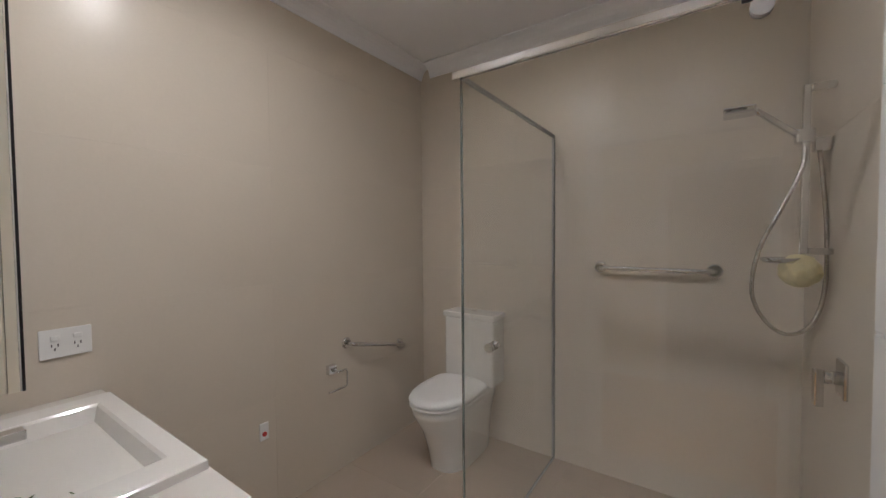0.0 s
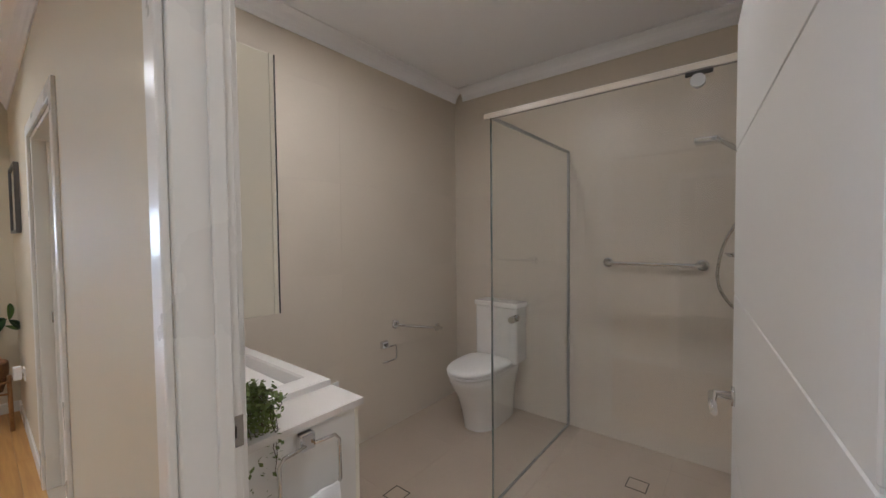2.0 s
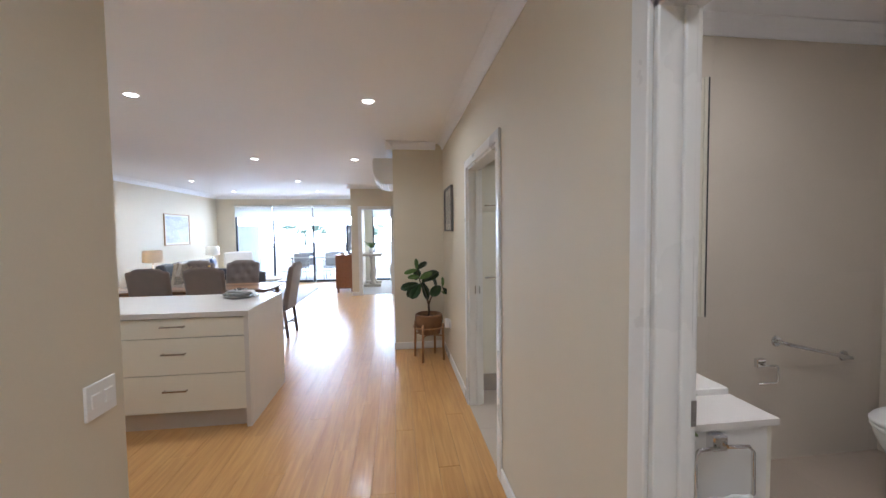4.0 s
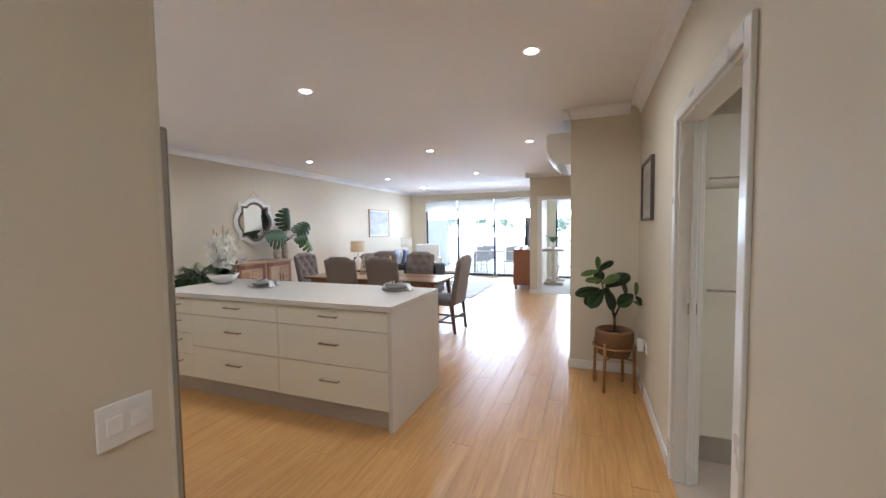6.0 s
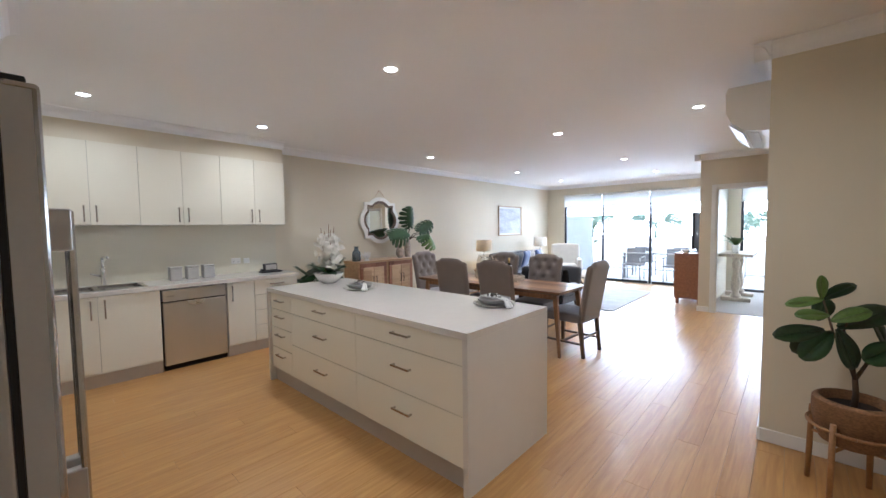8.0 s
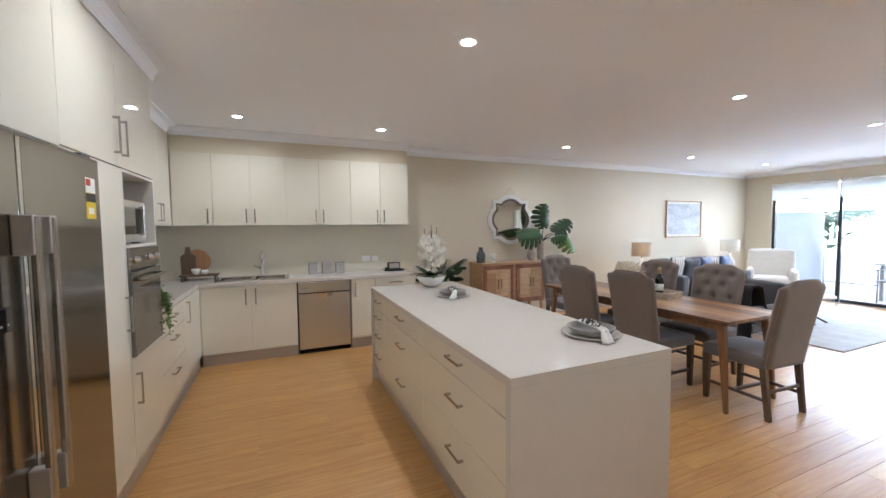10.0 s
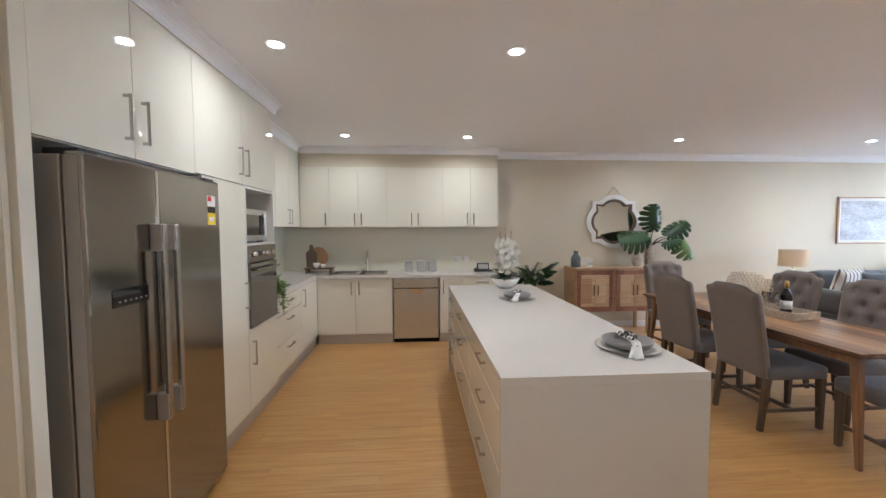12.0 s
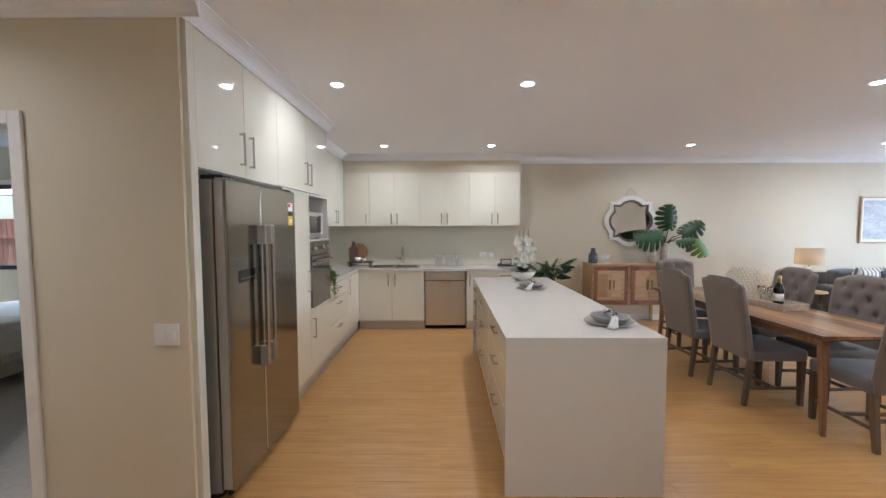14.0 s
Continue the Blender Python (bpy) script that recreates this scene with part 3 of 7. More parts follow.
def tower():
    y0, y1 = -3.79, -3.222
    t = thing("oven_tower", (-0.69, (y0 + y1) / 2, 0), "white tall cabinet with an open microwave niche", "cabinet")
    o = t.location
    sh = lambda q: tuple(q[k] - o[k % 3] for k in range(6))
    part("body", blocks([sh(q) for q in ((X, y0, 0.12, -0.375, y0 + 0.017, 1.833), (X, y1 - 0.017, 0.12, -0.375, y1, 1.833), (X, y0 + 0.017, 1.816, -0.375, y1 - 0.017, 1.833), (X, y0 + 0.017, 1.385, -0.375, y1 - 0.017, 1.402), (-0.385, y0 + 0.017, 0.75, -0.375, y1 - 0.017, 1.82), (X, y0 + 0.017, 0.738, -0.375, y1 - 0.017, 0.752))]), "carcass", t)
    d = part("door", block(sh((X - 0.001, y0, 0.125, X + 0.017, y1, 0.737)), 0.0015, 1), "gloss", t)
    bm = bmesh.new()
    add_bar(bm, Vector((X, y1 - 0.06, 0.56)) - o, (0, 0, 1), (-1, 0, 0), 0.19)
    part("handle", bm, "nickel", d, "brushed nickel bar handle")
    part("kickboard", block(sh((X + 0.025, y0, 0, X + 0.045, y1, 0.119))), "kick", t)
    v = thing("oven", (X + 0.2, (y0 + y1) / 2, 0.755), "built-in stainless oven with a dark glass door", "oven")
    w = (y1 - y0) / 2 - 0.02
    part("body", block((-0.2, -w, 0, 0.3, w, 0.625)), "black", v)
    part("control_panel", block((-0.215, -w, 0.50, -0.2, w, 0.625), 0.002, 1), "steel", v)
    for k in (-0.19, -0.06, 0.19):
        part("knob", rod([(-0.215, k, 0.562), (-0.222, k, 0.562), (-0.224, k, 0.562), (-0.242, k, 0.562)], [0.022, 0.022, 0.017, 0.016], 18), "chrome", v)
    part("display", block((-0.2175, 0.03, 0.545, -0.215, 0.10, 0.58)), "black_gloss", v)
    dr = part("oven_door", block((-0.218, -w, 0.0, -0.2, w, 0.49), 0.002, 1), "oven_glass", v)
    part("door_rail", block((-0.2205, -w, 0.40, -0.2181, w, 0.49), 0.001, 1), "steel", dr)
    part("handle", rod([(-0.219, -w + 0.05, 0.445), (-0.255, -w + 0.05, 0.445), (-0.262, -w + 0.06, 0.445), (-0.262, w - 0.06, 0.445), (-0.255, w - 0.05, 0.445), (-0.219, w - 0.05, 0.445)], 0.009, 10), "steel", dr)
    m = thing("microwave", (X + 0.2, (y0 + y1) / 2 + 0.01, 1.403), "silver microwave oven with a smoked window, in the niche", "microwave")
    part("body", block((-0.16, -0.235, 0.012, 0.2, 0.235, 0.27), 0.006, 2), "steel_light", m)
    part("door_window", block((-0.166, -0.10, 0.06, -0.159, 0.20, 0.225), 0.002, 1), "oven_glass", m)
    part("control_strip", block((-0.164, -0.225, 0.04, -0.159, -0.13, 0.25), 0.002, 1), "carcass", m)
    part("handle", block((-0.19, -0.122, 0.05, -0.16, -0.108, 0.24), 0.004, 1), "nickel", m)
    for s in (-0.2, 0.2):
        part("foot", block((-0.13, s - 0.02, 0, -0.09, s + 0.02, 0.013)), "black", m)


tower()


def fridge():
    y0, y1, ys = -2.65, -1.725, -2.11
    t = thing("fridge", (-0.762, (y0 + y1) / 2, 0), "side-by-side stainless steel fridge freezer with long handles", "fridge")
    o = t.location + Vector((0.012, 0, 0))
    sh = lambda q: tuple(q[k] - o[k % 3] for k in range(6))
    part("cabinet_body", block(sh((-1.015, y0 + 0.004, 0.04, -0.42, y1 - 0.004, 1.775)), 0.006, 2), "steel_side", t, "grey painted sides")
    for a0, a1 in ((y0, ys - 0.004), (ys + 0.004, y1)):
        d = part("door", block(sh((-1.09, a0, 0.055, -1.028, a1, 1.785)), 0.012, 3), "fridge_steel", t)
        part("gasket", block(sh((-1.0275, a0 + 0.015, 0.075, -1.0155, a1 - 0.015, 1.765))), "black", d)
        inner = a0 if a0 > y0 + 0.1 else a1
        part("edge_trim", block(sh((-1.0915, inner - 0.004, 0.07, -1.08, inner + 0.004, 1.77)), 0.0015, 1), "chrome", d, "bright metal door edge")
        hy = ys + (0.045 if a0 > y0 + 0.1 else -0.045)
        bm = block(sh((-1.148, hy - 0.014, 0.66, -1.128, hy + 0.014, 1.53)), 0.006, 2)
        part("handle", bm, "nickel", d, "long brushed metal bar handle")
        for z in (0.66, 1.42):
            part("handle_bracket", block(sh((-1.143, hy - 0.017, z - 0.005, -1.0895, hy + 0.017, z + 0.115)), 0.004, 1), "steel_side", d)
    # lighter strip laid over the steel door side to imitate light on it
    part("side_trim", block(sh((-1.077, y1 - 0.0005, 0.07, -1.03, y1 + 0.002, 1.77))), "lit_side_grey", t, "grey strip standing in for the lit steel door side")
    part("display_panel", block(sh((-1.0925, -2.03, 1.205, -1.0895, -1.83, 1.275)), 0.002, 1), "black_gloss", t, "black touch display")
    for k in range(6):
        part("display_key", block(sh((-1.0932, -2.013 + k * 0.029, 1.222, -1.0926, -2.006 + k * 0.029, 1.228))), "steel_side", t)
    s = part("energy_label", block(sh((-1.0909, -2.60, 1.535, -1.0899, -2.518, 1.70))), "paper_yellow", t, "yellow energy label")
    part("label_top", block(sh((-1.0915, -2.60, 1.64, -1.0911, -2.518, 1.70))), "plastic", s)
    part("label_red", block(sh((-1.0919, -2.56, 1.668, -1.0916, -2.522, 1.695))), "paper_red", s)
    part("label_bar", block(sh((-1.0915, -2.60, 1.603, -1.0911, -2.518, 1.638))), "black", s)
    part("label_bar", block(sh((-1.0915, -2.582, 1.555, -1.0911, -2.535, 1.58))), "plastic", s)
    for a in (y0 + 0.06, y1 - 0.06):
        part("hinge_cap", block(sh((-1.07, a - 0.045, 1.776, -0.95, a + 0.045, 1.80)), 0.006, 2), "black", t)
        part("foot", rod([Vector((-0.98, a, 0.0)) - o, Vector((-0.98, a, 0.041)) - o], 0.022, 12), "black", t)
        part("foot", rod([Vector((-0.5, a, 0.0)) - o, Vector((-0.5, a, 0.041)) - o], 0.022, 12), "black", t)
    part("grille", block(sh((-1.05, y0 + 0.03, 0.012, -1.03, y1 - 0.03, 0.053)), 0.003, 1), "black", t)


M["paper_yellow"] = material("yellow_label_paper", (0.75, 0.56, 0.03), 0.6, vary=0.03)
M["paper_red"] = material("red_label_ink", (0.55, 0.05, 0.04), 0.6, vary=0.03)
fridge()

# base units, east run
drawers = [(-4.62, -3.795, z0, z1, ("h", -4.2, z1 - 0.06, 0.17)) for z0, z1 in ((0.685, 0.862), (0.41, 0.682), (0.13, 0.407))]
cabinet("drawer_unit", (-0.975, -4.62, 0, -0.372, -3.795, 0.866), "-x", drawers, "white gloss drawer unit under the cooktop", "drawers", kick=0.12, front="drawer_front")
cabinet("corner_cabinet", (-0.975, -5.29, 0, -0.372, -4.622, 0.866), "-x", [(-5.29, -4.622, 0.13, 0.862, ("v", -4.68, 0.73, 0.2))], "white gloss corner base cupboard", kick=0.12)
# base units, south run
F = -5.29
cabinet("sink_cabinet", (-1.945, SOUTH + 0.002, 0, -0.977, F, 0.866), "+y", [(-1.945, -1.465, 0.13, 0.862, ("v", -1.515, 0.74, 0.18)), (-1.465, -0.977, 0.13, 0.862, ("v", -1.415, 0.74, 0.18))], "white gloss base cupboard under the sink", kick=0.12)
cabinet("narrow_cabinet", (-2.87, SOUTH + 0.002, 0, -2.572, F, 0.866), "+y", [(-2.87, -2.572, 0.13, 0.862, ("v", -2.62, 0.74, 0.18))], "narrow white gloss base cupboard beside the dishwasher", kick=0.12)
cabinet("drawer_cabinet", (-3.41, SOUTH + 0.002, 0, -2.872, F, 0.866), "+y", [(-3.41, -2.872, z0, z1, ("h", -3.14, z1 - 0.06, 0.17)) for z0, z1 in ((0.685, 0.862), (0.5, 0.682), (0.315, 0.497), (0.13, 0.312))], "white gloss four-drawer unit at the end of the run", "drawers", kick=0.12, front="drawer_front")


def dishwasher():
    t = thing("dishwasher", (-2.258, -5.58, 0), "stainless steel dishwasher under the benchtop", "dishwasher")
    part("body", block((-0.3, -0.27, 0.02, 0.3, 0.25, 0.862)), "black", t)
    part("toe_panel", block((-0.298, 0.22, 0.0, 0.298, 0.25, 0.1)), "black", t)
    d = part("door", block((-0.297, 0.251, 0.06, 0.297, 0.292, 0.72), 0.004, 2), "steel_light", t)
    part("control_panel", block((-0.297, 0.251, 0.735, 0.297, 0.292, 0.855), 0.004, 2), "steel_light", t)
    part("recess", block((-0.296, 0.255, 0.722, 0.296, 0.28, 0.733)), "black", t)
    out = [(0.09 * math.cos(radians(a)), 0.72 + 0.055 * math.sin(radians(a))) for a in range(180, 361, 15)]
    part("handle_cup", prism(out, 0.005, "y", 0.290), "chrome", d, "shiny half-moon pull")
    part("badge", block((0.2, 0.2921, 0.78, 0.26, 0.2935, 0.795)), "steel_side", t)


dishwasher()

# benchtop along two walls, with a cut-out for the sink
SX0, SX1, SY0, SY1 = -1.84, -1.12, -5.74, -5.38
bench = thing("kitchen_benchtop", (-1.9, -5.57, 0.868), "white quartz benchtop along two walls", "benchtop")
o = bench.location
sh = lambda q: tuple(q[k] - o[k % 3] for k in range(6))
part("top", slab((-3.425 - o[0], SOUTH + 0.002 - o[1], -0.372 - o[0], -5.265 - o[1]), (SX0 - o[0], SY0 - o[1], SX1 - o[0], SY1 - o[1]), 0.0, 0.042), "quartz", bench)
part("return", block(sh((-0.965, -5.2649, 0.868, -0.372, -3.797, 0.91))), "quartz", bench)


def sink():
    t = thing("sink", (-1.48, -5.56, 0.91), "stainless steel double sink with drainer", "sink")
    part("rim", blocks([(-0.385, -0.205, 0, 0.385, -0.165, 0.004), (-0.385, 0.165, 0, 0.385, 0.205, 0.004), (-0.385, -0.165, 0, -0.345, 0.165, 0.004), (0.345, -0.165, 0, 0.385, 0.165, 0.004), (-0.02, -0.165, 0, 0.02, 0.165, 0.004)]), "steel", t)
    for a, b in ((-0.345, -0.02), (0.02, 0.345)):
        part("bowl", blocks([(a, -0.165, -0.16, b, 0.165, -0.155), (a, -0.165, -0.155, a + 0.004, 0.165, 0), (b - 0.004, -0.165, -0.155, b, 0.165, 0), (a + 0.004, -0.165, -0.155, b - 0.004, -0.161, 0), (a + 0.004, 0.161, -0.155, b - 0.004, 0.165, 0)]), "steel", t)
    p = thing("kitchen_tap", (-1.565, -5.80, 0.91), "tall chrome kitchen mixer tap behind the sink", "tap")
    part("body", lathe([(0, 0), (0.026, 0), (0.026, 0.01), (0.021, 0.014), (0.021, 0.17), (0.019, 0.18), (0, 0.18)], 20), "chrome", p)
    part("spout", rod([(0, 0, 0.17), (0, 0, 0.28), (0, 0.01, 0.296), (0, 0.03, 0.302), (-0.02, 0.19, 0.302), (-0.021, 0.195, 0.28)], [0.015, 0.015, 0.014, 0.013, 0.011, 0.011], 12), "chrome", p)
    part("lever", rod([(0.015, 0, 0.1), (0.06, 0, 0.115), (0.1, 0, 0.13)], [0.012, 0.009, 0.006], 10), "chrome", p)


sink()
ct = thing("cooktop", (-0.66, -4.25, 0.91), "black ceramic glass cooktop set in the benchtop", "cooktop")
part("glass_top", block((-0.25, -0.29, 0, 0.25, 0.29, 0.006), 0.002, 1), "black_gloss", ct)
for kx, ky in ((-0.11, -0.14), (0.12, -0.14), (-0.11, 0.14), (0.12, 0.14)):
    part("cooking_zone", lathe([(0.075, 0.0062), (0.082, 0.0062), (0.082, 0.0072), (0.075, 0.0072), (0.075, 0.0062)], 28, (kx, ky, 0)), "steel_side", ct)

# upper units
U0, U1, UF = 1.536, 2.35, -5.55
edges = [-0.705 - 0.385 * k for k in range(8)]
units = [(0, 1, [1]), (1, 3, [0, 1]), (3, 5, [0, 1]), (5, 7, [0, 1])]
for e0, e1, _ in units:
    fr = []
    for k in range(e0, e1):
        lo, hi = edges[k + 1], edges[k]
        right_pull = (k - e0) == 0
        fr.append((lo, hi, U0, U1, ("v", lo + 0.045 if right_pull else hi - 0.045, U0 + 0.11, 0.16)))
    cabinet("wall_cabinet", (edges[e1], SOUTH + 0.002, U0, edges[e0], UF, U1), "+y", fr, "white gloss wall cupboard above the benchtop", group="wall cupboards")
for k in range(2):
    a1 = -3.795 - k * 0.88
    a0 = a1 - 0.875
    mid = (a0 + a1) / 2
    cabinet("wall_cabinet", (-0.70, a0, U0, -0.372, a1, TOP), "-x", [(a0, mid, U0, TOP, ("v", mid - 0.045, U0 + 0.13, 0.18)), (mid, a1, U0, TOP, ("v", mid + 0.045, U0 + 0.13, 0.18))], "white gloss wall cupboard above the benchtop", group="wall cupboards")
structure("wall_bulkhead", blocks([(-3.40, SOUTH, U1 + 0.001, -0.372, -5.57, CEIL), (-0.98, -3.79, TOP + 0.001, -0.372, -1.667, CEIL), (-0.69, -5.569, TOP + 0.001, -0.372, -3.791, CEIL)]), "wall", "cream painted bulkhead over the cupboards", "wall")
structure("splashback", blocks([(-3.40, SOUTH + 0.001, 0.911, -0.379, SOUTH + 0.008, U0), (-0.379, SOUTH + 0.001, 0.911, -0.372, -3.796, U0)]), "splash", "pale green-cream glass splashback", "splashback")


def switch_plate(at, face, w=0.115, h=0.075, kind="switch", n=2, label="white double light switch on the wall"):
    """A wall plate with its rockers or sockets; local x across, z up, y out."""
    turn = {"+y": 0, "-y": 180, "+x": -90, "-x": 90}[face]
    t = thing("light_switch" if kind == "switch" else "power_point", at, label, "light switch" if kind == "switch" else "power point", turn=turn)
    part("plate", block((-w / 2, 0, -h / 2, w / 2, 0.009, h / 2), 0.003, 2), "plastic", t)
    for k in range(n):
        c = (k - (n - 1) / 2) * w / n * 0.86
        if kind == "switch":
            part("rocker", block((c - 0.018, 0.0085, -0.022, c + 0.018, 0.014, 0.022), 0.002, 1), "plastic", t)
        else:
            part("rocker", block((c - 0.012, 0.0085, 0.012, c + 0.012, 0.015, 0.028), 0.002, 1), "plastic", t)
            for dx, dz in ((-0.008, -0.006), (0.008, -0.006), (0, -0.02)):
                part("socket_slot", block((c + dx - 0.0015, 0.0088, dz - 0.005, c + dx + 0.0015, 0.0098, dz + 0.005)), "black", t)
    return t


switch_plate((-0.865, -1.59, 0.981), "+y", 0.125, 0.11)
switch_plate((-2.87, SOUTH + 0.008, 1.07), "+y", 0.115, 0.075, "power", 2, "white double power point on the splashback")
switch_plate((-3.0, SOUTH + 0.008, 1.065), "+y", 0.075, 0.07, "switch", 1, "small white switch on the splashback")

# things on the benchtop
for k in range(3):
    c = thing("canister", (-2.16 - k * 0.165, -5.66, 0.91), "matt grey ribbed kitchen canister with a lid", "canister", "canisters on the benchtop")
    part("jar", block((-0.058, -0.058, 0, 0.058, 0.058, 0.135), 0.012, 3), "grey_ceramic", c)
    part("lid", block((-0.06, -0.06, 0.1355, 0.06, 0.06, 0.155), 0.008, 2), "grey_ceramic", c)
    for j in range(5):
        part("rib", block((-0.045 + j * 0.02, 0.0575, 0.01, -0.035 + j * 0.02, 0.0605, 0.125)), "grey_ceramic", c)
rd = thing("clock_radio", (-3.2, -5.6, 0.91), "small dark clock radio with a grey screen", "radio")
part("base", block((-0.13, -0.05, 0, 0.13, 0.06, 0.022), 0.006, 2), "black", rd)
part("body", block((-0.085, -0.035, 0.0221, 0.085, 0.025, 0.115), 0.008, 2), "black", rd)
part("screen", block((-0.07, 0.0251, 0.035, 0.07, 0.028, 0.102)), "steel_side", rd)
part("handset", block((0.09, -0.02, 0.0221, 0.125, 0.045, 0.05), 0.01, 2), "black", rd)


def tray():
    t = thing("serving_stand", (-0.93, -5.62, 0.91), "small dark timber stand on the benchtop", "stand")
    part("shelf", block((-0.19, -0.09, 0.055, 0.19, 0.09, 0.075), 0.006, 2), "leg_wood", t)
    for a in (-0.16, 0.16):
        part("leg", block((a - 0.012, -0.08, 0, a + 0.012, 0.08, 0.0548), 0.004, 1), "leg_wood", t)
    b = thing("chopping_board", (-0.89, -5.70, 0.985), "round timber chopping board standing on the stand", "chopping board")
    n = 28
    out = [(0.14 * math.cos(2 * math.pi * k / n), 0.14 + 0.14 * math.sin(2 * math.pi * k / n)) for k in range(n)]
    ob = part("board", prism(out, 0.018, "y", -0.012), "table_leg", b)
    b2 = thing("chopping_board", (-0.81, -5.675, 0.985), "tall paddle-shaped timber chopping board", "chopping board")
    out = [(-0.07, 0), (0.07, 0), (0.075, 0.2), (0.03, 0.24), (0.022, 0.31), (-0.022, 0.31), (-0.03, 0.24), (-0.075, 0.2)]
    part("board", prism(out, 0.016, "y", -0.008), "leg_wood", b2)
    for k, (dx, r) in enumerate(((-0.06, 0.038), (0.03, 0.05))):
        c = thing("small_bowl", (-0.93 + dx, -5.575, 0.985), "small white ceramic bowl on the stand", "bowl", "bowls on the stand")
        part("bowl", lathe([(0, 0), (r * 0.5, 0), (r * 0.8, r * 0.5), (r, r * 1.3), (r * 0.94, r * 1.3), (r * 0.7, r * 0.55), (0, 0.008)], 20), "ceramic", c)


tray()


def decanter():
    t = thing("glass_jar", (-0.62, -3.98, 0.91), "tall glass jar with brass bands on the benchtop", "jar")
    part("glass", lathe([(0, 0), (0.05, 0), (0.052, 0.02), (0.046, 0.2), (0.055, 0.26), (0.05, 0.26), (0.042, 0.2), (0.046, 0.02), (0, 0.012)], 20), "board_light", t)
    part("band", lathe([(0.05, 0.205), (0.052, 0.205), (0.056, 0.262), (0.054, 0.262), (0.05, 0.205)], 20), "nickel", t)
    part("lid", lathe([(0, 0.262), (0.056, 0.262), (0.05, 0.275), (0, 0.28)], 20), "nickel", t)


decanter()


# ---- bathroom ----
def door_leaf():
    """The bathroom door, standing open into the room; local x runs from the hinge."""
    w, h = 0.97, 2.005
    t = thing("door_bathroom", (0.53, 0.098, 0.008), "white painted flush door with routed grooves, standing open", "door", turn=95.5)
    many, z = [], 0.0
    part("panel_core", block((0.002, -0.0172, 0.002, w - 0.002, 0.0172, h - 0.002)), "door", t)
    for z1 in (0.44, 0.86, 1.27, 1.66, h):
        part("panel", block((0, -0.019, z + 0.002, w, 0.019, z1 - 0.002), 0.002, 1), "door", t)
        z = z1
    for s in (-1, 1):
        r = part("handle_rose", rod([(w - 0.06, s * 0.0185, 1.0), (w - 0.06, s * 0.027, 1.0)], 0.026, 20), "chrome", t)
        part("lever", rod([(w - 0.06, s * 0.027, 1.0), (w - 0.06, s * 0.06, 1.0), (w - 0.072, s * 0.068, 1.0), (w - 0.12, s * 0.07, 0.998), (w - 0.175, s * 0.068, 0.99)], [0.011, 0.011, 0.012, 0.01, 0.008], 12), "chrome", r, "chrome lever handle")
    for z in (0.2, 1.0, 1.8):
        part("hinge", rod([(-0.005, -0.022, z), (-0.005, -0.022, z + 0.1)], 0.006, 10), "nickel", t)
    return t


door_leaf()
sp = thing("strike_plate", (BD[0] + 0.0215, 0.058, 1.05), "brushed metal latch plate on the door jamb", "strike plate", "latch plates")
part("plate", block((0, -0.022, -0.032, 0.002, 0.022, 0.032)), "nickel", sp)
part("latch_hole", block((0.002, -0.008, -0.012, 0.0026, 0.008, 0.012)), "black", sp)
copy_thing(sp, pose(LD[0] + 0.0215, 0.045, 1.0))


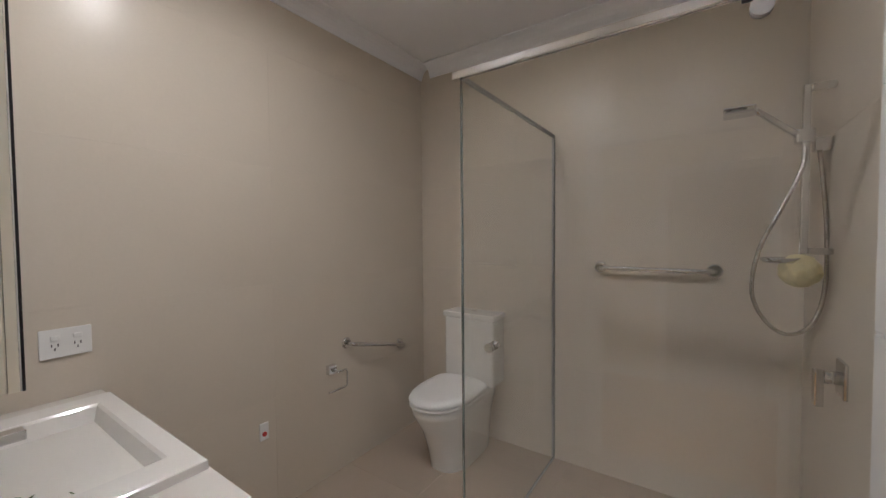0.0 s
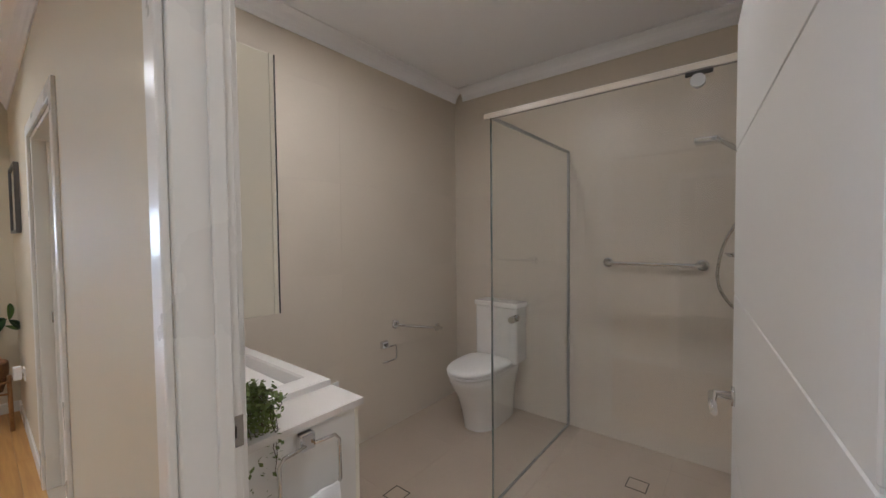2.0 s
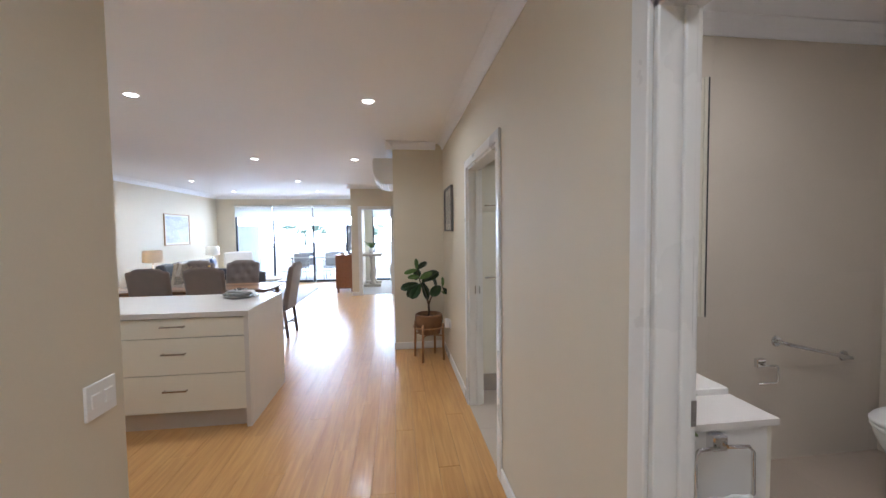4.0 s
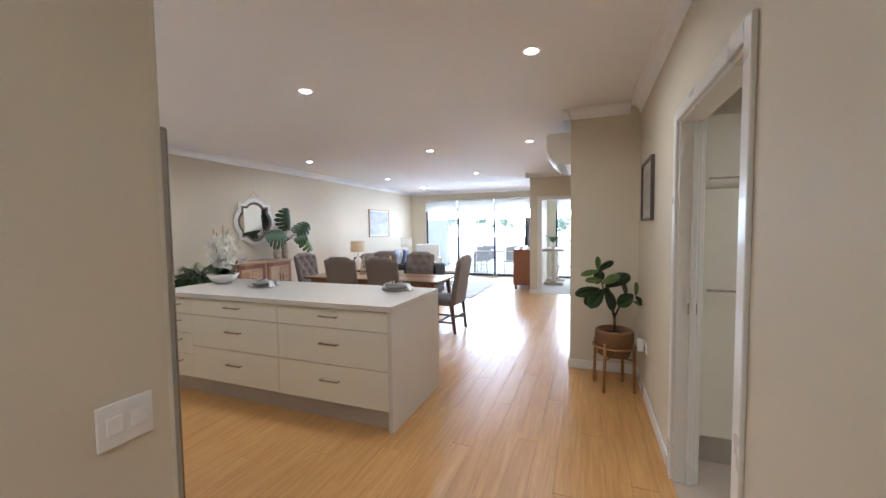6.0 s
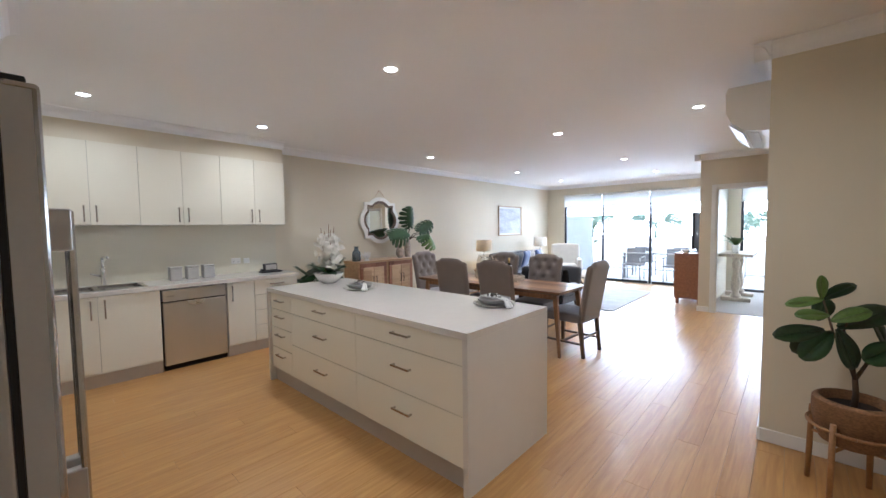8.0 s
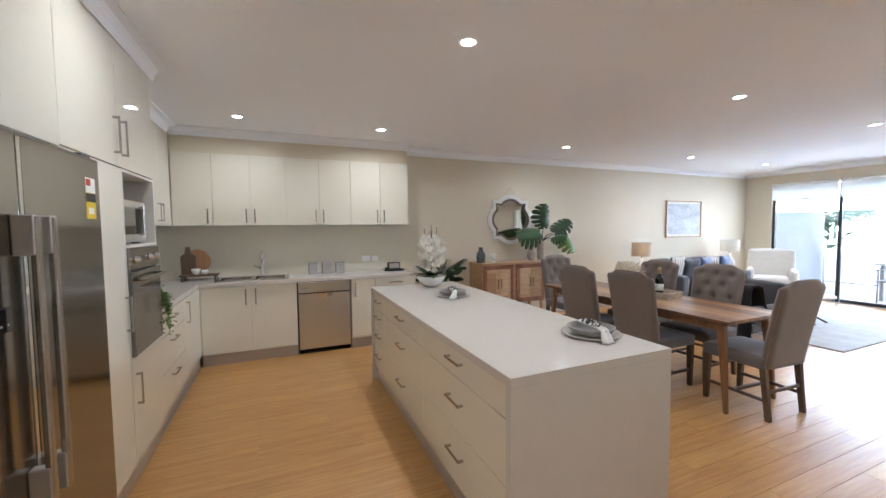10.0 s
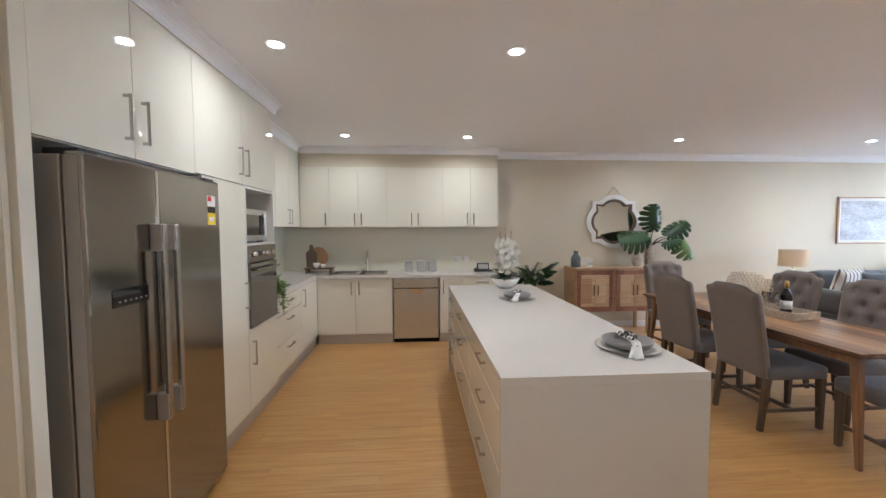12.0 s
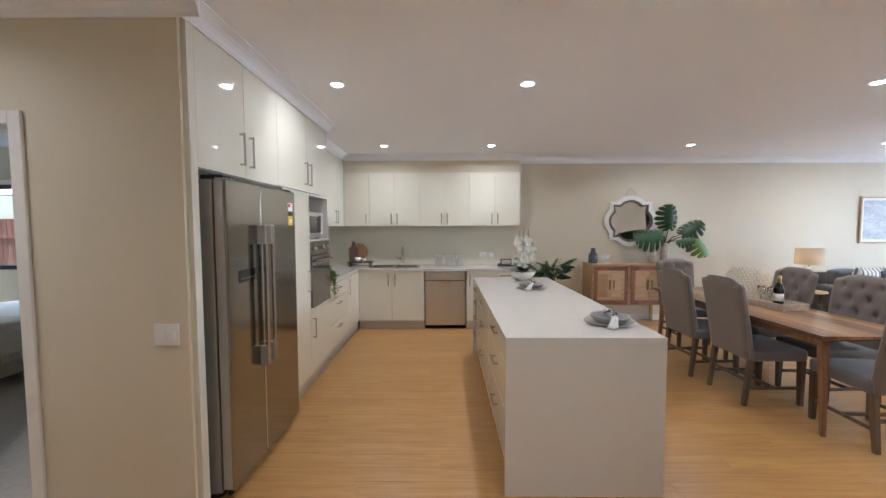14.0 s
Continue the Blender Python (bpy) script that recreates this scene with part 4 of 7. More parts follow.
def vanity():
    x0, x1, y0, y1 = -1.65, -0.604, 0.082, 0.59
    cabinet("vanity_cabinet", (x0, y0 + 0.002, 0.0, x1 - 0.012, y1 - 0.012, 0.855), "+y", [(x0, -1.3, 0.13, 0.85, ("v", -1.34, 0.72, 0.14)), (-1.3, -0.96, 0.13, 0.85, ("v", -1.0, 0.72, 0.14)), (-0.96, x1 - 0.012, 0.13, 0.85, ("v", -0.92, 0.72, 0.14))], "white gloss bathroom vanity cupboard", "vanity", kick=0.1)
    t = thing("bathroom_benchtop", (-1.127, 0.336, 0.857), "white stone vanity top", "vanity top")
    o = t.location
    sh = lambda q: tuple(q[k] - o[k % 3] for k in range(6))
    hx0, hx1, hy0, hy1 = -1.46, -0.86, 0.20, 0.535
    part("top", slab((x0 - o[0], y0 - o[1], x1 - o[0], y1 - o[1]), (hx0 - o[0], hy0 - o[1], hx1 - o[0], hy1 - o[1]), 0.0, 0.023), "quartz", t)
    part("upstand", block(sh((x0, y0 + 0.001, 0.8805, x1, y0 + 0.012, 0.93)), 0.002, 1), "quartz", t)
    b = thing("basin", (-1.155, 0.36, 0.8805), "white rectangular ceramic inset basin", "basin")
    bm = bmesh.new()
    rings = [(-0.365, -0.225, 0.365, 0.224, 0.0), (-0.365, -0.225, 0.365, 0.224, 0.022), (-0.36, -0.22, 0.36, 0.22, 0.025), (-0.275, -0.135, 0.275, 0.172, 0.025), (-0.268, -0.128, 0.268, 0.165, 0.018), (-0.24, -0.11, 0.24, 0.14, -0.08), (-0.21, -0.085, 0.21, 0.115, -0.096)]
    prev = None
    for a, c, d, e, z in rings:
        cur = [bm.verts.new(p) for p in ((a, c, z), (d, c, z), (d, e, z), (a, e, z))]
        if prev:
            for k in range(4):
                bm.faces.new((prev[k], prev[(k + 1) % 4], cur[(k + 1) % 4], cur[k]))
        prev = cur
    bm.faces.new(prev)
    part("bowl", bm, "ceramic", b)
    part("drain", lathe([(0, -0.094), (0.022, -0.094), (0.024, -0.0975), (0, -0.0975)], 18), "chrome", b)
    p = thing("basin_tap", (-1.155, 0.185, 0.906), "square chrome basin mixer tap", "tap")
    part("body", block((-0.022, -0.022, 0, 0.022, 0.022, 0.11), 0.004, 2), "chrome", p)
    part("spout", block((-0.018, 0.0225, 0.055, 0.018, 0.15, 0.08), 0.004, 2), "chrome", p)
    part("lever", block((-0.02, -0.02, 0.112, 0.02, 0.10, 0.122), 0.003, 1), "chrome", p)
    r = thing("towel_ring", (x1 - 0.012, 0.36, 0.80), "square chrome towel ring on the vanity end", "towel ring")
    part("mount", block((0, -0.025, 0, 0.035, 0.025, 0.05), 0.004, 1), "chrome", r)
    part("ring", rod([(0.042, -0.015, 0.02), (0.045, -0.085, 0.018), (0.047, -0.1, 0.0), (0.05, -0.1, -0.13), (0.05, -0.085, -0.145), (0.05, 0.085, -0.145), (0.05, 0.1, -0.13), (0.047, 0.1, 0.0), (0.045, 0.085, 0.018), (0.042, 0.015, 0.02)], 0.006, 8), "chrome", r)
    w = thing("hand_towel", (x1 + 0.038, 0.36, 0.655), "white folded hand towel over the ring", "towel")
    bm = bmesh.new()
    n = 12
    grid = []
    for k in range(n + 1):
        y = -0.09 + 0.18 * k / n
        row = []
        for dx, z in ((0.016, -0.36), (0.019, -0.2), (0.016, -0.04), (0.009, 0.012), (-0.004, 0.012), (-0.012, -0.04), (-0.012, -0.2), (-0.01, -0.34)):
            row.append(bm.verts.new((dx + 0.004 * math.sin(k * 1.3 + z * 5), y * (1 + 0.04 * math.sin(z * 9)), z)))
        grid.append(row)
    for k in range(n):
        for j in range(7):
            bm.faces.new((grid[k][j], grid[k + 1][j], grid[k + 1][j + 1], grid[k][j + 1]))
    ob = part("cloth", bm, "towel", w, smooth=True)
    s = ob.modifiers.new("thick", "SOLIDIFY")
    s.thickness = 0.006


M["towel"] = material("white_terry_towel", (0.78, 0.77, 0.76), 0.95, vary=0.04, scale=40, bump=0.5, sheen=0.3)
M["yellow_net"] = material("yellow_bath_sponge", (0.74, 0.66, 0.40), 0.8, vary=0.12, scale=60, bump=0.8)
vanity()
mc = thing("mirror_cabinet", (-1.10, 0.19, 1.24), "white wall-hung bathroom cabinet with mirror doors", "mirror cabinet")
part("body", block((-0.55, -0.108, 0, 0.557, 0.056, 0.69), 0.002, 1), "gloss", mc)
for k in range(3):
    d = part("door", block((-0.557 + k * 0.372, 0.0565, 0, -0.187 + k * 0.372, 0.067, 0.69)), "gloss", mc)
    part("mirror", block((-0.557 + k * 0.372, 0.0672, 0, -0.187 + k * 0.372, 0.072, 0.69)), "mirror", d, "mirror glass")
    if k == 2:
        part("edge_strip", block((0.557, 0.069, 0, 0.558, 0.072, 0.69)), "black", d, "black mirror edge")


def hanging_plant(at, spread, drop, count, seed, name, label, pot, leaf="vine_leaf", size=1.0):
    """Small-leaved trailing plant in a pot: strands of many little leaves."""
    rng = random.Random(seed)
    t = thing(name, at, label, "plant")
    h = pot[1]
    part("pot", lathe([(0, 0), (pot[0] * 0.8, 0), (pot[0], h), (pot[0] * 0.92, h), (pot[0] * 0.75, 0.01), (0, 0.01)], 22), pot[2], t, pot[3])
    part("soil", lathe([(0, h - 0.015), (pot[0] * 0.9, h - 0.015), (pot[0] * 0.9, h - 0.02), (0, h - 0.02)], 16), "soil", t)
    stems, leaves = bmesh.new(), bmesh.new()
    for k in range(count):
        a = rng.uniform(-math.pi, math.pi) if k % 3 else rng.gauss(spread[2], 0.7)
        out = rng.uniform(0.3, 1.0) * spread[0]
        rise = rng.uniform(0.02, spread[1])
        d = Vector((math.cos(a), math.sin(a), 0))
        fall = rng.uniform(0.1, 1.0) ** 1.5 * drop if math.cos(a - spread[2]) > 0.2 else 0.02
        pts = []
        for s in range(9):
            u = s / 8
            r = pot[0] * 0.4 + min(1, u * 1.8) * out
            pts.append(Vector((0, 0, h - 0.01)) + d * r + Vector((0, 0, rise * math.sin(min(1, u * 2) * math.pi / 2 * 1.6) - fall * max(0, u - 0.3) / 0.7)) + Vector((rng.uniform(-1, 1), rng.uniform(-1, 1), 0)) * 0.006)
        add_rod(stems, pts, 0.0012, 4)
        for p in pts[1:]:
            for _ in range(5):
                q = p + Vector((rng.gauss(0, 1), rng.gauss(0, 1), rng.gauss(0, 1))) * 0.011
                s = rng.uniform(0.005, 0.010) * size
                u = Vector((rng.gauss(0, 1), rng.gauss(0, 1), rng.gauss(0, 0.6))).normalized()
                v = u.orthogonal().normalized() * 0.7
                leaves.faces.new([leaves.verts.new(q + w * s) for w in (u, u * 0.2 + v, -u, u * 0.2 - v)])
    part("stem", stems, "stem", t)
    part("leaf", leaves, leaf, t)["kind"] = "stuff"
    return t


hanging_plant((-0.70, 0.22, 0.8805), (0.10, 0.04, 0.2), 0.25, 60, 4, "trailing_plant", "bushy trailing green plant in a white pot on the vanity", (0.058, 0.085, "ceramic", "white pot"))
hanging_plant((-0.89, -3.875, 0.91), (0.13, 0.07, 3.1), 0.36, 60, 9, "trailing_plant", "trailing green ivy in a small pot on the benchtop", (0.05, 0.09, "ceramic", "white pot"), "leaf_light", 1.7)


def toilet():
    t = thing("toilet", (-1.135, 2.19, 0), "white ceramic close-coupled toilet with a closed lid", "toilet")
    bm = bmesh.new()
    prev = None
    n = 32
    def egg(w, front, back, z):
        row = []
        for k in range(n):
            a = 2 * math.pi * k / n
            c, s = math.cos(a), math.sin(a)
            y = -front * abs(s) ** 0.9 if s > 0 else back * min(1, abs(s) ** 0.45)
            row.append(bm.verts.new((w * (abs(c) ** 0.8) * (1 if c > 0 else -1), y, z)))
        return row
    for w, f, b, z in ((0.125, 0.17, 0.36, 0.0), (0.128, 0.175, 0.36, 0.03), (0.135, 0.20, 0.36, 0.12), (0.15, 0.25, 0.36, 0.24), (0.18, 0.325, 0.36, 0.35), (0.186, 0.34, 0.36, 0.395), (0.18, 0.33, 0.355, 0.402)):
        cur = egg(w, f, b, z)
        if prev:
            for k in range(n):
                bm.faces.new((prev[k], prev[(k + 1) % n], cur[(k + 1) % n], cur[k]))
        prev = cur
    bm.faces.new(prev)
    part("pan", bm, "ceramic", t, smooth=True)
    for nm, z0, z1, g in (("seat", 0.404, 0.424, 0.0), ("lid", 0.426, 0.455, 0.004)):
        bm = bmesh.new()
        prev = None
        for w, f, b, z in ((0.188 + g, 0.345 + g, 0.17, z0), (0.193 + g, 0.352 + g, 0.175, (z0 + z1) / 2), (0.186 + g, 0.342 + g, 0.17, z1 - 0.003), (0.15, 0.29, 0.15, z1 + 0.004), (0.05, 0.1, 0.06, z1 + 0.007)):
            cur = egg(w, f, b, z)
            if prev:
                for k in range(n):
                    bm.faces.new((prev[k], prev[(k + 1) % n], cur[(k + 1) % n], cur[k]))
            else:
                bm.faces.new(cur[::-1])
            prev = cur
        bm.faces.new(prev)
        part(nm, bm, "plastic", t, smooth=True)
    part("cistern", block((-0.19, 0.185, 0.403, 0.19, 0.36, 0.82), 0.02, 3), "ceramic", t)
    part("cistern_lid", block((-0.198, 0.175, 0.821, 0.198, 0.36, 0.856), 0.01, 3), "ceramic", t)
    part("flush_button", lathe([(0, 0.864), (0.024, 0.864), (0.028, 0.8565), (0, 0.8565)], 20, (0, 0.27, 0)), "chrome", t)

    t.scale = (1, 1, 1.065)


toilet()
GX, GY, GB, GT = -0.60, 1.415, 2.552, 2.07
def shower():
    t = thing("shower_screen", (GX, GY, 0), "frameless clear glass shower screen with a polished top rail", "shower screen")
    d = GB - GY
    part("side_glass", block((-0.004, 0.04, 0.012, 0.004, d - 0.002, GT - 0.02)), "glass", t, "clear side glass").visible_shadow = False
    w = 0.572 - GX
    g = part("door_glass", block((0.02, -0.004, 0.012, w - 0.004, 0.004, GT - 0.035)), "glass", t, "clear glass door")
    g.visible_shadow = False
    part("top_rail", block((-0.012, -0.014, GT - 0.034, w - 0.001, 0.014, GT - 0.006), 0.002, 1), "rail", t, "polished metal rail")
    part("side_rail", block((-0.009, 0.015, GT - 0.022, 0.009, d - 0.001, GT - 0.004), 0.001, 1), "channel", t)
    part("wall_channel", block((-0.010, d - 0.022, 0.012, 0.010, d - 0.001, GT - 0.0225), 0.001, 1), "channel", t)
    part("floor_channel", block((-0.009, 0.0, 0.0005, 0.009, d - 0.001, 0.0115), 0.001, 1), "channel", t)
    part("edge_seal", block((-0.005, 0.033, 0.012, 0.005, 0.0398, GT - 0.041)), "seal", t, "dark green glass edge")
    for s in (-1, 1):
        part("knob", rod([(0.15, s * 0.0045, 1.03), (0.15, s * 0.016, 1.03), (0.15, s * 0.018, 1.03), (0.15, s * 0.034, 1.03)], [0.009, 0.009, 0.017, 0.017], 18), "chrome", t)
    r = part("roller_plate", block((0.86, -0.024, GT - 0.056, 0.945, -0.0145, GT - 0.041), 0.002, 1), "black", t)
    part("roller", rod([(0.90, -0.030, GT - 0.076), (0.90, -0.006, GT - 0.076)], 0.024, 20), "seal_clear", r)
    c = thing("shower_rail", (0.572, 2.09, 1.36), "chrome sliding shower rail with a hand shower", "shower")
    part("bar", block((-0.09, -0.012, 0, -0.068, 0.012, 0.62), 0.003, 1), "chrome", c)
    part("top_bracket", block((-0.068, -0.012, 0.596, -0.001, 0.012, 0.62), 0.003, 1), "chrome", c)
    part("bottom_bracket", block((-0.068, -0.012, 0.0, -0.001, 0.012, 0.024), 0.003, 1), "chrome", c)
    sl = part("slider", block((-0.11, -0.026, 0.41, -0.055, 0.026, 0.46), 0.008, 2), "chrome", c)
    hd = part("hand_shower", rod([(-0.085, 0.0, 0.43), (-0.14, -0.035, 0.465), (-0.215, -0.10, 0.515), (-0.24, -0.12, 0.53)], [0.012, 0.012, 0.011, 0.012], 12), "chrome", sl)
    part("shower_head", block((-0.33, -0.17, 0.515, -0.235, -0.075, 0.54), 0.006, 2), "chrome", hd)
    part("wall_elbow", block((-0.05, 0.045, 0.385, -0.001, 0.095, 0.435), 0.006, 2), "chrome", c)
    pts = [(-0.03, 0.07, 0.385), (-0.02, 0.07, 0.30), (-0.005, 0.06, 0.05), (-0.012, 0.05, -0.15), (-0.05, 0.02, -0.265), (-0.12, -0.03, -0.30), (-0.19, -0.08, -0.25), (-0.235, -0.11, -0.14), (-0.215, -0.10, 0.02), (-0.15, -0.06, 0.17), (-0.09, -0.02, 0.32), (-0.08, 0.0, 0.42)]
    sm = []
    for i in range(len(pts) - 1):
        p0, p1, p2, p3 = (Vector(pts[max(0, min(len(pts) - 1, i + k))]) for k in (-1, 0, 1, 2))
        for s in range(5):
            u = s / 5
            sm.append(0.5 * (2 * p1 + (p2 - p0) * u + (2 * p0 - 5 * p1 + 4 * p2 - p3) * u * u + (3 * p1 - p0 - 3 * p2 + p3) * u ** 3))
    part("hose", rod(sm + [Vector(pts[-1])], 0.0075, 8), "hose", c, "ribbed metal hose")
    dish = part("soap_dish", lathe([(0, -0.03), (0.05, -0.03), (0.062, -0.012), (0.058, -0.012), (0.045, -0.022), (0, -0.022)], 22, (-0.15, -0.045, 0)), "chrome", c)
    sp = thing("bath_sponge", (0.478, 2.05, 1.30), "yellow mesh bath sponge hanging on the shower rail", "sponge")
    rng = random.Random(3)
    bm = bmesh.new()
    bmesh.ops.create_icosphere(bm, subdivisions=4, radius=0.06)
    for v in bm.verts:
        n = noise.noise(v.co * 45) + 0.6 * noise.noise(v.co * 95)
        v.co += v.co.normalized() * n * 0.006
    part("net", bm, "yellow_net", sp, smooth=True)
    part("cord", rod([(0.0, 0.03, 0.05), (0.004, 0.035, 0.1), (0.012, 0.038, 0.13)], 0.002, 6), "plastic", sp)
    m = thing("shower_mixer", (0.572, 1.92, 0.96), "square chrome shower mixer tap on the wall", "tap")
    part("plate", block((-0.012, -0.05, -0.06, 0, 0.05, 0.06), 0.006, 2), "chrome", m)
    part("body", rod([(-0.012, 0, 0), (-0.05, 0, 0)], 0.022, 18), "chrome", m)
    part("lever", block((-0.075, -0.02, -0.10, -0.05, 0.02, 0.02), 0.005, 2), "chrome", m)


M["rail"] = material("polished_aluminium_rail", (0.80, 0.79, 0.80), 0.2, metal=1.0, vary=0.03)
M["channel"] = material("grey_aluminium_channel", (0.42, 0.42, 0.42), 0.35, metal=0.8, vary=0.04)
M["seal"] = material("dark_glass_edge", (0.10, 0.14, 0.13), 0.2, vary=0.1)
M["seal_clear"] = material("frosted_roller", (0.7, 0.7, 0.7), 0.2, vary=0.03, trans=0.5)
M["hose"] = material("ribbed_metal_hose", (0.62, 0.60, 0.57), 0.25, metal=1.0, vary=0.25, scale=60, grain=400)
shower()


def grab_rail(a, b, out, label):
    a, b, out = Vector(a), Vector(b), Vector(out)
    t = thing("grab_rail", a, label, "grab rail", "bathroom grab rails")
    d = (b - a).normalized()
    L = (b - a).length
    f = lambda u, h: d * u + out * h
    part("bar", rod([f(0, 0.012), f(0, 0.04), f(0.012, 0.056), f(0.035, 0.062), f(L - 0.035, 0.062), f(L - 0.012, 0.056), f(L, 0.04), f(L, 0.012)], 0.0125, 12), "chrome", t)
    for u in (0, L):
        part("flange", rod([f(u, 0), f(u, 0.006), f(u, 0.012)], [0.036, 0.035, 0.026], 22), "chrome", t)


grab_rail((-1.652, 1.76, 0.775), (-1.652, 2.26, 0.655), (1, 0, 0), "polished chrome grab rail beside the toilet")
grab_rail((-0.315, 2.552, 1.248), (0.235, 2.552, 1.248), (0, -1, 0), "polished chrome grab rail in the shower")
tp = thing("toilet_roll_holder", (-1.652, 1.63, 0.62), "square chrome toilet roll holder without paper", "toilet roll holder")
part("mount", block((0, -0.03, 0, 0.03, 0.03, 0.055), 0.004, 1), "chrome", tp)
part("arm", rod([(0.03, 0.0, 0.02), (0.06, 0.012, 0.02), (0.065, 0.07, 0.02), (0.065, 0.075, 0.01), (0.065, 0.075, -0.075), (0.065, 0.06, -0.085), (0.065, -0.06, -0.085)], 0.006, 8), "chrome", tp)
op = thing("call_button", (-1.652, 1.21, 0.45), "small white wall plate with a red button", "wall plate")
part("plate", block((0, -0.024, -0.045, 0.008, 0.024, 0.045), 0.003, 1), "plastic", op)
part("button", rod([(0.008, 0, -0.012), (0.012, 0, -0.012)], 0.012, 16), "paper_red", op)
switch_plate((-1.652, 0.50, 1.08), "+x", 0.135, 0.10, "power", 2, "white double power point on the tiled wall")
for at in ((-1.07, 1.19), (-0.03, 2.1)):
    w = thing("floor_waste", (*at, 0.0), "square tile-insert floor waste with a dark gap", "floor waste", "floor wastes")
    part("frame", blocks([(-0.055, -0.055, 0, 0.055, -0.05, 0.0015), (-0.055, 0.05, 0, 0.055, 0.055, 0.0015), (-0.055, -0.05, 0, -0.05, 0.05, 0.0015), (0.05, -0.05, 0, 0.055, 0.05, 0.0015)]), "black", w)
    part("insert", block((-0.048, -0.048, 0, 0.048, 0.048, 0.0012)), "bath_floor", w)

# laundry
cabinet("laundry_cupboard", (-3.498, 0.10, 0.0, -2.95, 1.02, 2.1), "+x", [(0.10, 0.42, 0.17, 1.67, ("h", 0.27, 1.07, 0.2)), (0.10, 0.42, 1.672, 2.098, ("h", 0.27, 1.73, 0.2)), (0.42, 1.02, 0.17, 1.67, ("h", 0.72, 1.07, 0.2)), (0.42, 1.02, 1.672, 2.098, ("h", 0.72, 1.73, 0.2))], "tall white laundry cupboard with bar handles", "cupboard", kick=0.16)


# ---- dining ----
def dining_chair(tufted, first_label):
    """An upholstered chair, facing -y, with its back at +y."""
    t = thing("dining_chair", (0, 0, 0), first_label, "chair", "chairs round the dining table")
    w, d = 0.245, 0.25
    bm = block((-w, -d, 0.385, w, d - 0.02, 0.485), 0.035, 4)
    bmesh.ops.subdivide_edges(bm, edges=[e for e in bm.edges if e.calc_length() > 0.2], cuts=6, use_grid_fill=True)
    for v in bm.verts:
        if v.co.z > 0.47:
            v.co.z += 0.018 * max(0, 1 - (v.co.x / w) ** 2) * max(0, 1 - (v.co.y / d) ** 2)
    part("seat", bm, "seat_fabric", t, smooth=True)
    # back: a grid of the camel-backed outline, leaning, with a tufted or a plain front
    nx, nz, z0, lean = 26, 24, 0.40, 0.12
    tufts = []
    for r in range(3):
        for c in range(3 if r % 2 == 0 else 2):
            tufts.append(((c - (1 if r % 2 == 0 else 0.5)) * 0.15, 0.98 - r * 0.115))
    def top(x):
        u = abs(x) / w
        s = min(1.0, max(0.0, (u - 0.5) / 0.34))
        return 1.078 - 0.014 * min(u, 0.6) ** 2 - 0.036 * s * s * (3 - 2 * s) - (0.022 * ((u - 0.92) / 0.08) ** 2 if u > 0.92 else 0)
    bm = bmesh.new()
    faces = {}
    for side in (0, 1):
        for i in range(nx + 1):
            for j in range(nz + 1):
                wz = w * (0.93 + 0.07 * j / nz)
                x = -wz + 2 * wz * i / nx
                z = z0 + (top(x * w / wz) - z0) * j / nz
                y = 0.205 + lean * ((z - z0) / 0.68) ** 1.15
                e = min(1, min(i, nx - i) / 2.5, (nz - j) / 2.5)
                round_off = 0.03 * math.sqrt(max(0, 1 - (1 - e) ** 2))
                if side:
                    yy = y + 0.022 + round_off * 0.8
                else:
                    yy = y + 0.022 - round_off - 0.01
                    if tufted:
                        dip = 0
                        for tx, tz in tufts:
                            q = (x - tx) ** 2 + (z - tz) ** 2
                            dip += 0.030 * math.exp(-q / 0.0007) + 0.012 * math.exp(-q / 0.004)
                        yy += dip - 0.014
                faces[side, i, j] = bm.verts.new((x, yy, z))
    for side in (0, 1):
        for i in range(nx):
            for j in range(nz):
                q = [faces[side, i, j], faces[side, i + 1, j], faces[side, i + 1, j + 1], faces[side, i, j + 1]]
                bm.faces.new(q if not side else q[::-1])
    rim = [(i, 0) for i in range(nx)] + [(nx, j) for j in range(nz)] + [(i, nz) for i in range(nx, 0, -1)] + [(0, j) for j in range(nz, 0, -1)]
    for k, (i, j) in enumerate(rim):
        i2, j2 = rim[(k + 1) % len(rim)]
        bm.faces.new((faces[0, i, j], faces[1, i, j], faces[1, i2, j2], faces[0, i2, j2]))
    edge = [tuple(faces[1, 0, j].co) for j in range(0, nz, 3)] + [tuple(faces[1, i, nz].co) for i in range(nx + 1)] + [tuple(faces[1, nx, j].co) for j in range(nz - 3, -1, -3)]
    piping = rod(edge, 0.0045, 6)
    back = part("backrest", bm, "fabric", t, "buttoned linen back" if tufted else "plain linen back", smooth=True)
    part("piping", piping, "fabric", back)
    if tufted:
        for tx, tz in tufts:
            y = 0.205 + lean * ((tz - z0) / 0.68) ** 1.15
            part("button", lathe([(0, -0.004), (0.01, 0), (0.006, 0.006), (0, 0.008)], 10, (tx, y + 0.006, tz)), "fabric", back)
    def leg(x, y0, y1, z1, s0, s1):
        bm = bmesh.new()
        vs = []
        for (yy, z, s) in ((y0, 0, s0), (y1, z1, s1)):
            vs.append([bm.verts.new((x + a * s, yy + b * s, z)) for a, b in ((-1, -1), (1, -1), (1, 1), (-1, 1))])
        for k in range(4):
            bm.faces.new((vs[0][k], vs[0][(k + 1) % 4], vs[1][(k + 1) % 4], vs[1][k]))
        bm.faces.new(vs[0][::-1])
        bm.faces.new(vs[1])
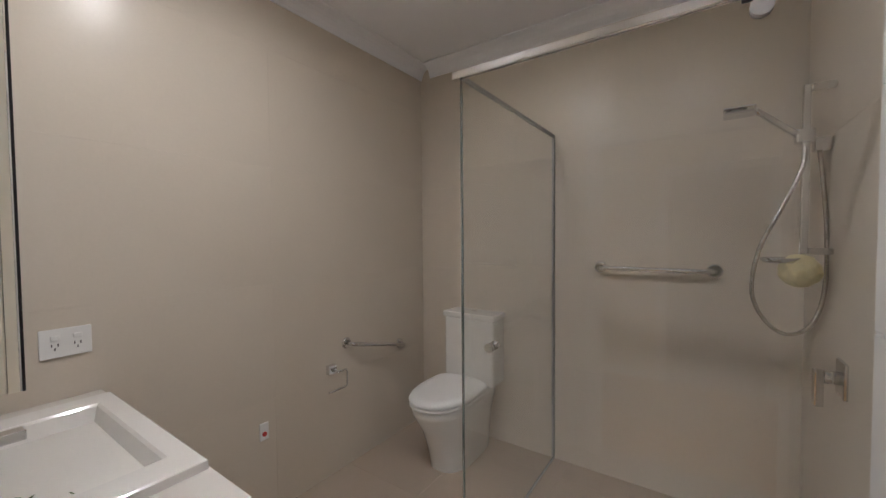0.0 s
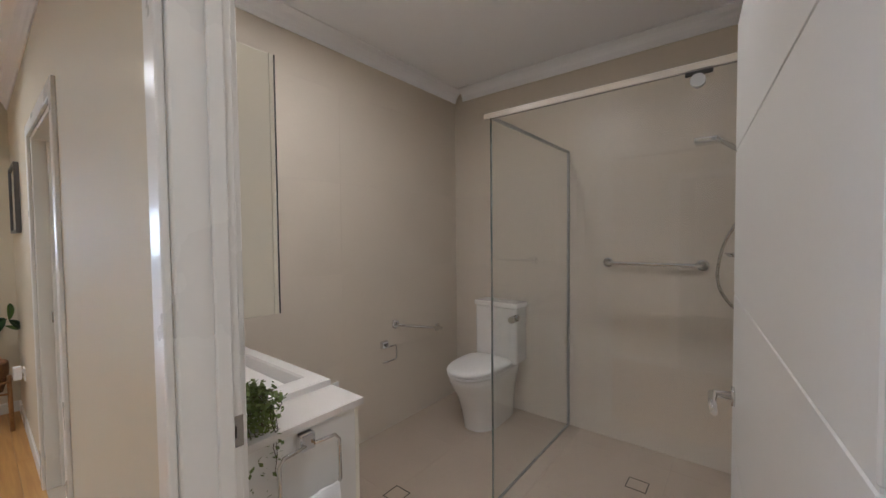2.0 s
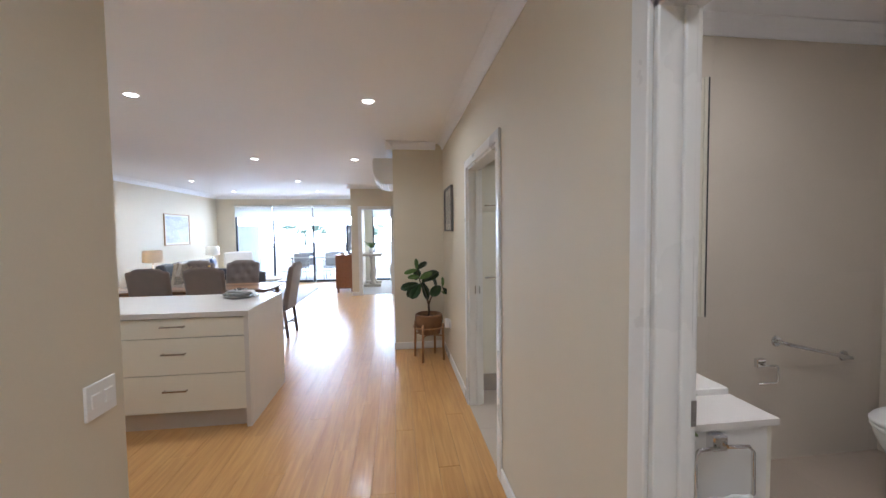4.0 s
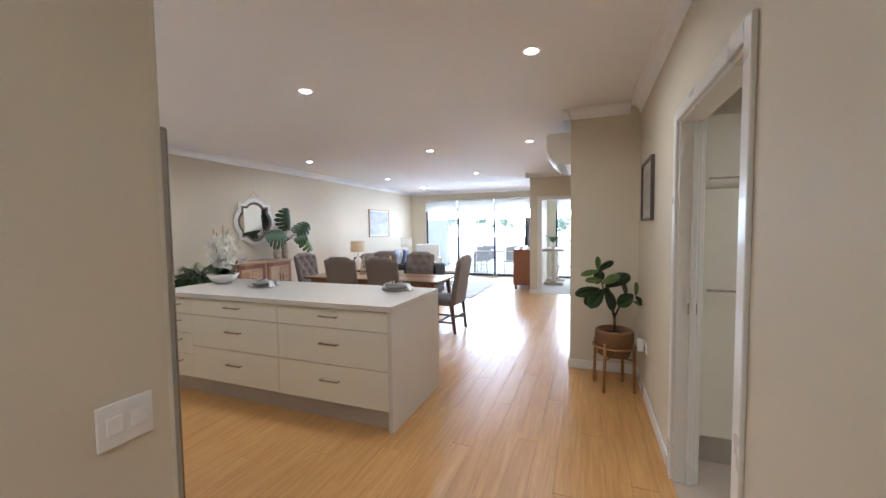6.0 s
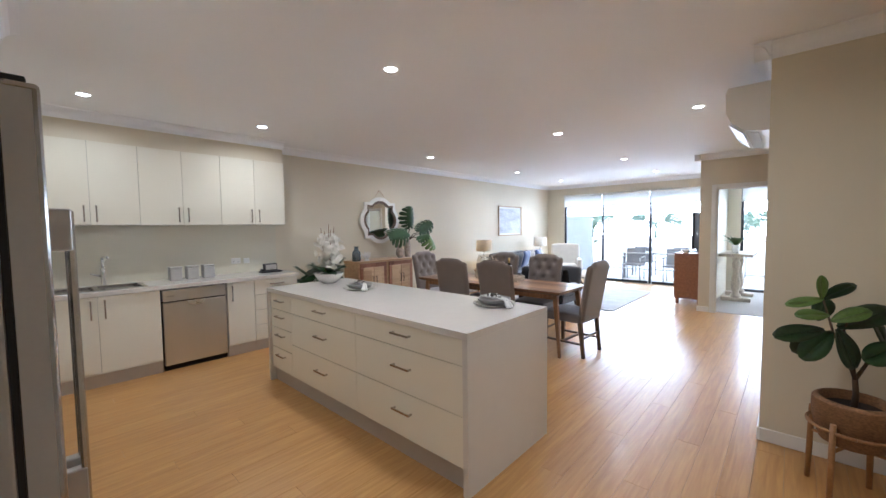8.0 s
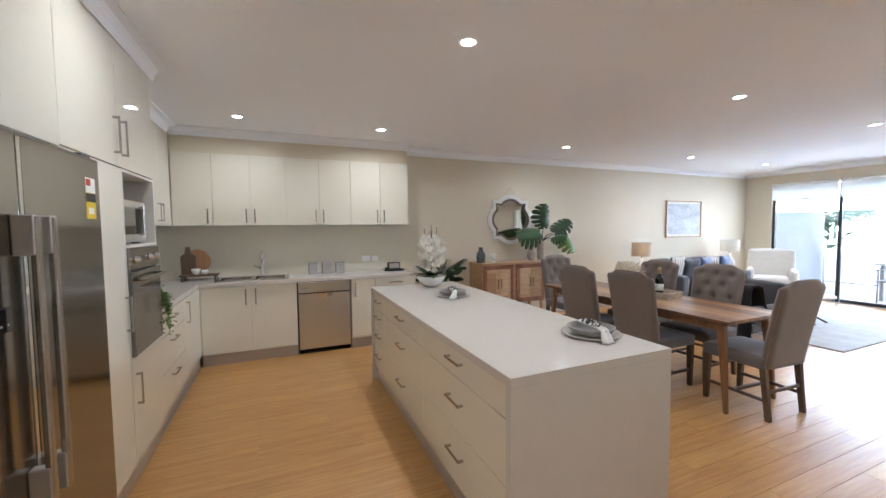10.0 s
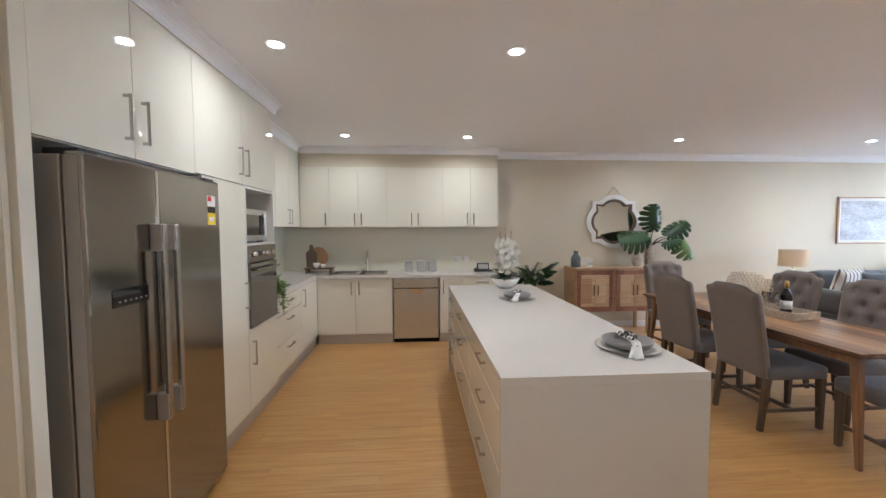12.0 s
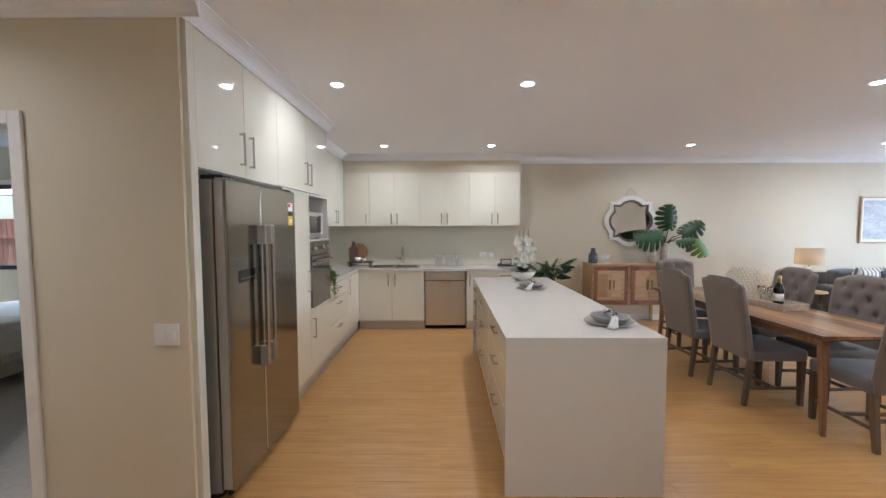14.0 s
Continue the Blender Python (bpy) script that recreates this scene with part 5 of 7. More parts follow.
        bmesh.ops.bevel(bm, geom=bm.edges[:], offset=0.003, segments=1, affect="EDGES")
        part("leg", bm, "leg_wood", t)
    for s in (-1, 1):
        leg(s * (w - 0.03), -d + 0.03, -d + 0.035, 0.395, 0.017, 0.024)
        leg(s * (w - 0.035), d + 0.0, d - 0.045, 0.41, 0.017, 0.022)
        part("stretcher", block((s * (w - 0.032) - 0.009, -d + 0.05, 0.14, s * (w - 0.032) + 0.009, d - 0.03, 0.165), 0.002, 1), "leg_wood", t)
    part("stretcher", block((-w + 0.04, -0.012, 0.14, w - 0.04, 0.012, 0.165), 0.002, 1), "leg_wood", t)
    part("stretcher", block((-w + 0.05, d - 0.034, 0.2, w - 0.05, d - 0.016, 0.225), 0.002, 1), "leg_wood", t)
    return t


plain = dining_chair(True, "taupe linen dining chair with a buttoned camel back and timber legs")
plain.matrix_basis = pose(-5.05, -3.09, 0, 0, 0, -90)
for m in (pose(-4.99, -3.73, 0, 0, 0, -87), pose(-5.66, -3.07, 0, 0, 0, 92), pose(-5.68, -3.78, 0, 0, 0, 88), pose(-5.37, -2.43, 0, 0, 0, -3), pose(-5.43, -4.66, 0, 0, 0, 178)):
    copy_thing(plain, m)


def dining_table():
    x0, x1, y0, y1 = -5.71, -4.925, -4.57, -2.365
    t = thing("dining_table", ((x0 + x1) / 2, (y0 + y1) / 2, 0), "mixed-tone timber plank dining table with tapered legs", "table")
    o = t.location
    rng = random.Random(5)
    n = 9
    wx = (x1 - x0) / n
    for k in range(n):
        a = x0 + k * wx - o[0]
        cut = rng.uniform(y0 + 0.6, y1 - 0.6) - o[1]
        for q0, q1 in ((y0 - o[1], cut), (cut, y1 - o[1])):
            bm = bmesh.new()
            add_box(bm, a + 0.0004, q0 + 0.0004, 0.722, a + wx - 0.0004, q1 - 0.0004, 0.745)
            part("plank", bm, "table_wood", t)
    part("under_frame", block((x0 - o[0] + 0.015, y0 - o[1] + 0.015, 0.708, x1 - o[0] - 0.015, y1 - o[1] - 0.015, 0.7215), 0.004, 1), "leg_wood", t)
    part("rail", block((x0 - o[0] + 0.08, y0 - o[1] + 0.08, 0.645, x0 - o[0] + 0.10, y1 - o[1] - 0.08, 0.707)), "table_leg", t)
    part("rail", block((x1 - o[0] - 0.10, y0 - o[1] + 0.08, 0.645, x1 - o[0] - 0.08, y1 - o[1] - 0.08, 0.707)), "table_leg", t)
    for sx in (-1, 1):
        for sy in (-1, 1):
            hx, hy = (x1 - x0) / 2, (y1 - y0) / 2
            bm = bmesh.new()
            vs = []
            for ix, iy, z, s in ((sx * (hx - 0.07), sy * (hy - 0.035), 0, 0.015), (sx * (hx - 0.10), sy * (hy - 0.10), 0.707, 0.027)):
                vs.append([bm.verts.new((ix + a * s, iy + b * s, z)) for a, b in ((-1, -1), (1, -1), (1, 1), (-1, 1))])
            for k in range(4):
                bm.faces.new((vs[0][k], vs[0][(k + 1) % 4], vs[1][(k + 1) % 4], vs[1][k]))
            bm.faces.new(vs[0])
            bm.faces.new(vs[1])
            bmesh.ops.recalc_face_normals(bm, faces=bm.faces[:])
            bmesh.ops.bevel(bm, geom=bm.edges[:], offset=0.004, segments=1, affect="EDGES")
            part("leg", bm, "table_leg", t)


dining_table()


def sideboard():
    x0, x1, y0, y1, z0, z1 = -5.62, -4.48, -5.845, -5.43, 0.33, 0.955
    t = thing("sideboard", ((x0 + x1) / 2, (y0 + y1) / 2, 0), "patchwork timber sideboard with two pairs of doors", "sideboard")
    o = t.location
    sh = lambda q: tuple(q[k] - o[k % 3] for k in range(6))
    part("body", block(sh((x0, y0, z0, x1, y1 - 0.022, z1 - 0.031)), 0.003, 1), "board_light", t)
    part("top", block(sh((x0 - 0.01, y0, z1 - 0.03, x1 + 0.01, y1 + 0.008, z1)), 0.004, 2), "board_light", t)
    rng = random.Random(8)
    half = (x1 - x0) / 2
    for c in range(2):
        a0, a1 = x0 + c * half + 0.03, x0 + (c + 1) * half - 0.03
        # border strips round each pair of doors
        for b0, b1, s, e in ((a0, a1, z1 - 0.10, z1 - 0.035), (a0, a1, z0 + 0.01, z0 + 0.075)):
            n = 5
            for k in range(n):
                u0, u1 = b0 + (b1 - b0) * k / n, b0 + (b1 - b0) * (k + 1) / n
                part("strip", block(sh((u0 + 0.001, y1 - 0.0215, s, u1 - 0.001, y1 - 0.004, e))), "board_red", t)
        for b0, b1 in ((a0, a0 + 0.05), (a1 - 0.05, a1)):
            part("strip", block(sh((b0, y1 - 0.0215, z0 + 0.077, b1, y1 - 0.004, z1 - 0.102))), "board_red", t)
        m = (a0 + a1) / 2
        for d0, d1, hx in ((a0 + 0.052, m - 0.001, m - 0.03), (m + 0.001, a1 - 0.052, m + 0.03)):
            dr = part("door", block(sh((d0, y1 - 0.0215, z0 + 0.077, d1, y1 - 0.002, z1 - 0.102)), 0.002, 1), "board_light", t, "pale framed door")
            part("door_panel", block(sh((d0 + 0.05, y1 - 0.0018, z0 + 0.125, d1 - 0.004, y1 + 0.0005, z1 - 0.15))), "board_light", dr)
            bm = bmesh.new()
            add_bar(bm, Vector((hx, y1 + 0.0005, (z0 + z1) / 2 + 0.0)) - o, (0, 0, 1), (0, 1, 0), 0.14)
            part("handle", bm, "nickel", dr)
    for sx in (x0 + 0.04, x1 - 0.04):
        for sy in (y0 + 0.04, y1 - 0.06):
            part("leg", block(sh((sx - 0.02, sy - 0.02, 0, sx + 0.02, sy + 0.02, z0 - 0.0005)), 0.003, 1), "board_light", t)


sideboard()


def wall_mirror():
    t = thing("wall_mirror", (-5.235, SOUTH, 1.61), "quatrefoil wall mirror in a white and brown timber frame", "mirror")
    def outline(s):
        pts = []
        n = 96
        for k in range(n):
            a = 2 * math.pi * k / n
            c, q = math.cos(a), math.sin(a)
            lobes = [ox * c + oz * q + math.sqrt(max(0.0, 0.065 - (ox * q - oz * c) ** 2)) if 0.065 > (ox * q - oz * c) ** 2 else 0.0 for ox, oz in ((0.125, 0), (-0.125, 0), (0, 0.135), (0, -0.135))]
            r = max(max(lobes), 0.30 / max(abs(c), abs(q)))
            pts.append((c * (r + s) * 1.08, q * (r + s)))
        return pts
    def band(s0, s1, y, dep):
        bm = bmesh.new()
        a, b = outline(s0), outline(s1)
        n = len(a)
        rows = [[bm.verts.new((x, yy, z)) for x, z in w] for w, yy in ((a, 0.004), (a, y), (b, y + dep), (b, 0.004))]
        for j in range(3):
            for k in range(n):
                bm.faces.new((rows[j][k], rows[j][(k + 1) % n], rows[j + 1][(k + 1) % n], rows[j + 1][k]))
        return bm
    part("outer_frame", band(-0.052, 0.012, 0.036, -0.006), "trim", t, "chalky white frame")
    part("inner_frame", band(-0.092, -0.0525, 0.028, 0.004), "leg_wood", t, "brown inner frame")
    part("glass", prism(outline(-0.088), 0.004, "y", 0.012), "mirror", t, "mirror glass")
    part("rope", rod([(-0.09, 0.02, 0.42), (-0.045, 0.012, 0.475), (0, 0.008, 0.52), (0.045, 0.012, 0.475), (0.09, 0.02, 0.42)], 0.004, 6), "board_light", t, "jute hanging rope")
    part("hook", rod([(0, 0.0, 0.52), (0, 0.014, 0.52)], 0.005, 8), "nickel", t)


wall_mirror()


def framed(name, at, turn, w, h, label, frame_mat, bars, glazed=True, picture="print"):
    t = thing(name, at, label, "picture", turn=turn)
    f = 0.02
    part("frame", blocks([(-w / 2, 0.002, -h / 2, w / 2, 0.028, -h / 2 + f), (-w / 2, 0.002, h / 2 - f, w / 2, 0.028, h / 2), (-w / 2, 0.002, -h / 2 + f, -w / 2 + f, 0.028, h / 2 - f), (w / 2 - f, 0.002, -h / 2 + f, w / 2, 0.028, h / 2 - f)]), frame_mat, t)
    part("mount", block((-w / 2 + f, 0.004, -h / 2 + f, w / 2 - f, 0.012, h / 2 - f)), "paper", t)
    part("print", block((-w / 2 + f + bars, 0.0122, -h / 2 + f + bars, w / 2 - f - bars, 0.0135, h / 2 - f - bars)), picture, t, "soft abstract grey print")
    if glazed:
        g = part("glazing", block((-w / 2 + f, 0.018, -h / 2 + f, w / 2 - f, 0.0195, h / 2 - f)), "glass", t)
        g.visible_shadow = False
    return t


M["paper"] = material("white_mount_board", (0.80, 0.79, 0.77), 0.8, vary=0.02)
M["print"] = material("grey_wash_print", (0.34, 0.35, 0.36), 0.6, vary=0.8, scale=3.2, stretch=(1, 1, 2.4), grain=20)
M["print_pale"] = material("pale_wash_print", (0.50, 0.52, 0.57), 0.5, vary=0.45, scale=2.6, stretch=(1, 1, 2.2), grain=20)
M["dark_frame"] = material("dark_grey_frame", (0.09, 0.08, 0.075), 0.4, vary=0.1)
framed("framed_picture", (-3.78, HALL, 1.745), 180, 0.56, 0.49, "landscape print in a dark grey frame on the hall wall", "dark_frame", 0.07)
framed("framed_picture", (-9.42, SOUTH, 1.62), 0, 1.06, 0.74, "large pale landscape print in a light timber frame", "board_light", 0.04, False, "print_pale")
switch_plate((-3.81, HALL, 0.44), "-y", 0.115, 0.09, "power", 2, "white double power point above the skirting")
plug = thing("plug_adaptor", (-3.84, HALL - 0.016, 0.445), "white plug-in adaptor in the wall power point", "adaptor")
part("case", block((-0.032, -0.045, -0.05, 0.032, 0.0, 0.05), 0.008, 2), "plastic", plug)
part("cord_socket", block((-0.01, -0.038, -0.053, 0.01, -0.02, -0.0495)), "steel_side", plug)


# ---- plants ----
def leaf_blade(bm, base, way, up, length, width, fold=0.15, droop=0.2, split=0, shape="fiddle"):
    """One leaf with a midrib fold and a droop; split: cuts between the lobes."""
    way, up = Vector(way).normalized(), Vector(up)
    side = way.cross(up).normalized()
    up = side.cross(way).normalized()
    n = 8
    for s in (-1, 1):
        prev = None
        for k in range(n + 1):
            u = k / n
            if shape == "fiddle":
                hw = width * (math.sin(math.pi * min(1, u * 0.96 + 0.02)) ** 0.55) * (0.55 + 0.45 * u)
            else:
                hw = width * (math.sin(math.pi * (u * 0.93 + 0.05)) ** 0.6) * (1.15 - 0.45 * u)
            c = Vector(base) + way * (length * u) - up * (droop * length * u * u)
            if split and k % 2 == 1 and 0 < k < n:
                edge = c + side * s * hw * 0.68 + up * fold * hw * 0.6
            else:
                edge = c + side * s * hw + up * (fold * hw - 0.25 * droop * hw)
            cur = (bm.verts.new(c), bm.verts.new(c + side * s * hw * 0.5 + up * fold * hw * 0.3) if not (split and k % 2 == 1 and 0 < k < n) else bm.verts.new(c + side * s * hw * 0.3), bm.verts.new(edge))
            if prev:
                for j in range(2):
                    f = bm.faces.new((prev[j], cur[j], cur[j + 1], prev[j + 1]))
                    f.smooth = True
            prev = cur


def fiddle_fig():
    t = thing("fig_tree", (-3.98, -0.265, 0.30), "small fiddle-leaf fig in a woven basket", "plant")
    rng = random.Random(12)
    bm = bmesh.new()
    n = 40
    prof = [(0.02, 0.0), (0.125, 0.0)]
    for k in range(15):
        u = k / 14
        r = 0.125 + 0.035 * math.sin(u * math.pi * 0.62)
        prof += [(r + 0.005, u * 0.215 + 0.003), (r - 0.001, u * 0.215 + 0.012)]
    prof += [(0.145, 0.235), (0.135, 0.235), (0.125, 0.17), (0, 0.17)]
    part("basket", lathe(prof, n), "wicker", t, "woven rattan basket")
    part("soil", lathe([(0, 0.19), (0.132, 0.185), (0.132, 0.18), (0, 0.18)], 18), "soil", t)
    part("trunk", rod([(0, 0, 0.18), (0.004, 0.005, 0.26), (-0.003, 0.0, 0.34)], [0.016, 0.013, 0.012], 8), "stem", t)
    tips = [((-0.003, 0, 0.34), (0.025, -0.03, 0.44), (0.06, -0.09, 0.58), (0.10, -0.14, 0.78)), ((-0.003, 0, 0.34), (-0.02, 0.04, 0.43), (-0.06, 0.10, 0.48), (-0.11, 0.165, 0.53)), ((-0.003, 0, 0.34), (0.03, -0.02, 0.45), (0.06, -0.06, 0.58), (0.05, -0.04, 0.66))]
    for br in tips:
        part("branch", rod(br, [0.010, 0.008, 0.006, 0.004], 7), "stem", t)
    # each leaf: where it begins and ends across and up, half its width, how far it stands out, its tone
    across, outward = Vector((-0.57, 0.82, 0)), Vector((0.82, 0.57, 0))
    for a0, h0, a1, h1, hw, depth, mt in (
            (-0.18, 0.77, -0.19, 0.89, 0.045, 0.02, "leaf_light"), (-0.17, 0.76, 0.01, 0.86, 0.042, -0.03, "leaf"), (-0.17, 0.77, -0.34, 0.75, 0.035, 0.02, "leaf_light"),
            (-0.16, 0.69, -0.32, 0.71, 0.042, 0.07, "leaf_light"), (-0.16, 0.66, -0.03, 0.74, 0.055, 0.09, "leaf_light"), (-0.17, 0.61, -0.41, 0.58, 0.06, 0.04, "leaf"),
            (-0.10, 0.62, 0.13, 0.73, 0.085, 0.02, "leaf"), (-0.13, 0.60, -0.27, 0.46, 0.07, 0.03, "leaf"), (-0.13, 0.62, -0.06, 0.43, 0.085, 0.08, "leaf"),
            (0.17, 0.54, 0.01, 0.47, 0.075, 0.06, "leaf"), (0.06, 0.68, 0.17, 0.54, 0.06, -0.02, "leaf"), (0.22, 0.52, 0.25, 0.64, 0.034, 0.0, "leaf_light"),
            (0.20, 0.52, 0.27, 0.45, 0.04, 0.05, "leaf"), (0.18, 0.48, 0.26, 0.44, 0.02, 0.03, "leaf_light"), (-0.06, 0.60, 0.05, 0.50, 0.075, -0.08, "leaf"),
            (-0.15, 0.64, -0.06, 0.76, 0.06, -0.11, "leaf"), (-0.16, 0.58, -0.22, 0.44, 0.06, -0.10, "leaf")):
        base = across * a0 + outward * (depth * 0.5) + Vector((0, 0, h0))
        tip = across * a1 + outward * depth + Vector((0, 0, h1))
        bm = bmesh.new()
        up = outward * rng.uniform(0.5, 1.0) + Vector((0, 0, rng.uniform(0.3, 0.8))) + across * rng.uniform(-0.3, 0.3)
        leaf_blade(bm, base, tip - base, up, (tip - base).length * 1.03, hw, 0.12, rng.uniform(0.05, 0.2))
        lf = part("leaf", bm, mt, t)
        lf.modifiers.new("thick", "SOLIDIFY").thickness = 0.0015
    s = thing("plant_stand", (-3.98, -0.265, 0), "bamboo plant stand under the basket", "plant stand")
    for k in range(4):
        a = radians(45 + 90 * k + 17)
        c, q = math.cos(a), math.sin(a)
        part("leg", rod([(0.185 * c, 0.185 * q, 0), (0.18 * c, 0.18 * q, 0.2), (0.176 * c, 0.176 * q, 0.43)], [0.013, 0.014, 0.013], 10), "bamboo", s)
        part("brace", rod([(0.178 * c, 0.178 * q, 0.285), (0.0, 0.0, 0.285)], 0.009, 8), "bamboo", s)
    part("hoop", rod([(0.178 * math.cos(2 * math.pi * k / 32), 0.178 * math.sin(2 * math.pi * k / 32), 0.385) for k in range(33)], 0.009, 8), "bamboo", s)


M["wicker"] = material("woven_rattan", (0.23, 0.12, 0.055), 0.7, vary=0.4, scale=70, bump=0.6, stretch=(1, 1, 2))
M["bamboo"] = material("bamboo_cane", (0.33, 0.165, 0.065), 0.45, vary=0.3, scale=18)
M["orchid"] = material("white_orchid_petal", (0.84, 0.81, 0.74), 0.6, vary=0.06, scale=20)
M["clear_vase"] = material("smoky_glass", (0.33, 0.38, 0.42), 0.05, vary=0.05, trans=0.7)
fiddle_fig()


def split_leaf(bm, base, way, up, length, width, fold, droop):
    """A heart-shaped leaf cut into rounded fingers between its side veins."""
    way, up = Vector(way).normalized(), Vector(up)
    side = way.cross(up).normalized()
    up = side.cross(way).normalized()
    lobes = 7
    def place(x, y):
        u = y / length
        return Vector(base) + way * y + side * x + up * (fold * abs(x) - droop * length * u * abs(u) - 0.9 * x * x / width)
    for s in (-1, 1):
        for i in range(lobes):
            rows = []
            for f in (0.0, 0.35, 0.62, 0.86, 1.0):
                gap = 0.0 if f < 0.4 else (0.07 if f < 0.7 else (0.10 if f < 0.9 else 0.26))
                if i in (0, lobes - 1):
                    gap *= 0.6
                row = []
                for q in range(4):
                    v = (i + gap + (1 - 2 * gap) * q / 3) / lobes
                    phi = math.pi * (1 - v)
                    ox = width * (0.16 * (1 - v) + max(0.0, math.sin(phi)) ** 0.75)
                    oy = length * (0.36 - 0.5 * math.cos(math.pi * v) if v < 0.5 else 0.36 - 0.64 * math.cos(math.pi * v))
                    my = length * v ** 1.15
                    g = f * (1 if q in (1, 2) or f < 1 else 0.97)
                    row.append(bm.verts.new(place(s * ox * g, my + (oy - my) * g)))
                rows.append(row)
            for a, b in zip(rows, rows[1:]):
                for q in range(3):
                    bm.faces.new((a[q], a[q + 1], b[q + 1], b[q])).smooth = True
    bmesh.ops.remove_doubles(bm, verts=bm.verts[:], dist=0.0004)


def monstera():
    t = thing("monstera", (-5.66, -5.62, 0.955), "large split-leaf monstera stems in a pale vase on the sideboard", "plant")
    part("vase", lathe([(0, 0), (0.05, 0), (0.058, 0.05), (0.06, 0.2), (0.048, 0.29), (0.05, 0.31), (0.042, 0.31), (0.05, 0.2), (0.045, 0.03), (0, 0.02)], 22), "stone_vase", t, "mottled stone vase")
    stems = [((-0.04, 0.04, 0.54), (0.06, 0.15, 0.72), 0.32, (0.15, 0.85, 0.3)), ((0.10, 0.10, 0.44), (1.0, 0.2, -0.05), 0.37, (0.05, 0.85, 0.5)), ((-0.21, 0.10, 0.45), (-0.62, 0.2, 0.5), 0.30, (0.2, 0.8, 0.5)), ((-0.38, 0.10, 0.44), (-0.55, 0.3, -0.75), 0.33, (0.0, 0.7, 0.6)), ((-0.13, 0.12, 0.34), (-0.7, 0.6, 0.35), 0.2, (0, 0.6, 0.7))]
    for i, (tip, way, ln, up) in enumerate(stems):
        tip = Vector(tip)
        part("stem", rod([(0, 0, 0.28), tuple(tip * 0.45 + Vector((0, 0, 0.2))), tuple(tip)], [0.008, 0.007, 0.005], 7), "stem", t)
        bm = bmesh.new()
        split_leaf(bm, tip, way, up, ln * 1.12, ln * 0.50, 0.12, 0.22)
        lf = part("leaf", bm, "leaf_light" if i == 3 else "leaf", t)
        lf.modifiers.new("thick", "SOLIDIFY").thickness = 0.002


M["stone_vase"] = material("mottled_stone", (0.42, 0.36, 0.30), 0.6, vary=0.45, scale=22, bump=0.4)
monstera()
v = thing("pear_vase", (-5.46, -5.60, 0.955), "small rounded grey ceramic vase", "vase")
part("body", lathe([(0, 0), (0.045, 0), (0.072, 0.06), (0.07, 0.13), (0.035, 0.2), (0.03, 0.22), (0.024, 0.22), (0.03, 0.18), (0, 0.05)], 24), "stone_vase", v)
v = thing("bottle_vase", (-4.55, -5.60, 0.955), "smoky blue glass bottle vase on the sideboard", "vase")
part("glass", lathe([(0, 0), (0.062, 0), (0.068, 0.02), (0.068, 0.13), (0.05, 0.165), (0.032, 0.18), (0.032, 0.22), (0.04, 0.23), (0.032, 0.232), (0.026, 0.18), (0.045, 0.15), (0.06, 0.125), (0.06, 0.02), (0, 0.015)], 26), "clear_vase", v)


def coral():
    t = thing("coral_ornament", (-4.74, -5.58, 0.955), "white branching coral ornament", "ornament")
    rng = random.Random(2)
    part("base", lathe([(0, 0), (0.045, 0), (0.04, 0.02), (0, 0.025)], 16), "ceramic", t)
    bm = bmesh.new()
    for k in range(26):
        a, e = rng.uniform(0, 6.3), rng.uniform(0.5, 1.5)
        d = Vector((math.cos(a) * math.cos(e), math.sin(a) * math.cos(e), math.sin(e)))
        L = rng.uniform(0.08, 0.14)
        add_rod(bm, [(0, 0, 0.02), d * L * 0.5 + Vector((0, 0, 0.02)), d * L + Vector((rng.uniform(-0.02, 0.02), 0, 0.03))], [0.008, 0.006, 0.003], 6)
    part("coral", bm, "ceramic", t)


coral()


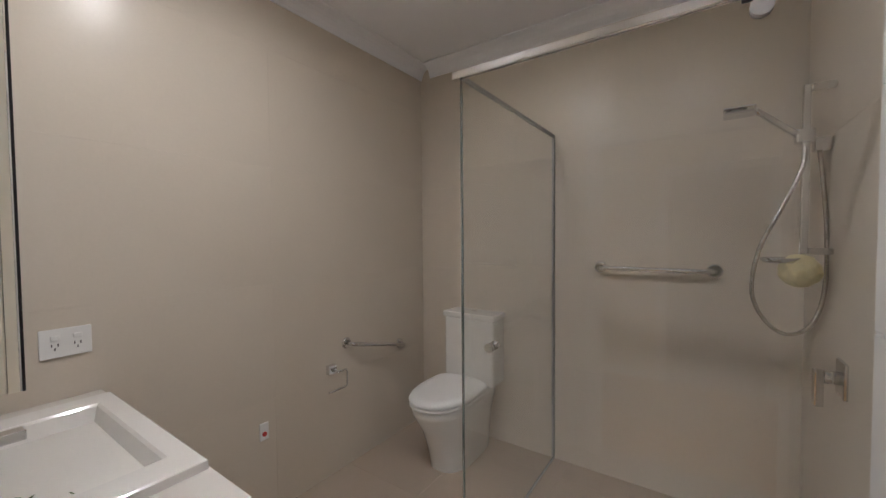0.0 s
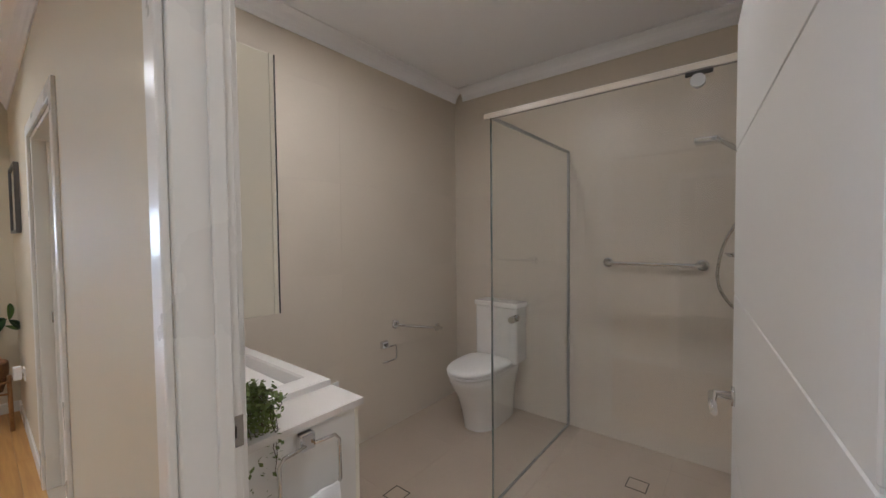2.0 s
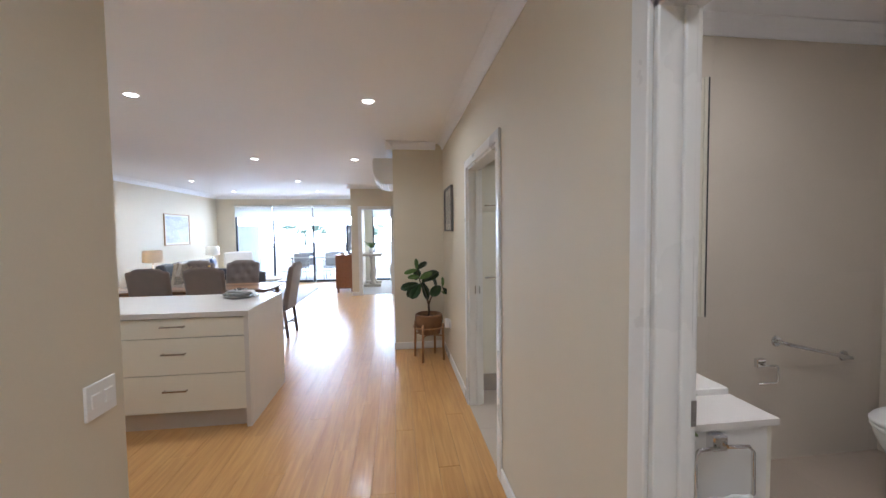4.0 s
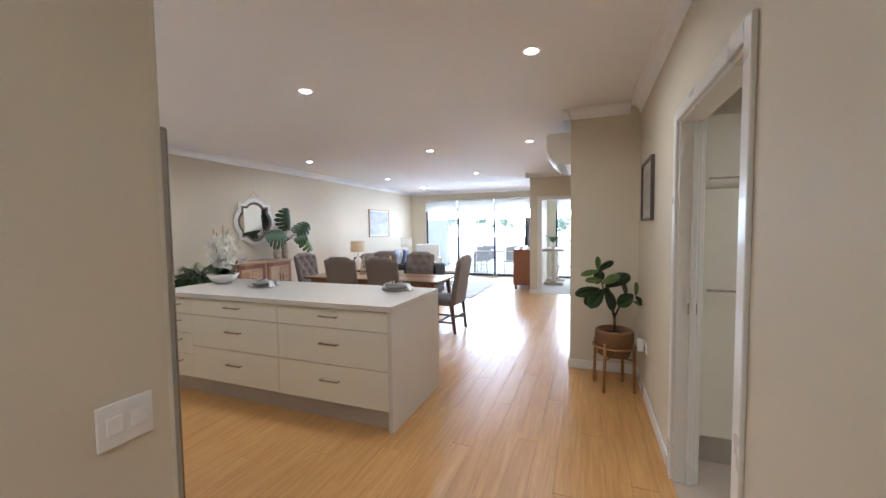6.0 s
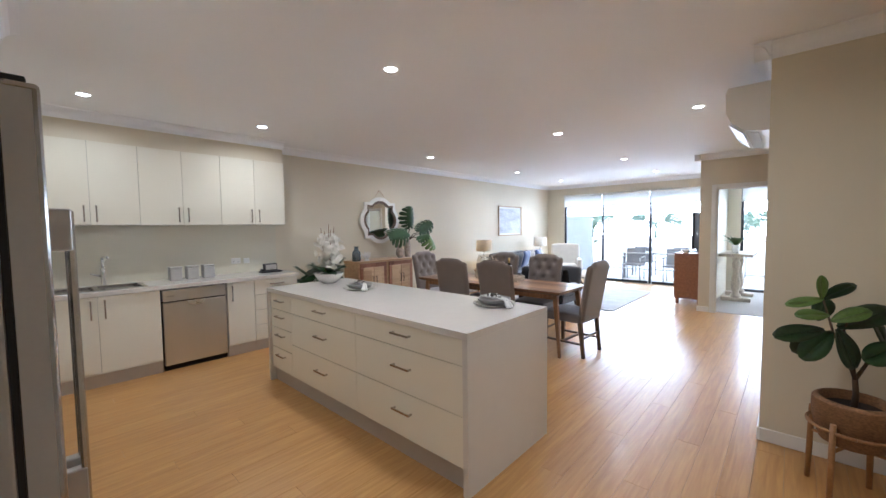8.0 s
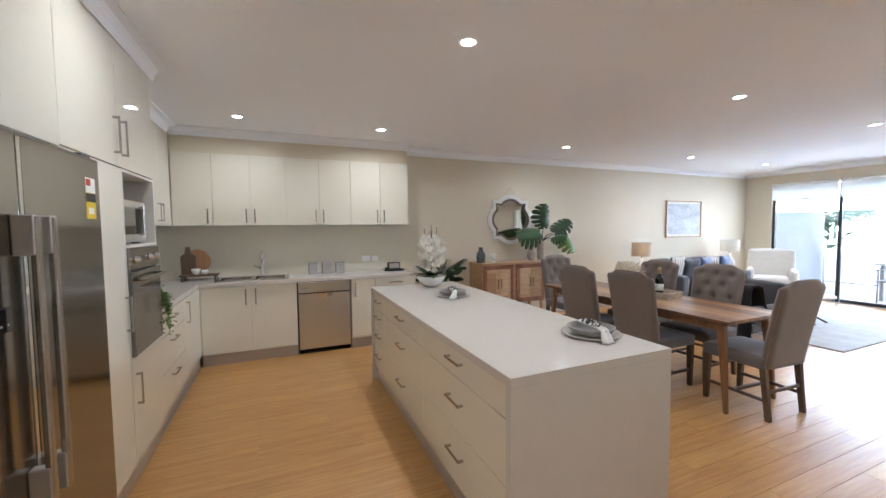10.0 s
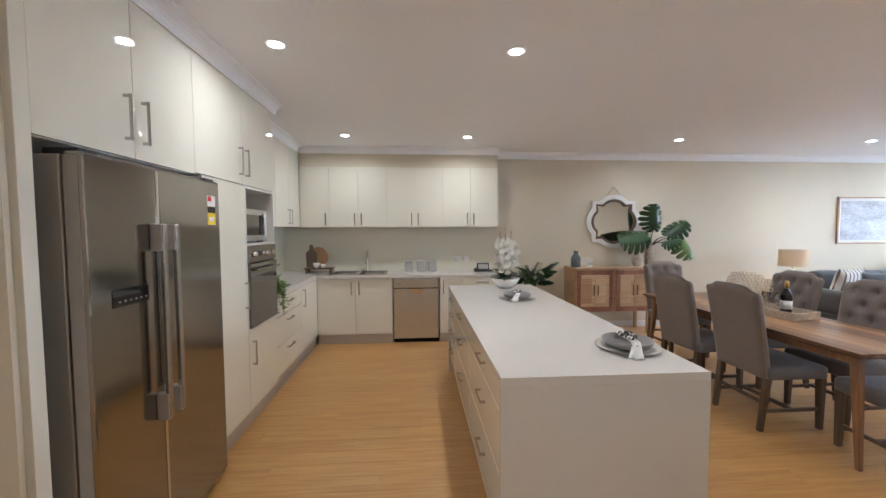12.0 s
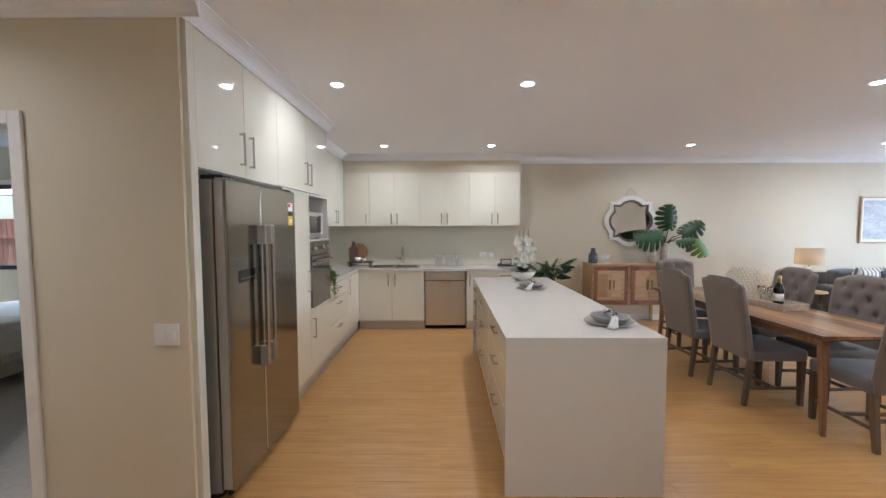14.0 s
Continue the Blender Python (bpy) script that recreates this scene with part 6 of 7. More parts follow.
def orchid():
    t = thing("orchid", (-3.16, -4.08, 0.91), "white potted orchid arrangement in a boat-shaped bowl", "plant")
    part("bowl", lathe([(0, 0), (0.07, 0), (0.125, 0.04), (0.165, 0.105), (0.16, 0.105), (0.11, 0.05), (0, 0.04)], 32, squash=(0.9, 1.0)), "ceramic", t, "white bowl")
    part("moss", lathe([(0, 0.105), (0.07, 0.1), (0.13, 0.082), (0, 0.06)], 20, squash=(0.9, 1.0)), "leaf", t)
    rng = random.Random(21)
    for k in range(14):
        a = k * 2.4
        bm = bmesh.new()
        leaf_blade(bm, (0.03 * math.cos(a), 0.07 * math.sin(a), 0.1), (math.cos(a), math.sin(a), rng.uniform(0.5, 1.3)), (0, 0, 1), rng.uniform(0.13, 0.2), 0.035, 0.25, 0.5, 0, "heart")
        part("leaf", bm, "leaf", t)
    for k, (dx, dy, h) in enumerate(((0.0, 0.02, 0.61), (0.03, -0.05, 0.57), (-0.04, 0.03, 0.58), (0.02, 0.08, 0.55), (-0.02, -0.08, 0.54))):
        top = Vector((dx * 1.3, dy * 1.3, h))
        part("stake", rod([(dx * 0.5, dy * 0.5, 0.07), tuple(top)], [0.0035, 0.003], 6), "stake", t)
        bm = bmesh.new()
        for j in range(52):
            u = 0.24 + 0.54 * j / 51
            c = Vector((dx * 0.6, dy * 0.6, 0.07)).lerp(top, u) + Vector((rng.gauss(0, 0.034), rng.gauss(0, 0.042), rng.gauss(0, 0.012)))
            face = Vector((rng.gauss(0.3, 0.7), rng.gauss(0.6, 0.7), rng.gauss(0, 0.35))).normalized()
            u0 = face.orthogonal().normalized()
            v0 = face.cross(u0)
            for p in range(5):
                b = 2 * math.pi * p / 5 + 0.3 * j
                d = u0 * math.cos(b) + v0 * math.sin(b)
                s = 0.036 if p % 2 else 0.030
                e = face.cross(d)
                bm.faces.new([bm.verts.new(q) for q in (c, c + d * s * 0.6 + e * s * 0.42 + face * 0.004, c + d * s + face * 0.007, c + d * s * 0.6 - e * s * 0.42 + face * 0.004)])
        part("flower_spray", bm, "orchid", t, "white orchid flowers")["kind"] = "stuff"


M["stake"] = material("brown_cane_stake", (0.25, 0.14, 0.07), 0.7, vary=0.2)
orchid()


def fern():
    t = thing("fern", (-3.86, -5.5, 0), "dark green leafy plant in a tall grey planter", "plant")
    part("planter", lathe([(0, 0), (0.11, 0), (0.13, 0.3), (0.145, 0.62), (0.13, 0.62), (0.12, 0.5), (0, 0.5)], 26), "stone_vase", t, "grey planter")
    rng = random.Random(31)
    for k in range(26):
        a = k * 2.4
        r = rng.uniform(0.22, 0.36)
        tip = Vector((math.cos(a) * r, math.sin(a) * r * 0.75, 0.62 + rng.uniform(0.12, 0.42)))
        mid = Vector((math.cos(a) * r * 0.35, math.sin(a) * r * 0.3, 0.62 + rng.uniform(0.15, 0.32)))
        bm = bmesh.new()
        add_rod(bm, [(0, 0, 0.5), tuple(mid), tuple(tip)], [0.004, 0.003, 0.002], 5)
        for j in range(9):
            u = 0.25 + 0.75 * j / 8
            c = mid.lerp(tip, u)
            d = (tip - mid).normalized()
            for s in (-1, 1):
                w = d.cross(Vector((0, 0, 1))) * s + d * 0.5 + Vector((0, 0, -0.15))
                ln = 0.12 * (1.15 - 0.6 * u)
                leaf_blade(bm, c, w, (0, 0, 1), ln, 0.026, 0.1, 0.3, 0, "heart")
        part("frond", bm, "leaf", t)


fern()


# ---- table settings ----
def setting(at, turn, label):
    t = thing("dinner_plate", (*at, 0.91), "pale grey ceramic dinner plate on the island", "plate", "place settings", turn)
    part("plate", lathe([(0, 0), (0.09, 0), (0.12, 0.006), (0.152, 0.016), (0.151, 0.019), (0.12, 0.01), (0.08, 0.006), (0, 0.006)], 40), "plate", t)
    b = thing("side_bowl", (*at, 0.917), "grey ceramic bowl stacked on a plate", "bowl", "place settings", turn)
    part("bowl", lathe([(0, 0), (0.06, 0), (0.10, 0.012), (0.122, 0.042), (0.117, 0.043), (0.096, 0.018), (0, 0.01)], 36), "bowl_grey", b)
    n = thing("napkin", (*at, 0.93), label, "napkin", "place settings", turn)
    bm = bmesh.new()
    rng = random.Random(6)
    g = []
    for i in range(17):
        row = []
        u = -1 + 2 * i / 16
        for j in range(7):
            v = -1 + 2 * j / 6
            z = 0.036 + 0.006 * math.cos(v * 5 + u * 3) - (0.046 * max(0, abs(u) - 0.6) / 0.4)
            row.append(bm.verts.new((u * 0.185, v * (0.012 + 0.022 * abs(u) ** 2) + 0.014 * math.sin(u * 4), z)))
        g.append(row)
    for i in range(16):
        for j in range(6):
            bm.faces.new((g[i][j], g[i + 1][j], g[i + 1][j + 1], g[i][j + 1]))
    ob = part("cloth", bm, "towel", n, smooth=True)
    ob.modifiers.new("thick", "SOLIDIFY").thickness = 0.004
    for mat, count, label_ in (("beads", 46, "dark wooden beads"), ("plastic", 26, "white beads")):
        bm = bmesh.new()
        for k in range(count):
            a, r = rng.uniform(0, 6.283), math.sqrt(rng.random())
            at_ = Vector((0.075 * r * math.cos(a), 0.036 * r * math.sin(a), 0.047 + 0.011 * (1 - r) + rng.uniform(-0.003, 0.003)))
            bmesh.ops.create_icosphere(bm, subdivisions=1, radius=rng.uniform(0.0055, 0.0075), matrix=Matrix.Translation(at_))
        part("bead_string", bm, mat, n, label_, smooth=True)["kind"] = "stuff"


M["plate"] = material("speckled_grey_ceramic", (0.60, 0.58, 0.54), 0.25, vary=0.08, scale=40)
M["bowl_grey"] = material("mid_grey_ceramic", (0.26, 0.25, 0.24), 0.35, vary=0.1, scale=30)
M["beads"] = material("dark_beads", (0.06, 0.05, 0.04), 0.5, vary=0.8, scale=60)
setting((-3.31, -2.10), 75, "white gauze napkin in a beaded ring")
setting((-3.12, -3.47), 70, "white gauze napkin in a beaded ring")


def tray_set():
    t = thing("wooden_tray", (-5.45, -3.42, 0.745), "whitewashed timber serving tray on the table", "tray", turn=8)
    part("base", block((-0.14, -0.24, 0, 0.14, 0.24, 0.012)), "tray", t)
    for q in ((-0.14, -0.24, 0.0121, -0.128, 0.24, 0.06), (0.128, -0.24, 0.0121, 0.14, 0.24, 0.06), (-0.128, -0.24, 0.0121, 0.128, -0.228, 0.06), (-0.128, 0.228, 0.0121, 0.128, 0.24, 0.06)):
        part("side", block(q, 0.002, 1), "tray", t)
    b = thing("wine_bottle", (-5.47, -3.36, 0.757), "dark wine bottle with a gold neck on the tray", "bottle")
    part("bottle", lathe([(0, 0), (0.038, 0), (0.04, 0.01), (0.04, 0.15), (0.034, 0.19), (0.015, 0.22), (0.014, 0.285), (0, 0.285)], 22), "black_gloss", b)
    part("foil", lathe([(0.0155, 0.225), (0.0165, 0.225), (0.0155, 0.29), (0, 0.291)], 16), "brass", b, "gold foil neck")
    part("label", lathe([(0.0405, 0.05), (0.041, 0.05), (0.041, 0.12), (0.0405, 0.12)], 22), "paper", b)
    for k, (dx, dy) in enumerate(((0.05, 0.06), (0.03, -0.08), (-0.05, -0.02))):
        g = thing("wine_glass", (-5.45 + dx, -3.42 + dy, 0.757), "clear stemmed wine glass on the tray", "glass", "glasses on the tray")
        part("glass", lathe([(0, 0), (0.03, 0), (0.03, 0.003), (0.005, 0.008), (0.004, 0.07), (0.02, 0.09), (0.033, 0.12), (0.03, 0.175), (0.0285, 0.175), (0.031, 0.12), (0.018, 0.093), (0, 0.08)], 20), "fine_glass", g)
    s = thing("lattice_bowl", (-5.42, -3.82, 0.745), "large pale woven wire bowl standing on edge", "bowl")
    bm = bmesh.new()
    rng = random.Random(14)
    cells = [(0.036 * (i + 0.5 * (j % 2)) - 0.25 + rng.uniform(-0.005, 0.005), 0.031 * j + 0.012 + rng.uniform(-0.005, 0.005)) for i in range(15) for j in range(12)]
    for x, z in cells:
        if (x / 0.25) ** 2 + ((z - 0.165) / 0.18) ** 2 > 1:
            continue
        n = 6
        r = 0.021
        add_rod(bm, [(x + r * math.cos(2 * math.pi * k / n), 0.12 * (x / 0.25) ** 2 + 0.05 * (z / 0.3), max(0.003, z + r * 0.85 * math.sin(2 * math.pi * k / n))) for k in range(n + 1)], 0.0035, 5)
    part("lattice", bm, "lattice", s)["kind"] = "stuff"


M["tray"] = material("whitewashed_timber", (0.56, 0.48, 0.39), 0.6, vary=0.35, scale=20, stretch=(1, 6, 1))
M["brass"] = material("aged_brass", (0.55, 0.38, 0.14), 0.3, metal=1.0, vary=0.1)
M["lattice"] = material("pale_gold_wire", (0.55, 0.47, 0.35), 0.4, metal=0.4, vary=0.1)
tray_set()


# ---- windows ----
def translucent(name, color, share):
    m = material(name, color, 0.8, vary=0.03, scale=4, fine=0.15)
    nt = m.node_tree
    tr = nt.nodes.new("ShaderNodeBsdfTranslucent")
    tr.inputs[0].default_value = (*color, 1)
    mx = nt.nodes.new("ShaderNodeMixShader")
    mx.inputs[0].default_value = share
    nt.links.new(nt.nodes["Principled BSDF"].outputs[0], mx.inputs[1])
    nt.links.new(tr.outputs[0], mx.inputs[2])
    nt.links.new(mx.outputs[0], nt.nodes["Material Output"].inputs[0])
    return m


M["blind"] = translucent("white_roller_blind", (0.80, 0.80, 0.79), 0.55)
M["shade"] = translucent("cream_linen_shade", (0.66, 0.56, 0.43), 0.4)
M["shade_white"] = translucent("white_linen_shade", (0.78, 0.75, 0.70), 0.4)


def glazing(name, axis, at, edges, z0, z1, label, drop, fw=0.05, top=None):
    """A framed window in a wall: uprights, rails, a pane in each bay, and roller blinds on the room side."""
    t = tagged(thing(name, (0, 0, 0), label, "window"), kind="structure")
    def put(a0, b0, s, a1, b1, e):
        return (at + b0, a0, s, at + b1, a1, e) if axis == "y" else (a0, at - b1, s, a1, at - b0, e)
    for k, a in enumerate(edges):
        lo = a if k == 0 else a - fw / 2
        hi = a + fw if k == 0 else (a if k == len(edges) - 1 else a + fw / 2)
        if k == len(edges) - 1:
            lo = a - fw
        part("window_frame", block(put(lo, -0.10, z0 + 0.001, hi, -0.04, z1 - 0.001), 0.003, 1), "win_frame", t)
    for a0, a1 in zip(edges, edges[1:]):
        for s, e in ((z0 + 0.001, z0 + 0.06), (z1 - 0.06, z1 - 0.001)):
            part("window_frame", block(put(a0 + fw, -0.095, s, a1 - fw, -0.045, e)), "win_frame", t)
        g = part("pane", block(put(a0 + fw * 0.5, -0.073, z0 + 0.03, a1 - fw * 0.5, -0.067, z1 - 0.03)), "glass", t)
        g.visible_shadow = False
        b = thing("roller_blind", (0, 0, 0), "white roller blind pulled part of the way down", "blind", "window blinds")
        part("fabric", block(put(a0 + 0.015, 0.02, z1 - drop, a1 - 0.015, 0.0215, z1 + 0.02)), "blind", b)
        part("bottom_rail", block(put(a0 + 0.015, 0.012, z1 - drop - 0.022, a1 - 0.015, 0.029, z1 - drop), 0.003, 1), "trim", b)
        part("roller", rod([put(a0 + 0.012, 0.035, z1 + 0.045, 0, 0, 0)[:3], put(a1 - 0.012, 0.035, z1 + 0.045, 0, 0, 0)[:3]], 0.028, 14), "trim", b)
    return t


glazing("window_living", "y", FRONT, [-5.37, -4.29, -3.13, -1.74], 0.0, 2.27, "dark aluminium sliding glass doors to the balcony", 0.25)
glazing("window_sunroom", "y", FRONT, [-1.35, -0.1, 1.2], 0.0, 2.27, "dark aluminium sunroom window", 0.30)
glazing("window_bedroom", "x", -4.9, [3.38, 4.3, 5.2], 0.95, 2.1, "dark aluminium bedroom window", 0.12)

# ---- living room ----
M["sofa"] = material("dark_grey_upholstery", (0.085, 0.088, 0.098), 0.9, vary=0.1, scale=10, fine=0.5, grain=300, sheen=0.3)
M["white_cloth"] = material("off_white_upholstery", (0.70, 0.67, 0.62), 0.9, vary=0.05, scale=10, fine=0.5, grain=280, sheen=0.2)
M["blue_cloth"] = material("blue_grey_velvet", (0.10, 0.14, 0.27), 0.8, vary=0.15, scale=12, sheen=0.5)
M["black_cloth"] = material("black_knit_throw", (0.012, 0.012, 0.016), 0.95, vary=0.3, scale=60, bump=0.6, sheen=0.2)
M["rug"] = material("pale_grey_rug", (0.50, 0.50, 0.51), 0.95, vary=0.2, scale=5, bump=0.4)
M["tv_wood"] = timber("red_brown_tv_cabinet", (0.22, 0.09, 0.045), (0.33, 0.15, 0.075), 0.4, 0, 2.2, 0.2)


def stripes(name, a, b, axis, scale):
    m = material(name, a, 0.9, vary=0.04, fine=0.4, grain=250)
    nt = m.node_tree
    tc = nt.nodes.new("ShaderNodeTexCoord")
    w = nt.nodes.new("ShaderNodeTexWave")
    w.wave_type, w.bands_direction = "BANDS", axis
    w.inputs["Scale"].default_value = scale
    nt.links.new(tc.outputs["Object"], w.inputs["Vector"])
    r = nt.nodes.new("ShaderNodeValToRGB")
    r.color_ramp.interpolation = "CONSTANT"
    r.color_ramp.elements[0].color, r.color_ramp.elements[1].color = (*a, 1), (*b, 1)
    r.color_ramp.elements[1].position = 0.72
    nt.links.new(w.outputs["Fac"], r.inputs[0])
    nt.links.new(r.outputs[0], nt.nodes["Principled BSDF"].inputs["Base Color"])
    return m


M["striped"] = stripes("striped_cushion_cloth", (0.66, 0.63, 0.58), (0.16, 0.15, 0.15), "X", 5.0)


def soft_box(b, r=0.05, puff=0.02):
    bm = block(b, r, 4)
    c = [(b[k] + b[k + 3]) / 2 for k in range(3)]
    h = [abs(b[k + 3] - b[k]) / 2 for k in range(3)]
    bmesh.ops.subdivide_edges(bm, edges=[e for e in bm.edges if e.calc_length() > 0.18], cuts=4, use_grid_fill=True)
    for v in bm.verts:
        u = [(v.co[k] - c[k]) / max(h[k], 1e-4) for k in range(3)]
        for k in range(3):
            if abs(u[k]) > 0.9:
                o = [abs(u[j]) for j in range(3) if j != k]
                v.co[k] += (1 if u[k] > 0 else -1) * puff * max(0, 1 - o[0] ** 2) * max(0, 1 - o[1] ** 2)
    return bm


def cushion(at, rot, size, mat, label):
    t = thing("cushion", at, label, "cushion", "sofa cushions")
    t.matrix_basis = pose(*at, *rot)
    bm = bmesh.new()
    n = 12
    top, bot = {}, {}
    for i in range(n + 1):
        for j in range(n + 1):
            u, v = -1 + 2 * i / n, -1 + 2 * j / n
            pin = 1 - 0.08 * (1 - abs(u)) * abs(v) - 0.08 * (1 - abs(v)) * abs(u)
            hgt = 0.085 * (max(0, 1 - u ** 4) * max(0, 1 - v ** 4)) ** 0.6
            x, z = u * size / 2 * pin, v * size / 2 * pin
            top[i, j] = bm.verts.new((x, -hgt, z + size / 2))
            bot[i, j] = bm.verts.new((x, hgt, z + size / 2)) if 0 < i < n and 0 < j < n else top[i, j]
    for i in range(n):
        for j in range(n):
            bm.faces.new((top[i, j], top[i + 1, j], top[i + 1, j + 1], top[i, j + 1]))
            q = (bot[i, j], bot[i, j + 1], bot[i + 1, j + 1], bot[i + 1, j])
            if len(set(q)) == 4 and q != (top[i, j], top[i, j + 1], top[i + 1, j + 1], top[i + 1, j]):
                bm.faces.new(q)
    part("cover", bm, mat, t, smooth=True)
    return t


def sofa():
    x0, x1, y0, y1 = -10.0, -8.05, -5.80, -4.90
    t = thing("sofa", ((x0 + x1) / 2, (y0 + y1) / 2, 0), "dark grey three-seat sofa against the wall", "sofa")
    o = t.location
    sh = lambda q: tuple(q[k] - o[k % 3] for k in range(6))
    part("base", soft_box(sh((x0, y0, 0.08, x1, y1, 0.30)), 0.03, 0.0), "sofa", t)
    w = (x1 - x0 - 0.4) / 3
    for k in range(3):
        part("seat_cushion", soft_box(sh((x0 + 0.2 + k * w + 0.004, y0 + 0.25, 0.302, x0 + 0.2 + (k + 1) * w - 0.004, y1 + 0.02, 0.46)), 0.04, 0.02), "sofa", t)
        part("back_cushion", soft_box(sh((x0 + 0.2 + k * w + 0.004, y0 + 0.08, 0.47, x0 + 0.2 + (k + 1) * w - 0.004, y0 + 0.27, 0.84)), 0.05, 0.03), "sofa", t)
    part("back", soft_box(sh((x0, y0, 0.301, x1, y0 + 0.1, 0.80)), 0.04, 0.0), "sofa", t)
    for a0, a1 in ((x0, x0 + 0.195), (x1 - 0.195, x1)):
        part("arm", soft_box(sh((a0, y0 + 0.101, 0.301, a1, y1, 0.62)), 0.06, 0.01), "sofa", t)
    for sx in (x0 + 0.1, x1 - 0.1):
        for sy in (y0 + 0.1, y1 - 0.1):
            part("leg", rod([Vector((sx, sy, 0)) - o, Vector((sx, sy, 0.085)) - o], [0.018, 0.025], 10), "leg_wood", t)


sofa()
cushion((-8.42, -5.36, 0.48), (-14, 0, 6), 0.46, "striped", "striped cream and charcoal cushion on the sofa")
cushion((-8.75, -5.33, 0.48), (-18, 0, -8), 0.42, "sofa", "dark grey cushion on the sofa")
cushion((-9.1, -5.34, 0.48), (-20, 0, 10), 0.44, "blue_cloth", "blue velvet cushion on the sofa")
cushion((-9.42, -5.36, 0.48), (-14, 0, -5), 0.44, "striped", "striped cream and charcoal cushion on the sofa")
cushion((-9.7, -5.33, 0.48), (-16, 0, 12), 0.44, "blue_cloth", "blue velvet cushion on the sofa")


def armchair(at, turn, mat, label, throw=False):
    t = thing("armchair", at, label, "armchair", "", turn)
    part("base", soft_box((-0.36, -0.36, 0.16, 0.36, 0.36, 0.32), 0.03, 0.0), mat, t)
    part("seat_cushion", soft_box((-0.26, -0.40, 0.322, 0.26, 0.22, 0.47), 0.045, 0.02), mat, t)
    bm = soft_box((-0.36, 0.22, 0.322, 0.36, 0.36, 0.98), 0.05, 0.02)
    for v in bm.verts:
        v.co.y += 0.16 * max(0, v.co.z - 0.35)
    part("backrest", bm, mat, t)
    for s in (-1, 1):
        part("arm", soft_box((s * 0.27, -0.38, 0.322, s * 0.38, 0.24, 0.62), 0.05, 0.01), mat, t)
        for y in (-0.3, 0.3):
            part("leg", rod([(s * 0.31, y, 0), (s * 0.29, y * 0.95, 0.165)], [0.014, 0.022], 10), "leg_wood", t)
    return t


armchair((-10.72, -4.95, 0), 118, "white_cloth", "off-white upholstered wing armchair by the window")
armchair((-10.3, -0.35, 0), 70, "white_cloth", "pale upholstered armchair in the sunroom")
armchair((-7.55, -3.75, 0), 90, "sofa", "dark grey armchair under a black throw").scale = (1, 1, 0.72)


def throw():
    t = thing("throw_blanket", (-7.24, -3.75, 0.0), "black knitted throw draped over an armchair back", "throw")
    bm = bmesh.new()
    prof = [(0.19, 0.06), (0.18, 0.3), (0.17, 0.6), (0.155, 0.9), (0.12, 1.01), (0.02, 1.03), (-0.09, 0.99), (-0.13, 0.9), (-0.165, 0.72), (-0.19, 0.53)]
    g = []
    for i in range(25):
        u = -1 + 2 * i / 24
        g.append([bm.verts.new((x + 0.012 * math.sin(i * 0.9 + z * 4), u * (0.40 + 0.02 * math.sin(z * 6)), z + (0.03 * math.sin(u * 5) if z < 0.1 else 0))) for x, z in prof])
    for i in range(24):
        for j in range(len(prof) - 1):
            bm.faces.new((g[i][j], g[i + 1][j], g[i + 1][j + 1], g[i][j + 1]))
    ob = part("cloth", bm, "black_cloth", t, smooth=True)
    ob.modifiers.new("thick", "SOLIDIFY").thickness = 0.012
    return t


throw().scale = (1, 1, 0.72)


def table_lamp(at, shade, glow, label):
    s = thing("side_table", (*at, 0), "small round timber side table beside the sofa", "side table", "side tables")
    part("top", lathe([(0, 0.53), (0.22, 0.53), (0.225, 0.54), (0.22, 0.55), (0, 0.55)], 28), "board_light", s)
    for k in range(3):
        a = 2 * math.pi * k / 3 + 0.4
        part("leg", rod([(0.2 * math.cos(a), 0.2 * math.sin(a), 0), (0.12 * math.cos(a), 0.12 * math.sin(a), 0.53)], [0.012, 0.016], 8), "leg_wood", s)
    t = thing("table_lamp", (*at, 0.55), label, "table lamp", "table lamps")
    part("base", lathe([(0, 0), (0.075, 0), (0.085, 0.03), (0.1, 0.12), (0.085, 0.21), (0.04, 0.27), (0.025, 0.29), (0.025, 0.36), (0, 0.36)], 26), "ceramic", t)
    part("shade", lathe([(0.17, 0.40), (0.162, 0.64), (0.160, 0.64), (0.168, 0.40), (0.17, 0.40)], 36), shade, t, "drum shade")
    part("stem", rod([(0, 0, 0.36), (0, 0, 0.60)], 0.006, 8), "brass", t)
    bulb = part("bulb", lathe([(0, 0.43), (0.02, 0.44), (0.032, 0.48), (0.02, 0.52), (0, 0.53)], 14), "bulb", t, "glowing bulb")
    return t


M["bulb"] = material("warm_bulb", (0.9, 0.85, 0.75), 0.4, emit=(1.0, 0.78, 0.5, 60.0))
table_lamp((-7.74, -5.45), "shade", 1, "white ceramic table lamp with a cream drum shade")
table_lamp((-10.34, -5.5), "shade_white", 1, "white ceramic table lamp with a white drum shade")

